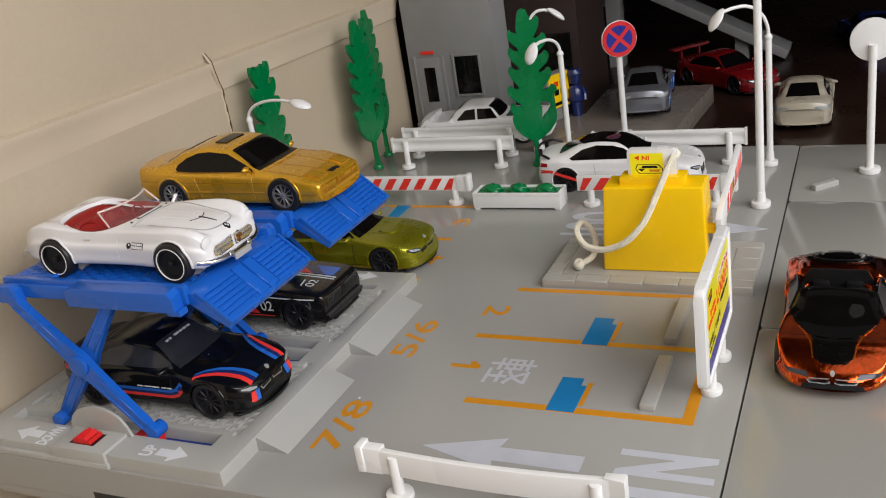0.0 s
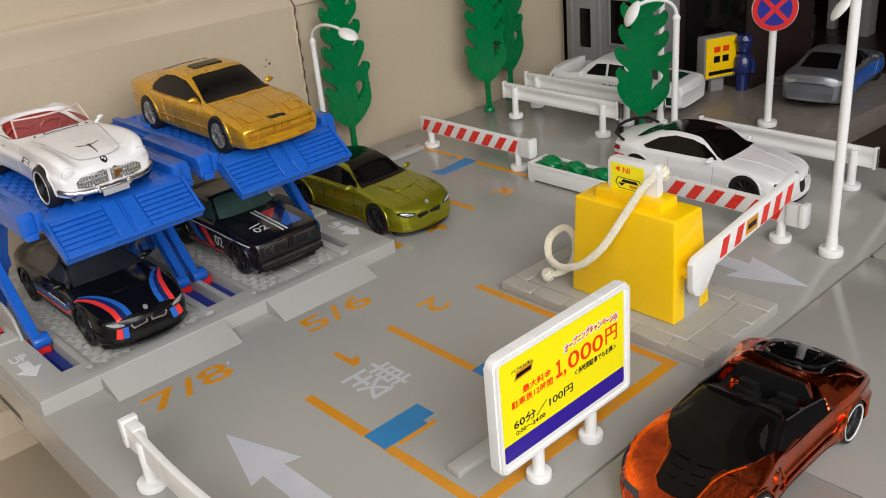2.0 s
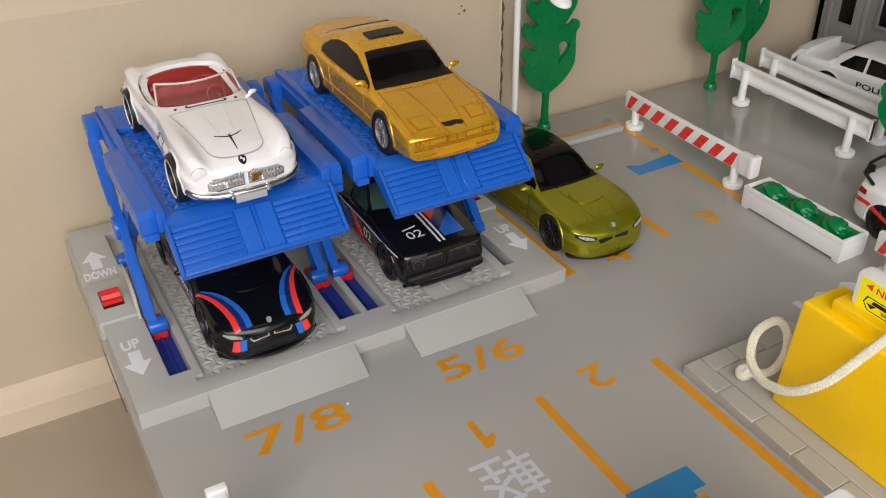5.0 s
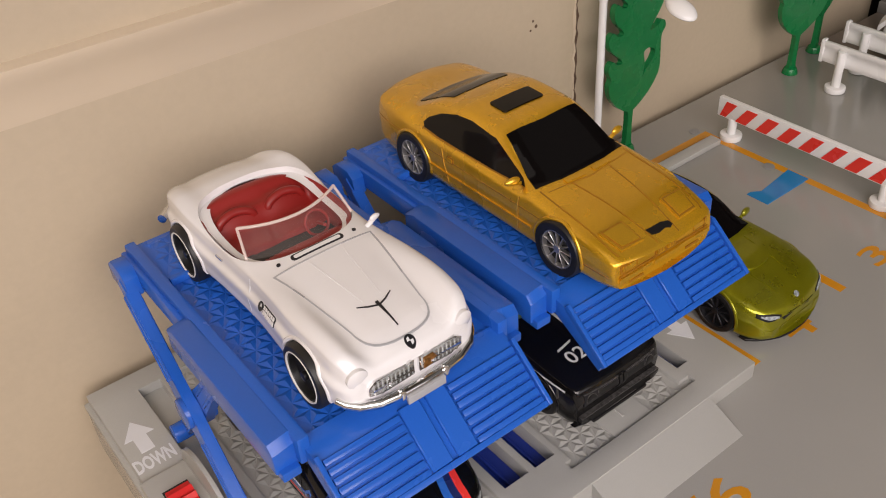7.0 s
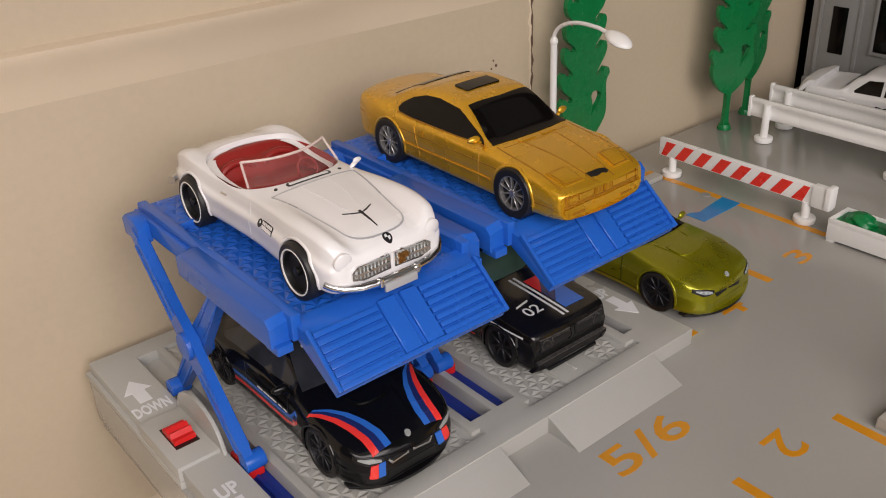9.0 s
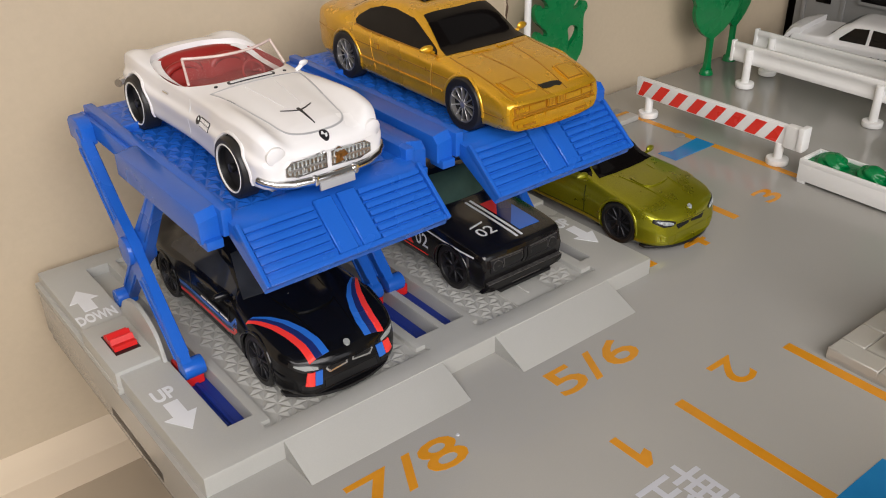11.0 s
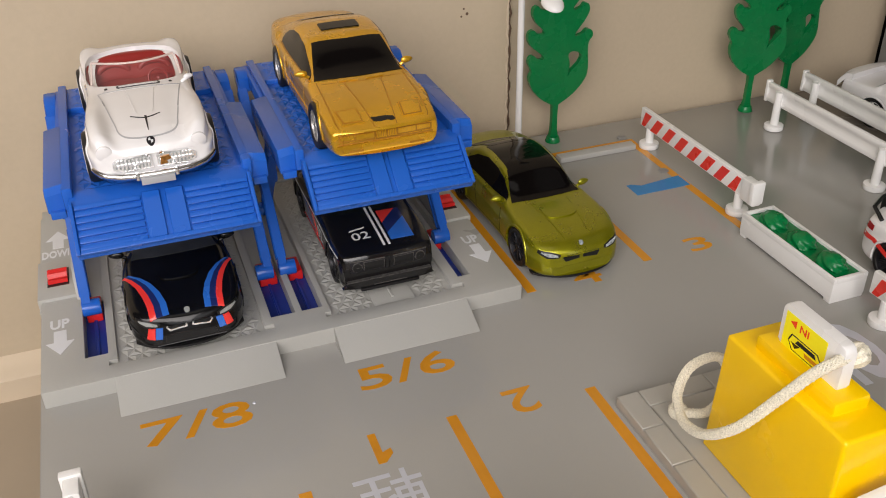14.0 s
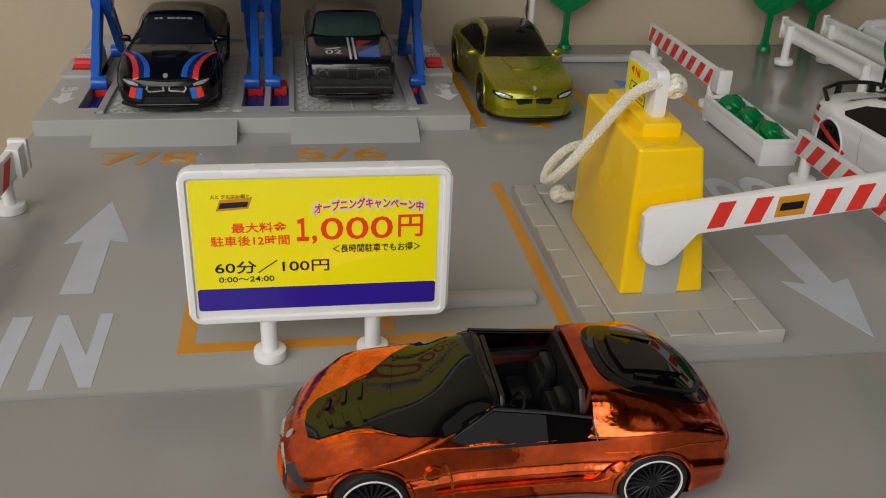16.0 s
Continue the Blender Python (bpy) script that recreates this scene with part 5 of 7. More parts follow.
def hose():
    """A braided cord threaded through the ticket plate, knotted at both ends."""
    o = thing("cord", 15.2, -9.3, 0.34, 0, "cream braided cord hanging from the ticket plate, knotted at its end", "cord")
    ctrl = [(0.55, -0.9, 4.3), (0.06, -0.98, 4.36), (-0.34, -0.83, 4.04), (-0.75, -0.51, 3.27), (-1.17, -0.06, 2.32), (-1.39, 0.56, 1.65), (-1.37, 1.25, 1.31), (-1.21, 1.8, 1.21), (-0.94, 2.32, 1.28),
            (-0.43, 2.72, 1.51), (0.1, 2.81, 1.62), (0.47, 2.72, 1.6), (0.52, 2.45, 1.32), (0.32, 2.25, 0.86), (-0.02, 2.26, 0.45), (-0.31, 2.48, 0.31), (-0.5, 2.7, 0.26)]
    pts = []
    P = [Vector(c) for c in ctrl]
    for i in range(len(P) - 1):
        p0, p1, p2, p3 = P[max(i - 1, 0)], P[i], P[i + 1], P[min(i + 2, len(P) - 1)]
        for q in range(8):
            t = q / 8
            pts.append(0.5 * (2 * p1 + (p2 - p0) * t + (2 * p0 - 5 * p1 + 4 * p2 - p3) * t * t + (3 * p1 - p0 - 3 * p2 + p3) * t ** 3))
    pts.append(P[-1])
    part("core", tube(bmesh.new(), pts, 0.082, 12), M_ROPE, o)
    # strands wound both ways
    length = [0]
    for a, b in zip(pts, pts[1:]):
        length.append(length[-1] + (b - a).length)
    frames = []
    side = None
    for i, p in enumerate(pts):
        d = (pts[min(i + 1, len(pts) - 1)] - pts[max(i - 1, 0)]).normalized()
        side = d.orthogonal().normalized() if side is None else (side - d * side.dot(d)).normalized()
        frames.append((p, side, d.cross(side)))
    bm = bmesh.new()
    for turn in (1, -1):
        for k in range(8):
            strand = []
            steps = int(length[-1] / 0.05)
            j = 0
            for i in range(steps):
                s = i * 0.05
                while length[j + 1] < s:
                    j += 1
                f = (s - length[j]) / (length[j + 1] - length[j])
                p = frames[j][0].lerp(frames[j + 1][0], f)
                u = frames[j][1].lerp(frames[j + 1][1], f).normalized()
                w = frames[j][2].lerp(frames[j + 1][2], f).normalized()
                a = turn * s * 10 + k * 2 * math.pi / 8
                rad = 0.094 + 0.01 * math.cos(a * 5)
                strand.append(p + (u * math.cos(a) + w * math.sin(a)) * rad)
            tube(bm, strand, 0.026, 5)
    tagged(part("braid", bm, M_ROPE, o), kind="stuff")
    for cx, cy, cz, r in ((-0.52, 2.74, 0.25, 0.22), (0.6, -0.9, 4.3, 0.26)):
        bm = bmesh.new()
        for k in range(3):
            tube(bm, [Vector((cx, cy, cz)) + Matrix.Rotation(k * 1.05, 3, "X") @ Matrix.Rotation(k * 0.8, 3, "Z") @ Vector((r * 0.62 * math.cos(t), r * 0.62 * math.sin(t), 0.05 * math.sin(3 * t))) for t in
                      [2 * math.pi * q / 16 for q in range(17)]], 0.11, 8)
        part("knot", bm, M_ROPE, o)


hose()

# ---- the cars ----
def scaled(sp, kx=1.0, ky=1.0, kz=1.0, **more):
    out = dict(sp)
    for key in ("top", "sh", "bot"):
        out[key] = [(a * kx, b * kz) for a, b in sp[key]]
    out["w"] = [(a * kx, b * ky) for a, b in sp["w"]]
    out["L"], out["W"] = sp["L"] * kx, sp["W"] * ky
    out.update(more)
    return out


COUPE = dict(crisp=0.4, L=8.1, W=3.2, wf=2.4, wb=-2.42, wr=0.65, arch=1.09, roofw=0.66, spokes=(10, 0.06), rim=0.76,
          top=[(-4.05, 1.4), (-3.9, 1.74), (-3.2, 1.84), (-2.85, 1.86), (-1.75, 2.26), (-0.85, 2.4), (-0.05, 2.36), (0.4, 2.22), (1.45, 1.64), (2.4, 1.55), (3.3, 1.38), (3.75, 1.23), (3.98, 1.08), (4.05, 0.94)],
          sh=[(-4.05, 1.15), (-3.8, 1.46), (-2.7, 1.56), (0.5, 1.48), (1.5, 1.42), (2.8, 1.26), (3.6, 1.1), (3.97, 0.95), (4.05, 0.82)],
          w=[(-4.05, 1.15), (-3.8, 1.38), (-3.2, 1.54), (-2.4, 1.6), (-1.1, 1.52), (0.9, 1.5), (2.3, 1.6), (3.2, 1.54), (3.8, 1.32), (4.05, 1.05)],
          bot=[(-4.05, 0.5), (-3.5, 0.34), (3.5, 0.24), (4.05, 0.3)])
GOLD = dict(crisp=0.85, tuck=0.985, L=8.6, W=3.05, wf=2.42, wb=-2.4, wr=0.63, arch=1.05, roofw=0.74, spokes=(11, 0.024), rim=0.68, inset=-0.04, crease=0.55,
            top=[(-4.3, 1.3), (-4.15, 1.66), (-2.9, 1.76), (-1.75, 2.2), (-0.9, 2.32), (0.05, 2.28), (0.38, 2.18), (1.6, 1.52), (2.7, 1.36), (3.6, 1.16), (4.1, 1.03), (4.27, 0.98), (4.3, 0.94)],
            sh=[(-4.3, 1.15), (-4.1, 1.44), (-2.9, 1.46), (0.5, 1.35), (1.7, 1.29), (3.0, 1.15), (4.0, 0.96), (4.26, 0.9), (4.3, 0.87)],
            w=[(-4.3, 1.18), (-4.1, 1.36), (-3.0, 1.49), (-1.2, 1.51), (0.9, 1.5), (2.6, 1.52), (3.3, 1.49), (3.9, 1.46), (4.2, 1.42), (4.3, 1.38)],
            bot=[(-4.3, 0.6), (-3.8, 0.36), (3.4, 0.28), (4.3, 0.34)], nose_lean=0.08, nose_bow=0.16, nose_short=0.8)
BOXY = dict(crisp=1.0, L=7.2, W=2.95, wf=2.3, wb=-2.0, wr=0.63, arch=1.09, roofw=0.76, spokes=(8, 0.07), rim=0.74, crease=0.74, tuck=0.985,
            top=[(-3.6, 1.3), (-3.5, 1.62), (-2.1, 1.7), (-1.5, 2.24), (-1.0, 2.42), (0.15, 2.4), (0.5, 2.28), (1.0, 1.68), (2.2, 1.6), (3.35, 1.5), (3.52, 1.42), (3.6, 1.1)],
            sh=[(-3.6, 1.2), (-3.45, 1.5), (-2.0, 1.56), (1.0, 1.56), (2.8, 1.47), (3.45, 1.38), (3.6, 1.05)],
            w=[(-3.6, 1.28), (-3.45, 1.38), (-2.2, 1.46), (1.1, 1.44), (2.2, 1.46), (3.2, 1.42), (3.6, 1.34)],
            bot=[(-3.6, 0.5), (-3.3, 0.36), (3.3, 0.3), (3.6, 0.36)], nose_bow=0.05, nose_lean=-0.06, tail_lean=0.04)
ROADSTER = dict(L=8.1, W=3.1, wf=2.52, wb=-2.16, wr=0.635, arch=1.1, spokes=(0, 0.1), rim=0.74, crease=0.62, inset=-0.04, tuck=0.93,
                top=[(-4.05, 1.0), (-3.8, 1.26), (-3.2, 1.54), (-2.5, 1.7), (-1.0, 1.7), (0.2, 1.7), (0.6, 1.68), (1.4, 1.64), (2.7, 1.53), (3.3, 1.42), (3.7, 1.31), (3.93, 1.2), (4.05, 1.02)],
                sh=[(-4.05, 0.85), (-3.7, 1.15), (-2.9, 1.54), (-2.2, 1.6), (-1.0, 1.44), (0.4, 1.42), (1.8, 1.48), (2.8, 1.48), (3.4, 1.39), (3.75, 1.28), (3.95, 1.14), (4.05, 0.95)],
                w=[(-4.05, 1.02), (-3.7, 1.22), (-2.9, 1.46), (-2.1, 1.52), (-0.8, 1.44), (0.4, 1.41), (2.4, 1.53), (3.3, 1.49), (3.8, 1.38), (4.0, 1.25), (4.05, 1.14)],
                fender=[(-3.9, 0.0), (-3.3, 0.06), (-2.6, 0.06), (-2.0, 0.02), (-1.2, 0.0), (0.8, 0.0), (1.8, 0.06), (2.7, 0.13), (3.5, 0.14), (3.85, 0.08), (4.05, 0.0)],
                bot=[(-4.05, 0.6), (-3.6, 0.44), (3.6, 0.4), (4.05, 0.5)], nose_lean=0.03, nose_bow=0.1, cockpit=(-0.86, 0, 1.52, 1.3, 1.0, M_LEATHER), cockpit_rim=1.54, bench=True, nose_short=0.7)
OPEN_CAR = dict(well=0.72, L=7.7, W=3.4, wf=2.28, wb=-2.12, wr=0.58, arch=1.08, spokes=(20, 0.035), rim=0.76, crease=0.52, inset=0.08, tuck=0.93, roofw=0.66,
              top=[(-3.85, 0.95), (-3.6, 1.36), (-2.7, 1.74), (-1.9, 1.92), (-1.4, 2.0), (-1.16, 2.0), (-1.06, 1.45), (0.24, 1.45), (0.32, 1.96), (0.48, 1.95), (1.85, 1.42), (2.9, 1.1), (3.55, 0.82), (3.85, 0.6)],
              sh=[(-3.85, 0.85), (-3.5, 1.2), (-2.3, 1.52), (-0.8, 1.42), (0.8, 1.38), (2.3, 1.27), (3.2, 0.92), (3.85, 0.52)],
              w=[(-3.85, 1.25), (-3.5, 1.52), (-2.3, 1.72), (-0.8, 1.54), (0.8, 1.52), (2.3, 1.66), (3.2, 1.48), (3.7, 1.15), (3.85, 0.95)],
              bot=[(-3.85, 0.5), (-3.4, 0.3), (3.4, 0.24), (3.85, 0.3)], cockpit=(-0.4, 0, 0.63, 1.14, 0.75, M_BLACK), cockpit_rim=1.36)


def coupe_glass(plate, roof0, roof1, cowl, tail, wr, wc, mat=M_GLASS_BLACK):
    """Windscreen and rear window of a closed car."""
    plate("windscreen", [(cowl - 0.12, -wc), (cowl - 0.02, -wc * 0.5), (cowl, 0), (cowl - 0.02, wc * 0.5), (cowl - 0.12, wc), (roof1 + 0.02, wr), (roof1 + 0.08, 0), (roof1 + 0.02, -wr)], "top", mat, lift=0.016)
    plate("rear_window", [(tail + 0.12, -wc * 0.76), (tail + 0.04, 0), (tail + 0.12, wc * 0.76), (roof0 - 0.05, wr * 0.8), (roof0 - 0.05, -wr * 0.8)], "top", mat, lift=0.016)


def mirrors(o, x, y, z, mat, size=1.0, sides=(1, -1)):
    for s in sides:
        bm = bmesh.new()
        bmesh.ops.create_uvsphere(bm, u_segments=14, v_segments=8, radius=0.15 * size)
        for v in bm.verts:
            v.co = Vector((v.co.x * 0.6 - 0.25 * v.co.y * s, v.co.y * 1.45, v.co.z * (0.75 - 1.6 * v.co.y * s)))
        bm.transform(Matrix.Translation((x, s * (y + 0.14 * size), z + 0.1)))
        cyl(bm, (x, s * (y - 0.12), z - 0.04), (x, s * (y + 0.1 * size), z + 0.08), 0.05, seg=8)
        part("wing_mirror", bm, mat, o)


def modern_coupe(name, x, y, z, rz, paint, label, roof_mat, glass=M_GLASS_BLACK, sp=None, kidney=M_BLACK, group="toy cars", seam=M_BLACK, lens=M_LAMPLENS, dome=True, intake=M_BLACK, rims=M_RIM_DARK, tail=M_LAMPLENS_RED):
    o, plate, tree_ = car(name, sp or COUPE, x, y, z, rz, paint, label, (rims,), group)
    coupe_glass(plate, -1.5, 0.22, 1.44, -2.9, 0.88, 1.2, glass)
    plate("side_window", [(1.08, 1.6), (0.4, 2.04), (-0.1, 2.18), (-0.9, 2.22), (-1.6, 2.05), (-2.2, 1.7), (-2.05, 1.62)], "left", glass, both=True)
    plate("door_seam", [(1.0, 0.5), (1.04, 0.5), (1.06, 1.5), (1.02, 1.5)], "left", seam, both=True, lift=0.006)
    plate("door_seam", [(-0.92, 0.5), (-0.88, 0.5), (-0.98, 1.55), (-1.02, 1.55)], "left", seam, both=True, lift=0.006)
    plate("sill_line", [(1.7, 0.46), (1.7, 0.5), (-1.7, 0.5), (-1.7, 0.46)], "left", seam, both=True, lift=0.006)
    for s in (1, -1):
        plate("headlamp_rim", [(s * 0.76, 0.87), (s * 1.15, 0.9), (s * 1.36, 1.03), (s * 1.33, 1.13), (s * 1.0, 1.08), (s * 0.74, 1.0)], "front", M_BLACK, lift=0.014, step=0.08)
        plate("headlamp", [(s * 0.82, 0.92), (s * 1.1, 0.95), (s * 1.28, 1.05), (s * 1.26, 1.08), (s * 1.0, 1.04), (s * 0.82, 0.98)], "front", lens, lift=0.028, step=0.08)
        plate("bonnet_crease", [(1.6, s * 0.62), (1.6, s * 0.66), (3.5, s * 0.44), (3.5, s * 0.4)], "top", paint, lift=0.02, step=0.25)
        plate("side_intake", [(s * 0.8, 0.42), (s * 1.2, 0.46), (s * 1.22, 0.62), (s * 0.86, 0.58)], "front", intake, step=0.1)
        if not kidney:
            continue
        plate("kidney_rim", [(s * 0.06, 0.735), (s * 0.54, 0.695), (s * 0.625, 0.82), (s * 0.56, 0.955), (s * 0.08, 0.985)], "front", kidney, lift=0.016, step=0.1)
        plate("kidney_grille", [(s * 0.11, 0.78), (s * 0.5, 0.745), (s * 0.575, 0.82), (s * 0.52, 0.91), (s * 0.13, 0.935)], "front", M_BLACK, lift=0.032, step=0.1)
    plate("lower_intake", [(-0.7, 0.36), (0.7, 0.36), (0.66, 0.56), (-0.66, 0.56)], "front", intake, step=0.15)
    lip = [(4.03 - 0.62 * abs(q / 8) ** 2.4, 1.46 * q / 8) for q in range(-8, 9)]
    part("splitter", prismed([(3.2, -1.46)] + lip + [(3.2, 1.46)], 0.2, 0.27, "xy", 0.015), M_BLACK, o)
    if dome:
        plate("bonnet_dome", superellipse(2.2, 0, 0.42, 0.55, 24, 3), "top", paint, lift=0.05)
    plate("badge", superellipse(3.74, 0, 0.065, 0.075, 16, 2), "top", lens, lift=0.035, step=0.1)
    plate("tail_lamp", [(-3.95, 1.28), (-3.3, 1.33), (-3.3, 1.5), (-3.9, 1.5)], "left", tail, both=True, step=0.12)
    mirrors(o, 0.95, 1.44, 1.56, paint)
    if roof_mat:
        plate("roof_panel", [(0.3, -0.86), (0.34, 0), (0.3, 0.86), (-1.6, 0.82), (-1.6, -0.82)], "top", roof_mat, lift=0.011)
    return o, plate


# black coupe with stripes, in the bay under the white roadster
DECK_LOW = ZB - 0.05
DECK_TOP = 5.33
o, plate = modern_coupe("racing_coupe", 3.95, 4.45, DECK_LOW, -90, M_PAINT_BLACK, "black racing coupe with red and blue stripes under the lift", M_PAINT_BLACK, kidney=M_CHROME, lens=M_LENS_PALE, glass=M_GLASS_SMOKE)
for s in (1, -1):
    for k, mat in enumerate((M_DECAL_RED, M_DECAL_NAVY, M_DECAL_BLUE)):
        line = [(3.76, 0.98), (3.4, 1.0), (3.0, 1.08), (2.6, 1.2), (2.25, 1.36), (1.98, 1.5)]
        wid = [0.17, 0.17, 0.16, 0.14, 0.11, 0.06]
        out_ = [(px, s * (py - k * q)) for (px, py), q in zip(line, wid)]
        in_ = [(px, s * (py - (k + 1) * q)) for (px, py), q in zip(line, wid)][::-1]
        plate("stripe", out_ + in_, "top", mat, lift=0.014, step=0.2)
    plate("bumper_flash", [(s * 0.76, 0.5), (s * 0.94, 0.53), (s * 0.88, 0.87), (s * 0.7, 0.84)], "front", M_DECAL_BLUE, lift=0.024, step=0.08)
    plate("bumper_flash", [(s * 0.95, 0.53), (s * 1.14, 0.58), (s * 1.06, 0.88), (s * 0.89, 0.87)], "front", M_DECAL_RED, lift=0.024, step=0.08)
for zz, w, mat in ((0.62, 0.1, M_DECAL_RED), (0.73, 0.09, M_DECAL_NAVY), (0.83, 0.1, M_DECAL_BLUE)):
    plate("side_stripe", [(1.5, zz + 0.32), (1.25, zz + 0.1), (0.9, zz), (-1.6, zz), (-1.6, zz + w), (0.86, zz + w), (1.18, zz + w + 0.1), (1.42, zz + w + 0.34)], "left", mat, both=True)
for y0, y1 in ((-0.62, -0.5), (-0.46, -0.36), (-0.2, 0.02), (0.06, 0.2), (0.24, 0.4), (0.44, 0.6)):
    plate("windscreen_print", [(0.42, y0), (0.42, y1), (0.49, y1), (0.49, y0)], "top", M_PANELWHITE, lift=0.024, step=0.3)
for x0, x1 in ((1.0, 0.82), (0.78, 0.6), (0.5, 0.2), (0.16, -0.1), (-0.16, -0.4)):
    plate("side_print", [(x0, 0.98), (x1, 0.98), (x1, 1.02), (x0, 1.02)], "left", M_PANELWHITE, both=True, lift=0.014, step=0.3)
plate("bonnet_print", [(1.75, -0.28), (1.75, 0.2), (1.85, 0.2), (1.85, -0.28)], "top", M_PANELWHITE, lift=0.012)
# olive coupe in the fourth bay
modern_coupe("olive_coupe", 15.62, 4.25, 0, -89, M_PAINT_OLIVE, "olive metallic coupe with black windows parked on the board", M_GLASS_BLACK, seam=M_SEAM_OLIVE, lens=M_LENS_BRIGHT, intake=M_PAINT_OLIVE)
# white coupe with a dark roof
o, plate = modern_coupe("white_coupe", 25.75, -5.65, 0, -88, M_PAINT_WHITE, "white coupe with a black roof and rear wing behind a barrier", M_GLASS_BLACK, seam=M_SEAM, dome=False, intake=M_PAINT_WHITE, kidney=None, lens=M_LENS_BRIGHT)
plate("side_flash", [(-3.9, 0.95), (-3.2, 1.05), (-1.6, 0.5), (-1.5, 0.6), (-3.1, 1.18), (-3.9, 1.15)], "right", M_DECAL_RED, step=0.2)
for s in (1, -1):
    plate("grille_surround", superellipse(s * 0.27, 0.68, 0.245, 0.35, 28, 3), "front", M_PAINT_WHITE, lift=0.03, step=0.08)
    plate("tall_grille", superellipse(s * 0.27, 0.68, 0.2, 0.31, 28, 3), "front", M_BLACK, lift=0.045, step=0.08)
    plate("bonnet_line", [(1.55, s * 0.5), (1.55, s * 0.53), (3.5, s * 0.36), (3.5, s * 0.33)], "top", M_SEAM, lift=0.006, step=0.3)
wing = bmesh.new()
tube(wing, [(-3.2, 1.34, 1.72), (-3.7, 1.2, 1.92), (-3.98, 0.6, 2.0), (-4.04, 0, 2.02), (-3.98, -0.6, 2.0), (-3.7, -1.2, 1.92), (-3.2, -1.34, 1.72)], 0.065, 8)
part("rear_wing", wing, M_BLACK, o)
for s in (0.6, -0.6):
    part("wing_strut", boxed(-3.95, -3.75, s - 0.05, s + 0.05, 1.6, 1.99), M_BLACK, o)

# gold coupe on the second lift
o, plate, _ = car("gold_coupe", GOLD, 9.6, 4.05, DECK_TOP - 0.05, -90, M_PAINT_GOLD, "gold metallic coupe with black windows on the raised lift", (M_SPOKE_BRIGHT,))
coupe_glass(plate, -1.6, 0.3, 1.62, -2.85, 0.98, 1.24)
plate("side_window", [(1.26, 1.46), (0.98, 1.62), (0.42, 1.95), (0.18, 2.07), (-0.6, 2.15), (-1.1, 2.12), (-1.6, 1.97), (-2.0, 1.75), (-2.14, 1.6), (-2.05, 1.52), (-1.5, 1.49), (0.3, 1.46)], "left", M_GLASS_BLACK, both=True)
plate("window_rubber", [(1.3, 1.43), (0.3, 1.43), (-1.5, 1.455), (-2.1, 1.49), (-2.1, 1.51), (-1.5, 1.48), (0.3, 1.455), (1.3, 1.455)], "left", M_SEAM_GOLD, both=True, lift=0.02)
plate("sunroof", rounded(-0.72, -0.2, -0.56, 0.56, 0.06), "top", M_GLASS_BLACK, lift=0.035)
plate("popup_lamp", [(3.18, 0.55), (3.74, 0.506), (3.7, 1.08), (3.16, 1.17)], "top", M_PAINT_GOLD, lift=0.035, both=True)
plate("popup_seam", [(3.2, 0.572), (3.72, 0.533), (3.68, 1.05), (3.18, 1.14)], "top", M_SEAM_GOLD, lift=0.038, both=True)
plate("popup_lid", [(3.24, 0.605), (3.68, 0.572), (3.64, 1.01), (3.22, 1.1)], "top", M_PAINT_GOLD, lift=0.05, both=True)
plate("bonnet_mark", [(3.6, -0.3), (3.74, -0.27), (3.78, -0.1), (3.75, 0.1), (3.8, 0.2), (3.76, 0.3), (3.66, 0.28), (3.61, 0.1), (3.61, -0.14)], "top", M_BLACK, lift=0.016, step=0.1)
plate("bonnet_crease", [(1.82, 0.5), (1.82, 0.53), (3.94, 0.3), (3.94, 0.275)], "top", M_SEAM_GOLD, lift=0.006, both=True)
plate("bonnet_seam", [(1.6, 1.2), (1.6, 1.23), (2.6, 1.25), (3.6, 1.24), (3.9, 1.16), (3.9, 1.13), (3.6, 1.21), (2.6, 1.22)], "top", M_SEAM_GOLD, lift=0.006, both=True)
plate("cowl_vent", [(1.68, 0.12), (1.8, 0.12), (1.76, 0.62), (1.64, 0.62)], "top", M_PAINT_GOLD, lift=0.03, both=True)
plate("door_handle", rounded(-1.08, -0.86, 1.1, 1.26, 0.03), "left", M_SEAM_GOLD, lift=0.012, both=True)
plate("door_handle", rounded(-1.05, -0.89, 1.13, 1.23, 0.02), "left", M_PAINT_GOLD, lift=0.03, both=True)
plate("belt_line", [(2.9, 1.06), (2.9, 1.08), (-3.9, 1.18), (-3.9, 1.16)], "left", M_SEAM_GOLD, lift=0.006, both=True)
plate("cowl_seam", [(1.72, -1.1), (1.86, 0), (1.72, 1.1), (1.74, 1.1), (1.88, 0), (1.74, -1.1)], "top", M_SEAM_GOLD, lift=0.004)
plate("door_seam", [(1.22, 0.5), (1.245, 0.5), (1.285, 1.44), (1.26, 1.44)], "left", M_SEAM_GOLD, both=True, lift=0.006)
plate("door_seam", [(-1.14, 0.55), (-1.115, 0.5), (-1.315, 1.5), (-1.34, 1.5)], "left", M_SEAM_GOLD, both=True, lift=0.006)
plate("side_moulding", [(1.65, 0.72), (1.65, 0.77), (-1.9, 0.79), (-1.9, 0.74)], "left", M_PAINT_GOLD, both=True, lift=0.03)
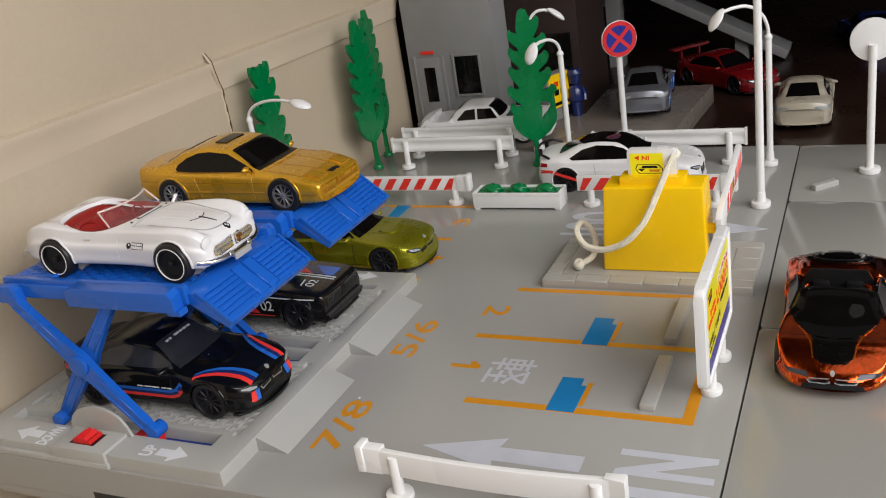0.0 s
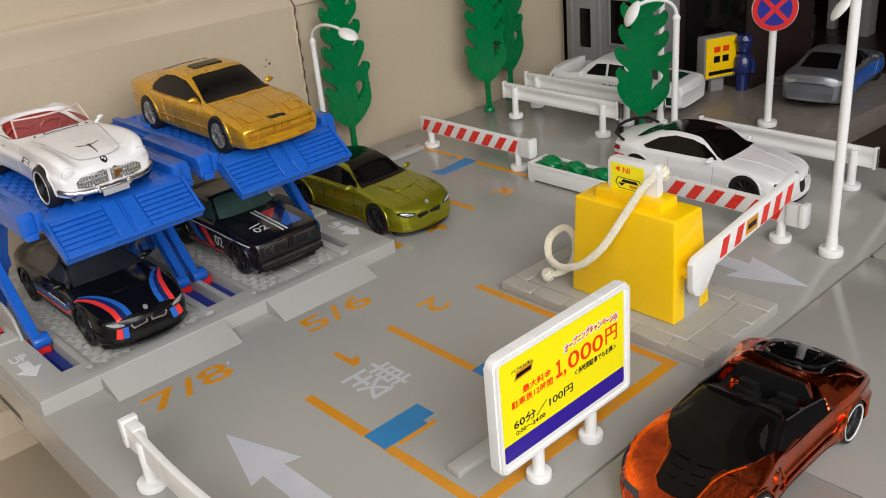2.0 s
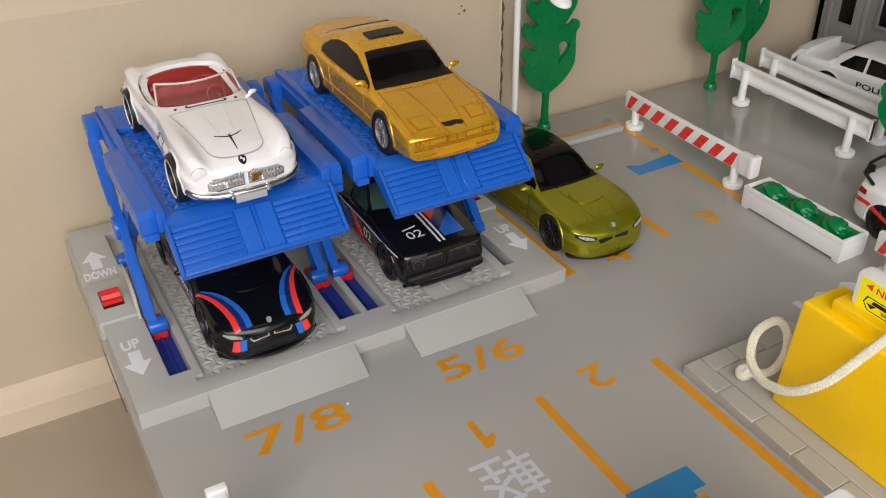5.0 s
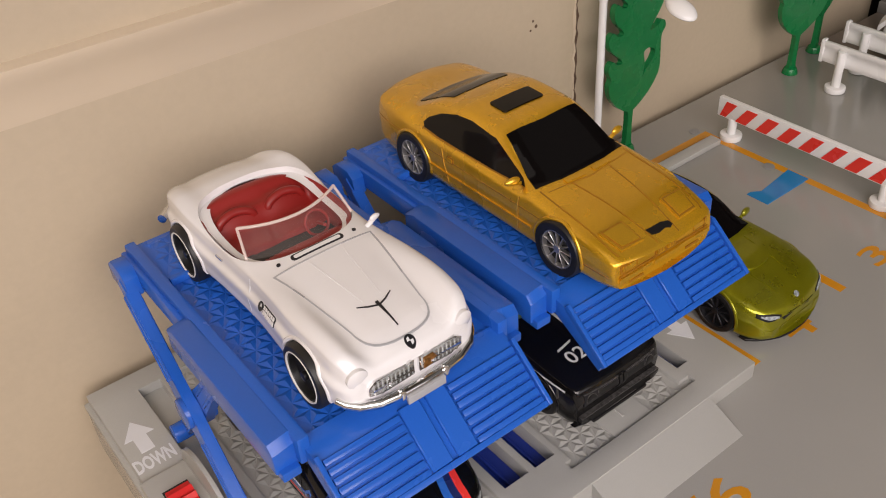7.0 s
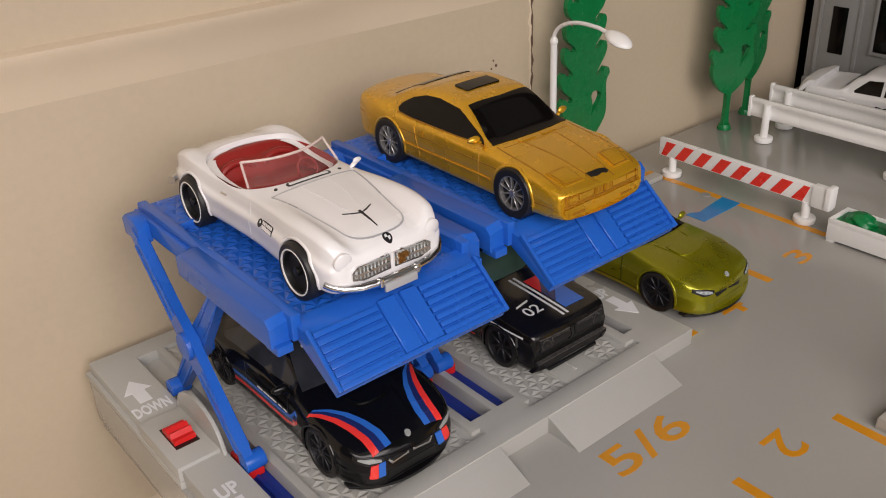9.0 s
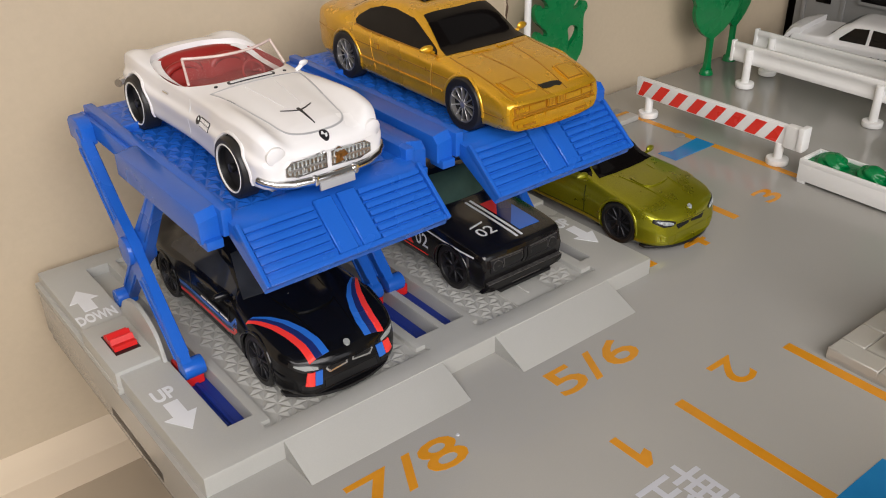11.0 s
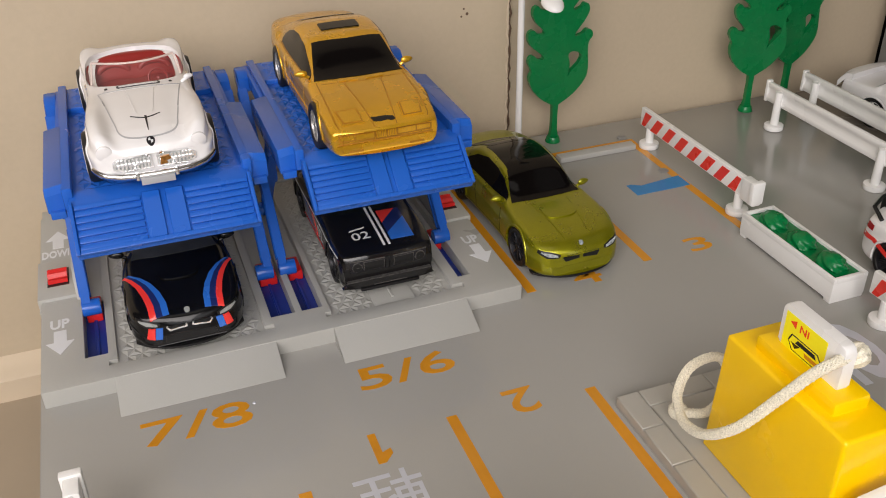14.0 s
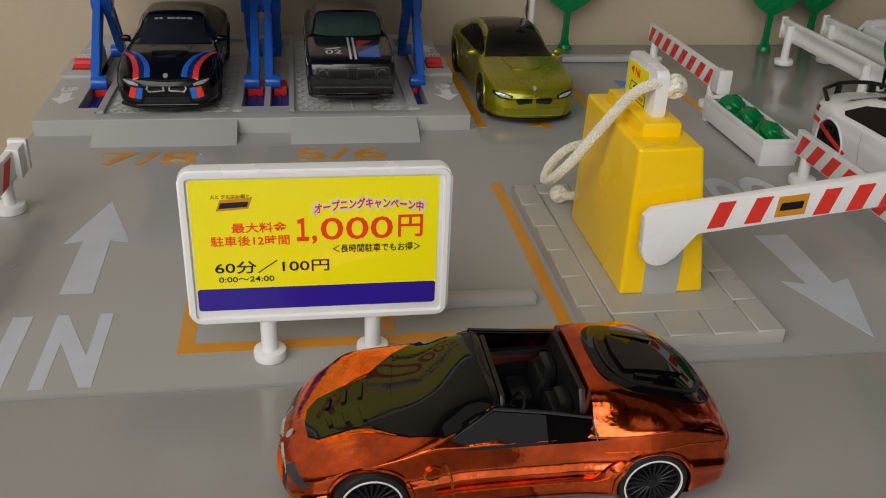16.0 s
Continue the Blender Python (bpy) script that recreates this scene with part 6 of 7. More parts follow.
for s in (1, -1):
    plate("lamp_seam", [(s * 0.29, 0.66), (s * 1.24, 0.68), (s * 1.25, 0.86), (s * 0.29, 0.87)], "front", M_SEAM_GOLD, lift=0.012, step=0.1)
    plate("grille_seam", [(s * 0.02, 0.66), (s * 0.27, 0.66), (s * 0.28, 0.9), (s * 0.02, 0.9)], "front", M_SEAM_GOLD, lift=0.02, step=0.1)
    plate("kidney_grille", [(s * 0.045, 0.69), (s * 0.25, 0.69), (s * 0.26, 0.885), (s * 0.045, 0.885)], "front", M_PAINT_GOLD, lift=0.06, step=0.1)
    plate("front_lamp", [(s * 0.33, 0.71), (s * 0.8, 0.71), (s * 0.8, 0.84), (s * 0.33, 0.84)], "front", M_PAINT_GOLD, lift=0.035, step=0.1)
    plate("front_lamp", [(s * 0.84, 0.72), (s * 1.2, 0.74), (s * 1.2, 0.83), (s * 0.84, 0.84)], "front", M_PAINT_GOLD, lift=0.035, step=0.1)
    for k in range(4):
        plate("grille_bar", [(s * (0.075 + k * 0.045), 0.71), (s * (0.09 + k * 0.045), 0.71), (s * (0.09 + k * 0.045), 0.87), (s * (0.075 + k * 0.045), 0.87)], "front", M_SEAM_GOLD, lift=0.066, step=0.2)
    plate("fog_lamp", [(s * 0.62, 0.375), (s * 1.0, 0.38), (s * 1.0, 0.43), (s * 0.62, 0.43)], "front", M_SEAM_GOLD, lift=0.02, step=0.15)
plate("bumper_seam", [(-1.27, 0.615), (1.27, 0.615), (1.27, 0.65), (-1.27, 0.65)], "front", M_SEAM_GOLD, lift=0.02, step=0.12)
plate("bonnet_edge", [(-1.25, 0.9), (1.25, 0.9), (1.25, 0.92), (-1.25, 0.92)], "front", M_SEAM_GOLD, lift=0.008, step=0.12)
plate("bumper_side_seam", [(3.9, 0.615), (3.9, 0.64), (3.1, 0.65), (3.1, 0.625)], "left", M_SEAM_GOLD, lift=0.008, both=True)
plate("bumper", [(-1.3, 0.5), (1.3, 0.5), (1.31, 0.6), (-1.31, 0.6)], "front", M_PAINT_GOLD, lift=0.05, step=0.12)
plate("number_recess", [(-0.36, 0.505), (0.36, 0.505), (0.36, 0.595), (-0.36, 0.595)], "front", M_PAINT_GOLD, lift=0.07, step=0.15)
# edge highlights beside both door seams, drawn as pale strips
plate("door_edge", [(1.2, 0.5), (1.225, 0.5), (1.265, 1.42), (1.24, 1.42)], "left", M_GLINT_GOLD, both=True, lift=0.012)
plate("arch_edge", [(-1.10, 0.6), (-1.085, 0.55), (-1.285, 1.46), (-1.3, 1.46)], "left", M_GLINT_GOLD, both=True, lift=0.012)
mirrors(o, 1.1, 1.4, 1.5, M_PAINT_GOLD, 0.85)

# white open roadster on the first lift
o, plate, _ = car("white_roadster", ROADSTER, 3.9, 4.42, DECK_TOP - 0.03, -90, M_PAINT_WHITE, "white open roadster with red interior on the raised lift", (M_BLACK, M_WHITEWALL))
for s in (1, -1):
    part("headlamp", lathe(bmesh.new(), [(-0.5, 0.1), (-0.3, 0.18), (-0.06, 0.2), (0.01, 0.2), (0.03, 0.17), (0.05, 0.0)], "x", 28), M_PAINT_WHITE, o, m=at(3.64, s * 1.1, 1.11, 0, 6, 5 * s))
    plate("grille_rim", [(s * 0.05, 0.63), (s * 0.72, 0.61), (s * 0.98, 0.69), (s * 0.98, 0.87), (s * 0.84, 0.97), (s * 0.14, 1.03), (s * 0.05, 0.95)], "front", M_CHROME, lift=0.05, step=0.08)
    plate("grille", [(s * 0.1, 0.67), (s * 0.7, 0.65), (s * 0.93, 0.72), (s * 0.92, 0.86), (s * 0.8, 0.93), (s * 0.16, 0.98), (s * 0.1, 0.92)], "front", M_LENS_PALE, lift=0.055, step=0.08)
    for k in range(9):
        yy = 0.12 + k * 0.088
        plate("grille_bar", [(s * yy, 0.67), (s * (yy + 0.05), 0.67), (s * (yy + 0.05), 0.93), (s * yy, 0.93)], "front", M_CHROME, lift=0.08, step=0.2)
    plate("bar_lamp", [(s * 0.1, 0.78), (s * 0.92, 0.78), (s * 0.92, 0.84), (s * 0.1, 0.84)], "front", M_CHROME, lift=0.105, step=0.1)
# gold reflection in the chrome, laid on as a coloured plate
plate("grille_wear", [(0.12, 0.68), (0.3, 0.71), (0.26, 0.79), (0.4, 0.83), (0.34, 0.91), (0.14, 0.89)], "front", M_GLINT_BRASS, lift=0.112, step=0.1)
plate("side_vent", rounded(1.04, 1.54, 1.04, 1.23, 0.04), "left", M_RIM_DARK, both=True, step=0.1)
for k in range(6):
    for z0 in (1.06, 1.145):
        plate("vent_slot", [(1.065 + k * 0.077, z0), (1.122 + k * 0.077, z0), (1.122 + k * 0.077, z0 + 0.065), (1.065 + k * 0.077, z0 + 0.065)], "left", M_PAINT_WHITE, both=True, step=0.2, lift=0.022)
plate("side_badge", superellipse(0.94, 1.13, 0.085, 0.085, 14, 2), "left", M_RIM_DARK, both=True, step=0.2, lift=0.02)
plate("badge_quarter", [(0.94, 1.13), (0.99, 1.13), (0.975, 1.17), (0.94, 1.185)], "left", M_PANELWHITE, both=True, step=0.2, lift=0.026)
plate("door_seam", [(0.38, 0.55), (0.41, 0.55), (0.46, 1.42), (0.43, 1.42)], "left", M_PANELWHITE, both=True, lift=0.004)
plate("door_handle", [(-0.85, 1.24), (-0.6, 1.24), (-0.6, 1.28), (-0.85, 1.28)], "left", M_CHROME, both=True, lift=0.03)
def bonnet_curve(half, front, back):
    """Points of a U open towards the windscreen, its sides straight and closing in."""
    knee = back + (front - back) * 0.78
    side = [(back + (knee - back) * k / 6, half * (1 - 0.3 * k / 6)) for k in range(7)]
    y0 = side[-1][1]
    return side + [(knee + (front - knee) * math.sin(radians(a)) ** 0.9, y0 * math.cos(radians(a)) ** 0.6) for a in range(10, 90, 10)] + [(front, 0.0)]


outer, inner = bonnet_curve(1.06, 3.52, 0.95), bonnet_curve(1.025, 3.485, 0.95)
for s in (1, -1):
    plate("bonnet_line", [(px, s * py) for px, py in outer] + [(px, s * py) for px, py in inner[::-1]], "top", M_PINLINE, lift=0.01, step=0.4)
    plate("bonnet_crease", [(1.1, s * 0.34), (1.1, s * 0.36), (2.5, s * 0.2), (2.5, s * 0.18)], "top", M_PAINT_WHITE, lift=0.014, step=0.3)
plate("bonnet_line", [(0.94, -1.06), (0.975, -1.06), (0.975, 1.06), (0.94, 1.06)], "top", M_PINLINE, lift=0.01, step=0.3)
plate("bonnet_mark", [(2.66, -0.03), (3.28, -0.008), (3.28, 0.008), (2.66, 0.03)], "top", M_RIM_DARK, lift=0.02)
for s in (1, -1):
    plate("bonnet_mark", [(2.76, s * 0.02), (2.7, s * 0.18), (2.58, s * 0.36), (2.565, s * 0.35), (2.67, s * 0.17), (2.73, s * 0.02)], "top", M_RIM_DARK, lift=0.012, step=0.2)
plate("badge", superellipse(3.6, 0, 0.1, 0.1, 18, 2), "top", M_RIM_DARK, lift=0.02, step=0.2)
for s in (1, -1):
    plate("badge_quarter", [(3.6, 0), (3.6 + s * 0.06, 0), (3.6 + s * 0.045, s * 0.045), (3.6, s * 0.06)], "top", M_PANELWHITE, lift=0.03, step=0.2)
plate("cowl_grille", rounded(0.68, 0.84, -0.56, 0.56, 0.07), "top", M_RIM_DARK, lift=0.015)
plate("cowl_panel", rounded(0.715, 0.805, -0.5, 0.5, 0.04), "top", M_PAINT_WHITE, lift=0.022)
for yy in (-0.82, 0.82):
    plate("washer", superellipse(0.74, yy, 0.04, 0.04, 12, 2), "top", M_RIM_DARK, lift=0.02)
part("bumper", tube(bmesh.new(), [(3.4, 1.42, 0.66), (3.54, 1.34, 0.62), (3.7, 1.17, 0.57), (3.82, 0.85, 0.53), (3.88, 0.4, 0.52), (3.89, 0, 0.52), (3.88, -0.4, 0.52), (3.82, -0.85, 0.53), (3.7, -1.17, 0.57),
                              (3.54, -1.34, 0.62), (3.4, -1.42, 0.66)], 0.085, 10), M_CHROME, o)
for s in (0.46, -0.46):
    part("overrider", boxed(3.85, 4.0, s - 0.05, s + 0.05, 0.44, 0.64, 0.04), M_CHROME, o)
part("rear_bumper", tube(bmesh.new(), [(-3.6, 1.4, 0.7), (-4.1, 0.9, 0.66), (-4.24, 0, 0.66), (-4.1, -0.9, 0.66), (-3.6, -1.4, 0.7)], 0.1, 10), M_CHROME, o)
part("number_plate", boxed(3.95, 4.01, -0.4, 0.4, 0.32, 0.49, 0.01), M_LENS_DULL, o)
ws = bmesh.new()
steps = [-1 + k / 6 for k in range(13)]
low = [(0.5 - 0.36 * t * t, t * 1.16, 1.6) for t in steps]
high = [(0.1 - 0.36 * t * t, t * 1.06, 2.06) for t in steps]
a = [ws.verts.new(p) for p in low]
b = [ws.verts.new(p) for p in high]
for k in range(12):
    ws.faces.new((a[k], a[k + 1], b[k + 1], b[k]))
bmesh.ops.solidify(ws, geom=ws.faces[:], thickness=0.05)
part("windscreen", ws, M_CLEAR, o)
part("windscreen_frame", tube(bmesh.new(), [low[0]] + high + [low[-1]], 0.03, 8), M_CLEARFRAME, o)
part("screen_top_rail", tube(bmesh.new(), high, 0.032, 8), M_CLEARFRAME, o)
mirrors(o, 0.75, 1.22, 1.62, M_PAINT_WHITE, 0.6, (1,))

# small black saloon in the second bay
o, plate, skin = car("black_saloon", BOXY, 9.75, 4.72, DECK_LOW, -90, M_PAINT_BLACK2, "small black saloon with racing number under the lift", (M_RIM_DARK,))
coupe_glass(plate, -1.25, 0.3, 1.0, -2.1, 0.98, 1.16, M_GREENGLASS)
plate("side_window", [(0.76, 1.64), (0.42, 2.2), (-0.34, 2.24), (-0.34, 1.64)], "left", M_GREENGLASS, both=True)
plate("side_window", [(-0.46, 1.64), (-0.46, 2.24), (-1.02, 2.2), (-1.52, 1.72), (-1.5, 1.64)], "left", M_GREENGLASS, both=True)
plate("grille", [(-1.15, 0.92), (1.15, 0.92), (1.15, 1.28), (-1.15, 1.28)], "front", M_RIM_DARK, lift=0.02)
for s in (1, -1):
    plate("headlamp_rim", superellipse(s * 0.95, 1.1, 0.155, 0.155, 18, 2), "front", M_WORN, lift=0.03, step=0.1)
    plate("headlamp", superellipse(s * 0.95, 1.1, 0.13, 0.13, 18, 2), "front", M_BLACK, lift=0.05, step=0.1)
    plate("grille_edge", [(s * 0.14, 0.95), (s * 0.76, 0.95), (s * 0.76, 1.25), (s * 0.14, 1.25)], "front", M_WORN, lift=0.028, step=0.2)
    plate("grille_bar", [(s * 0.16, 0.96), (s * 0.74, 0.96), (s * 0.74, 1.24), (s * 0.16, 1.24)], "front", M_BLACK, lift=0.035, step=0.2)
    plate("kidney_grille", [(s * 0.02, 0.92), (s * 0.12, 0.92), (s * 0.12, 1.3), (s * 0.02, 1.3)], "front", M_BLACK, lift=0.06, step=0.2)
plate("bumper", [(-1.3, 0.44), (1.3, 0.44), (1.3, 0.66), (-1.3, 0.66)], "front", M_PAINT_BLACK2, lift=0.12)
plate("bumper_edge", [(-1.28, 0.655), (1.28, 0.655), (1.28, 0.675), (-1.28, 0.675)], "front", M_WORN, lift=0.125)
plate("grille_edge", [(-1.16, 1.28), (1.16, 1.28), (1.16, 1.3), (-1.16, 1.3)], "front", M_WORN, lift=0.03)
plate("number_edge", [(-0.5, 0.45), (0.5, 0.45), (0.5, 0.47), (-0.5, 0.47)], "front", M_WORN, lift=0.13)
for s in (1, -1):
    plate("arch_wear", [(2.95, 0.9), (3.02, 1.0), (3.0, 1.26), (2.95, 1.26)], "left" if s > 0 else "right", M_WORN, lift=0.014)
for yy in (-0.06, 0.1):
    plate("bonnet_line", [(1.2, yy), (3.3, yy), (3.3, yy + 0.07), (1.2, yy + 0.07)], "top", M_PANELWHITE, step=0.3)
for q, mat in (([(1.5, 0.24), (2.2, 0.24), (1.5, 0.82)], M_DECAL_RED), ([(2.2, 0.24), (2.75, 0.24), (2.0, 0.95), (1.5, 0.95), (1.5, 0.82)], M_DECAL_NAVY), ([(2.75, 0.24), (3.1, 0.24), (3.1, 0.95), (2.0, 0.95)], M_DECAL_BLUE)):
    plate("bonnet_stripe", q, "top", mat)
decal_text(o, skin, "02", "top", 2.66, -0.56, 0.54, 0.38, 90, M_PANELWHITE)
plate("number_tag", [(2.3, -0.8), (2.36, -0.84), (2.28, -0.36), (2.22, -0.32)], "top", M_PANELWHITE)
plate("side_line", [(3.2, 1.3), (3.2, 1.34), (-3.0, 1.42), (-3.0, 1.38)], "left", M_PANELWHITE, both=True)
plate("side_line", [(1.3, 0.56), (1.3, 0.59), (-1.2, 0.59), (-1.2, 0.56)], "left", M_DECAL_RED, both=True)
for k, mat in enumerate((M_DECAL_BLUE, M_DECAL_NAVY, M_DECAL_RED)):
    x0 = -1.05 + k * 0.42
    plate("door_stripe", [(x0, 1.3), (x0 + 0.36, 1.3), (x0 + 0.86, 0.66), (x0 + 0.5, 0.66)], "left", mat, both=True, lift=0.01)
decal_text(o, skin, "02", "right", 1.05, 0.98, 0.55, 0.42, 0, M_PANELWHITE)
part("exhaust_lip", boxed(3.3, 3.66, -0.9, 0.9, 0.3, 0.4, 0.03), M_BLACK, o)

# burnt orange open car on the road plate
o, plate, _ = car("orange_roadster", scaled(OPEN_CAR, 0.965, 1.0, 1.0), 11.15, -15.9, -0.04, 180, M_PAINT_ORANGE, "burnt orange chrome open sports car on the road plate", (M_RIM_DARK, M_WHITEWALL))
plate("windscreen", [(0.32, -0.98), (0.38, 0), (0.32, 0.98), (0.6, 1.1), (1.2, 1.3), (1.7, 1.12), (1.95, 0.6), (2.0, 0), (1.95, -0.6), (1.7, -1.12), (1.2, -1.3), (0.6, -1.1)], "top", M_BLACK_GLOSS, lift=0.02)
plate("bonnet_panel", [(1.7, -1.1), (1.85, 0), (1.7, 1.1), (1.95, 0.92), (2.2, 0.66), (2.5, 0.57), (3.0, 0.52), (3.18, 0.34), (3.22, 0), (3.18, -0.34), (3.0, -0.52), (2.5, -0.57), (2.2, -0.66), (1.95, -0.92)], "top", M_BLACK_GLOSS, lift=0.026)
for s in (1, -1):
    # a dark side pane, pointed at both ends, from the screen's foot to the rear wing
    bm = bmesh.new()
    low = [(1.34, 1.4, 1.33), (0.5, 1.42, 1.34), (-0.4, 1.43, 1.36), (-1.15, 1.47, 1.4), (-1.8, 1.53, 1.48)]
    high = [(1.32, 1.38, 1.37), (0.42, 1.12, 1.84), (-0.4, 1.16, 1.75), (-1.12, 1.24, 1.66), (-1.78, 1.5, 1.53)]
    outer = [[bm.verts.new((px, s * (py + 0.02), pz)) for px, py, pz in row] for row in (low, high)]
    inner = [[bm.verts.new((px, s * (py - 0.09), pz)) for px, py, pz in row] for row in (low, high)]
    for k in range(4):
        for rows in (outer, inner, (outer[0], inner[0]), (outer[1], inner[1])):
            bm.faces.new((rows[0][k], rows[0][k + 1], rows[1][k + 1], rows[1][k]))
    for k in (0, 4):
        bm.faces.new((outer[0][k], outer[1][k], inner[1][k], inner[0][k]))
    bmesh.ops.recalc_face_normals(bm, faces=bm.faces[:])
    bmesh.ops.bevel(bm, geom=bm.edges[:], offset=0.018, segments=2, affect="EDGES")
    pane = part("side_glass", bm, M_BLACK_GLOSS, o)
    part("pane_rail", tube(bmesh.new(), [(px, s * (py + 0.01), pz + 0.012) for px, py, pz in high[1:4]], 0.022, 6), M_LENS_DARK, pane)
    part("pane_divider", tube(bmesh.new(), [(-1.15, s * 1.5, 1.41), (-1.12, s * 1.27, 1.65)], 0.018, 6), M_LENS_DARK, pane)
    part("headrest", boxed(-0.98, -0.74, s * 0.5 - 0.26, s * 0.5 + 0.26, 1.1, 1.6, 0.1), M_BLACK, o)
    part("door_card", boxed(-1.08, 0.3, min(s * 0.98, s * 1.12), max(s * 0.98, s * 1.12), 0.9, 1.46, 0.04), M_BLACK, o)
part("bulkhead", prismed([(-1.25, 0.8), (1.25, 0.8), (1.2, 1.3), (0.84, 1.93), (-0.84, 1.93), (-1.2, 1.3)], -1.1, -0.98, "yz", 0.05), M_BLACK, o)
part("screen_back", prismed([(-1.25, 1.0), (1.25, 1.0), (1.2, 1.3), (0.86, 1.9), (-0.86, 1.9), (-1.2, 1.3)], 0.18, 0.27, "yz", 0.03), M_BLACK, o)
for bx, bw in ((2.3, 0.5), (2.56, 0.42), (2.82, 0.36)):
    for s in (1, -1):
        plate("bonnet_step", [(bx, s * 0.12), (bx + 0.06, s * 0.12), (bx + 0.02, s * bw), (bx - 0.04, s * bw)], "top", M_BLACK_GLOSS, lift=0.06, step=0.2)
plate("header_rail", [(0.2, -1.02), (0.26, 0), (0.2, 1.02), (0.4, 1.04), (0.46, 0), (0.4, -1.04)], "top", M_BLACK, lift=0.035)
for s in (1, -1):
    plate("edge_line", [(1.85, s * 0.98), (2.15, s * 0.76), (2.55, s * 0.6), (3.05, s * 0.53), (3.05, s * 0.56), (2.56, s * 0.635), (2.17, s * 0.795), (1.87, s * 1.015)], "top", M_EDGE_ORANGE, lift=0.014, step=0.15)
plate("edge_line", [(1.25, 0.655), (-1.25, 0.715), (-1.7, 1.02), (-1.67, 1.05), (-1.22, 0.745), (1.25, 0.68)], "left", M_EDGE_ORANGE, both=True, lift=0.06, step=0.3)
plate("edge_line", [(-1.3, 1.16), (-1.9, 1.22), (-2.6, 1.3), (-3.2, 1.2), (-3.2, 1.22), (-2.6, 1.325), (-1.9, 1.245), (-1.3, 1.185)], "left", M_EDGE_ORANGE, both=True, lift=0.012, step=0.3)
plate("engine_cover", superellipse(-2.36, 0, 1.0, 1.0, 36, 3.2), "top", M_BLACK_GLOSS, lift=0.02)
plate("engine_rim", superellipse(-2.38, 0, 0.84, 0.82, 36, 2.8), "top", M_BLACK, lift=0.045)
plate("engine_hollow", superellipse(-2.38, 0, 0.78, 0.76, 36, 2.8), "top", M_BLACK_GLOSS, lift=0.05)
plate("engine_lid", [(-1.8, -0.5), (-1.74, 0), (-1.8, 0.5), (-2.85, 0.34), (-2.92, 0), (-2.85, -0.34)], "top", M_BLACK_GLOSS, lift=0.1)
plate("engine_vent", rounded(-2.65, -1.95, 0.56, 0.64, 0.03), "top", M_BLACK_GLOSS, lift=0.09, both=True)
plate("door_crease", [(1.3, 0.66), (-1.2, 0.72), (-1.6, 1.0), (-1.55, 1.06), (-1.1, 0.8), (1.3, 0.72)], "left", M_PAINT_ORANGE, both=True, lift=0.05)
plate("door_seam", [(0.98, 0.4), (1.02, 0.4), (1.1, 0.92), (1.2, 1.15), (1.16, 1.15), (1.06, 0.92)], "left", M_EDGE_ORANGE, both=True, lift=0.02)
plate("side_badge", superellipse(1.36, 1.0, 0.15, 0.13, 16, 2), "left", M_EDGE_ORANGE, both=True, lift=0.03, step=0.1)
plate("badge_disc", superellipse(1.36, 1.0, 0.12, 0.1, 16, 2), "left", M_PAINT_ORANGE, both=True, lift=0.045, step=0.1)
plate("sill", [(1.5, 0.3), (1.5, 0.42), (-1.4, 0.44), (-1.4, 0.3)], "left", M_BLACK, both=True)
for s in (1, -1):
    plate("headlamp", [(s * 0.62, 0.62), (s * 1.2, 0.66), (s * 1.3, 0.76), (s * 0.7, 0.74)], "front", M_LENS_DARK, lift=0.02, step=0.1)
    plate("kidney_rim", [(s * 0.05, 0.47), (s * 0.2, 0.44), (s * 0.62, 0.46), (s * 0.7, 0.55), (s * 0.6, 0.61), (s * 0.08, 0.63)], "front", M_LENS_BRIGHT, lift=0.03, step=0.1)
    plate("kidney_grille", [(s * 0.1, 0.49), (s * 0.22, 0.475), (s * 0.58, 0.49), (s * 0.63, 0.55), (s * 0.56, 0.585), (s * 0.12, 0.6)], "front", M_BLACK, lift=0.045, step=0.1)
    plate("nose_fin", [(s * 1.0, 0.34), (s * 1.2, 0.4), (s * 1.24, 0.6), (s * 1.12, 0.52)], "front", M_EDGE_ORANGE, lift=0.02, step=0.1)
    plate("tail_lamp", [(s * 0.7, 0.95), (s * 1.4, 1.0), (s * 1.35, 1.12), (s * 0.75, 1.06)], "rear", M_LAMPLENS_RED, lift=0.02, step=0.1)
plate("lower_intake", [(-0.9, 0.3), (0.9, 0.3), (0.8, 0.44), (-0.8, 0.44)], "front", M_BLACK, step=0.15)
plate("badge", superellipse(3.46, 0, 0.06, 0.06, 16, 2), "top", M_LENS_PALE, lift=0.03, step=0.1)

# far cars
o, plate, skin = car("police_saloon", scaled(BOXY, 1.08, 1.02, 1.0), 33.6, 4.25, -0.03, -82, M_PAINT_WHITE, "white toy police saloon behind the guard rails", (M_WHITE,))
coupe_glass(plate, -1.35, 0.32, 1.08, -2.25, 0.98, 1.16)
plate("side_window", [(0.82, 1.64), (0.45, 2.2), (-0.36, 2.24), (-0.36, 1.64)], "left", M_GLASS_BLACK, both=True)
plate("side_window", [(-0.5, 1.64), (-0.5, 2.24), (-1.1, 2.2), (-1.62, 1.72), (-1.6, 1.64)], "left", M_GLASS_BLACK, both=True)
plate("dark_flank", [(3.4, 0.5), (3.4, 0.9), (-3.4, 1.0), (-3.4, 0.5)], "left", M_POLICE_GREEN, both=True)
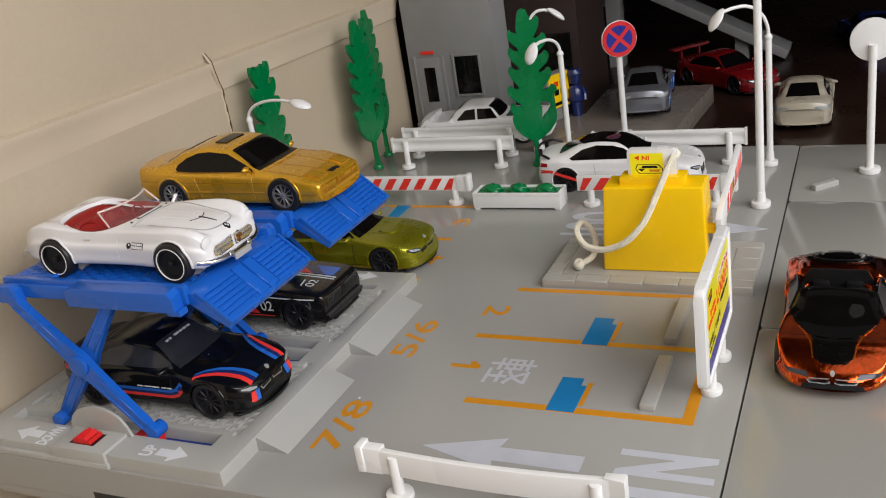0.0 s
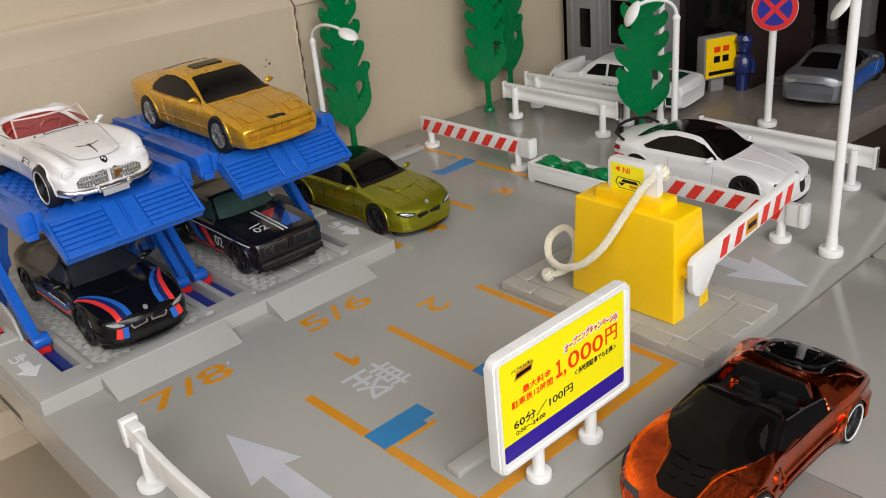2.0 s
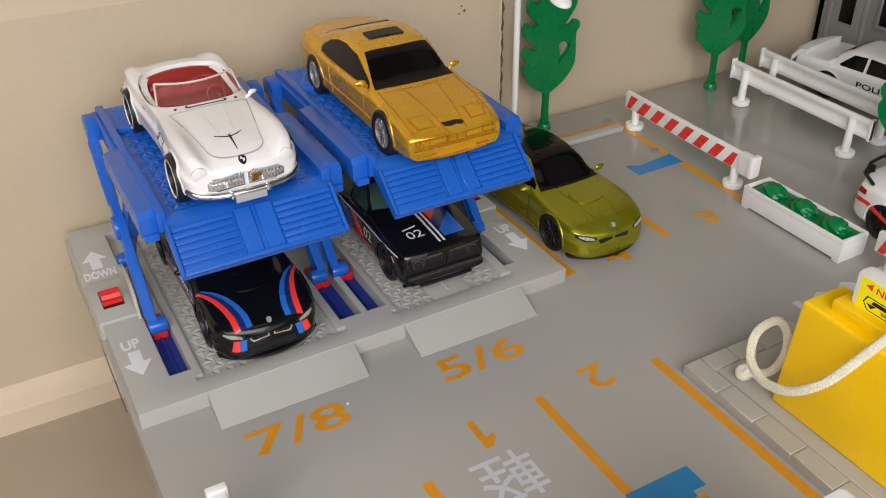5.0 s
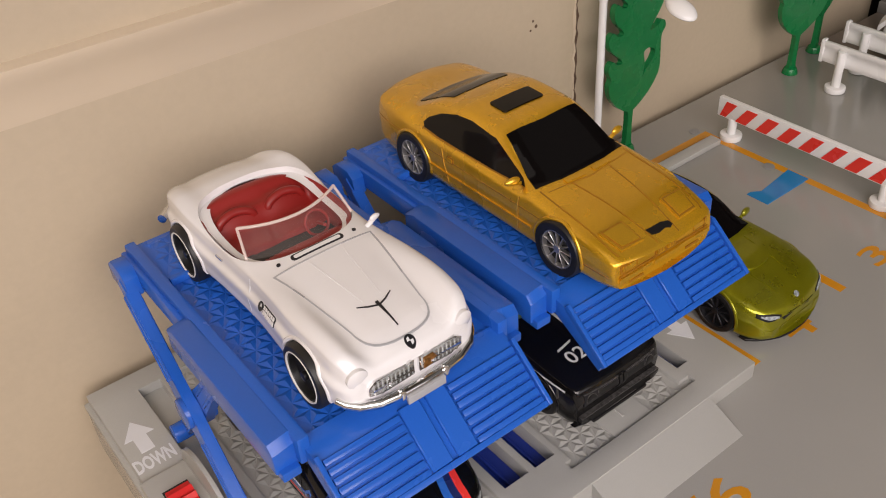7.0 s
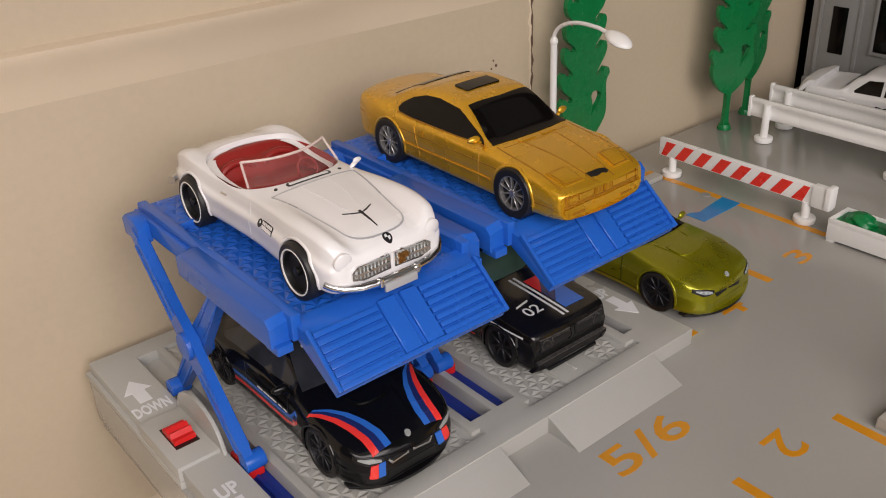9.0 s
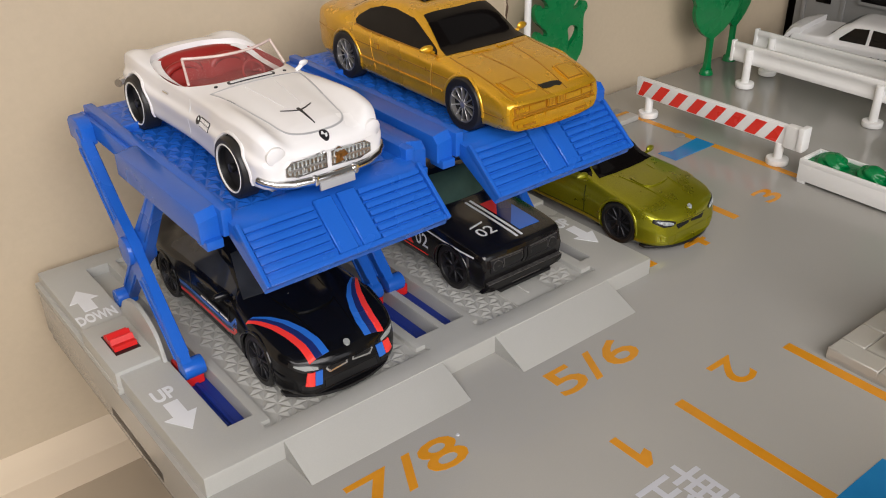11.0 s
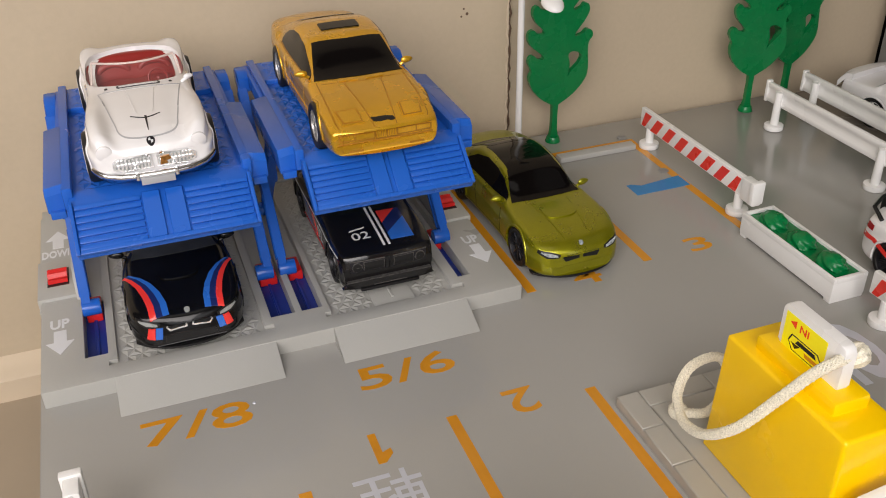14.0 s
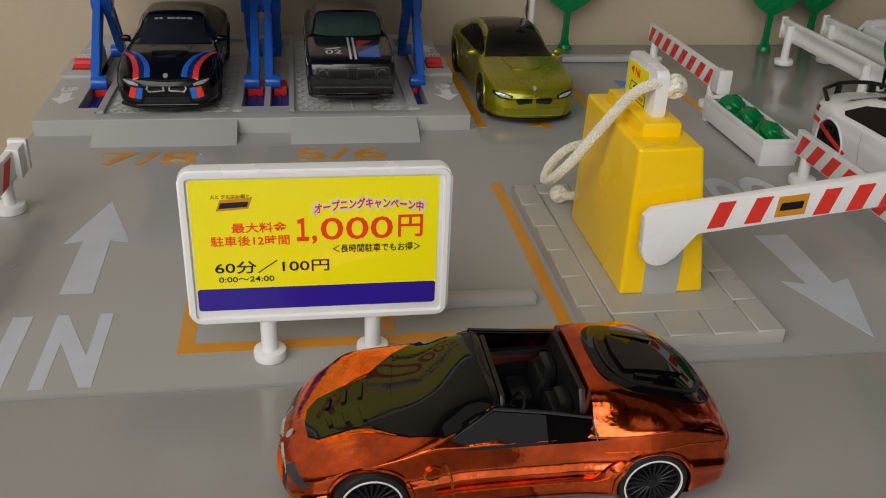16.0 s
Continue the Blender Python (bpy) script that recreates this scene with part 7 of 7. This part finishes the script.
plate("bonnet_panel", [(1.3, -1.0), (1.3, 1.0), (3.2, 0.9), (3.2, -0.9)], "top", M_POLICE_GREEN)
plate("boot_spoiler", [(-3.75, -1.3), (-3.75, 1.3), (-3.3, 1.3), (-3.3, -1.3)], "top", M_PAINT_WHITE, lift=0.25)
decal_text(o, skin, "POLICE", "right", 0.3, 1.12, 1.8, 0.26, 0, M_INK_BLACK, 0.015)
o, plate = modern_coupe("silver_saloon", 40.5, -3.85, -0.03, 8, M_PAINT_SILVER, "silver and blue toy saloon on the far board", None, tail=M_LENS_PALE)
plate("blue_flank", [(3.0, 0.5), (3.0, 1.2), (-2.6, 1.4), (-2.6, 0.5)], "left", M_DECAL_BLUE, both=True, lift=0.008)
o, plate = modern_coupe("pearl_saloon", 41.0, -13.15, -1.25, 1, M_PAINT_PEARL, "pearl beige toy saloon on the dark table", None, tail=M_LENS_PALE)
o, plate = modern_coupe("red_racer", 48.8, -7.6, -1.25, 228, M_PAINT_RED, "red toy racing car with a rear wing", None)
part("rear_wing", prismed(rounded(-4.3, -3.6, -1.6, 1.6, 0.1), 2.3, 2.44, "xy", 0.02), M_PAINT_RED, o)
for s in (0.8, -0.8):
    part("wing_strut", boxed(-4.0, -3.8, s - 0.06, s + 0.06, 1.6, 2.32), M_PAINT_RED, o)
o, plate = modern_coupe("blue_saloon", 60.0, -16.5, -1.25, 15, M_DECAL_NAVY, "dark blue toy saloon far back on the table", None)

# ---- toy building ----
bd = thing("toy_building", 36.0, 7.2, -0.03, 0, "grey plastic toy building with a door and window", "toy building")
part("wall", boxed(0, 9, -2.9, 3.1, 0, 11.9, 0.08), M_BUILDING, bd)
part("plinth", boxed(-0.12, 0.02, -2.9, 3.1, 0, 0.5, 0.03), M_BUILDING, bd)
dr = part("door", boxed(-0.08, 0.04, 0.75, 2.5, 0.1, 4.7, 0.03), M_BUILDING, bd)
part("door_pane", boxed(-0.11, -0.07, 1.25, 2.0, 1.9, 4.1, 0.01), M_GLASS_BLACK, dr)
part("door_frame", boxed(-0.12, 0.04, 2.5, 2.68, 0.0, 4.85, 0.02), M_BUILDING, bd)
part("door_frame", boxed(-0.12, 0.04, 0.57, 0.75, 0.0, 4.85, 0.02), M_BUILDING, bd)
part("door_plate", boxed(-0.1, 0.04, 1.2, 2.1, 4.95, 5.15, 0.01), M_STRIPE_RED, bd)
wn = part("window", boxed(-0.05, 0.04, -1.75, -0.15, 2.3, 4.7, 0.02), M_GLASS_BLACK, bd)
for a0, a1, b0, b1 in ((-1.9, -1.75, 2.15, 4.85), (-0.15, 0.0, 2.15, 4.85), (-1.75, -0.15, 2.15, 2.3), (-1.75, -0.15, 4.7, 4.85)):
    part("window_frame", boxed(-0.1, 0.04, a0, a1, b0, b1, 0.02), M_BUILDING, wn)
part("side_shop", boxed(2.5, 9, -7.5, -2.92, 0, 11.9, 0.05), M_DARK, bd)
part("shop_front", boxed(2.35, 2.5, -7.0, -3.4, 0.6, 5.2, 0.03), M_GLASS_BLACK, bd)

# yellow notice stand, far station sign, grey ramp
ns = thing("notice_stand", 37.3, 0.9, -0.03, 66, "yellow notice board on a grey stand", "notice board")
part("stand", boxed(0.0, 0.7, -1.0, 1.0, 0.75, 3.0, 0.06), M_BUILDING, ns)
part("foot", boxed(0.2, 0.5, -0.4, 0.4, 0, 0.8, 0.05), M_BUILDING, ns)
part("yellow_board", boxed(-0.06, 0.0, -0.92, 0.92, 0.85, 2.95, 0.03), M_YELLOW, ns)
for k, (a0, a1, b0, b1) in enumerate(((-0.45, -0.08, 2.2, 2.5), (0.08, 0.45, 2.2, 2.5), (-0.45, -0.08, 1.65, 2.0), (0.08, 0.45, 1.65, 2.0), (-0.75, 0.75, 1.0, 1.2))):
    part("print_bar", boxed(-0.08, -0.06, a0, a1, b0, b1), M_INK_BLACK if k > 1 else M_INK_RED, ns)
st = thing("station_sign", 58.0, 4.6, -1.25, 0, "dark red toy station sign on a post", "sign")
part("post", boxed(-0.3, 0.3, -0.3, 0.3, 0, 3.0, 0.05), M_BUILDING, st)
part("red_panel", boxed(-0.4, 0.4, -2.6, 2.6, 3.0, 7.2, 0.1), M_SIGN_DIM, st)
part("print_bar", boxed(-0.44, -0.4, -1.8, 1.8, 4.7, 5.5), M_PANELWHITE, st)
rp = thing("toy_ramp", 57.0, -3.6, -1.25, 0, "grey plastic toy car ramp leaning down", "ramp")
slab = boxed(-1.5, 1.5, -9, 9, -0.35, 0.35, 0.08)
slab.transform(Matrix.Translation((0, 0.5, 4.6)) @ Matrix.Rotation(radians(28), 4, "X"))
part("slab", slab, M_BUILDING, rp)
part("pillar", boxed(-0.6, 0.6, 5.0, 6.2, 0, 6.6, 0.05), M_BUILDING, rp)
part("pillar", boxed(-0.6, 0.6, -4.6, -3.6, 0, 1.9, 0.05), M_BUILDING, rp)
dl = bmesh.new()
lathe(dl, [(0.0, 0.34), (0.9, 0.36), (1.0, 0.5), (1.7, 0.46), (1.95, 0.3), (2.0, 0.2), (2.08, 0.34), (2.4, 0.4), (2.62, 0.36), (2.64, 0.48), (2.72, 0.48), (2.95, 0.36), (3.0, 0.0)], "z", 20)
for s in (1, -1):
    tube(dl, [(0, s * 0.44, 1.75), (0.05, s * 0.6, 1.4), (-0.1, s * 0.62, 1.0)], 0.14, 8)
doll = tagged(part("toy_figure", dl, M_DECAL_NAVY, None, "small dark blue plastic toy figure standing on the board", m=at(38.3, 0.15, -0.03)), category="toy figure")
tk = thing("toy_truck", 46.5, 2.0, -0.03, 200, "black toy vehicle with a yellow cab beside the notice board", "toy truck", "toy cars")
part("body", boxed(-2.6, 2.6, -1.3, 1.3, 0.4, 1.8, 0.25), M_BLACK, tk)
part("cab", boxed(-1.4, 1.0, -1.1, 1.1, 1.75, 2.7, 0.25), M_YELLOW, tk)
for wx in (-1.6, 1.6):
    for s in (1.15, -1.15):
        part("wheel", cyl(bmesh.new(), (wx, s - 0.2, 0.55), (wx, s + 0.2, 0.55), 0.55, bevel=0.06), M_TYRE, tk)
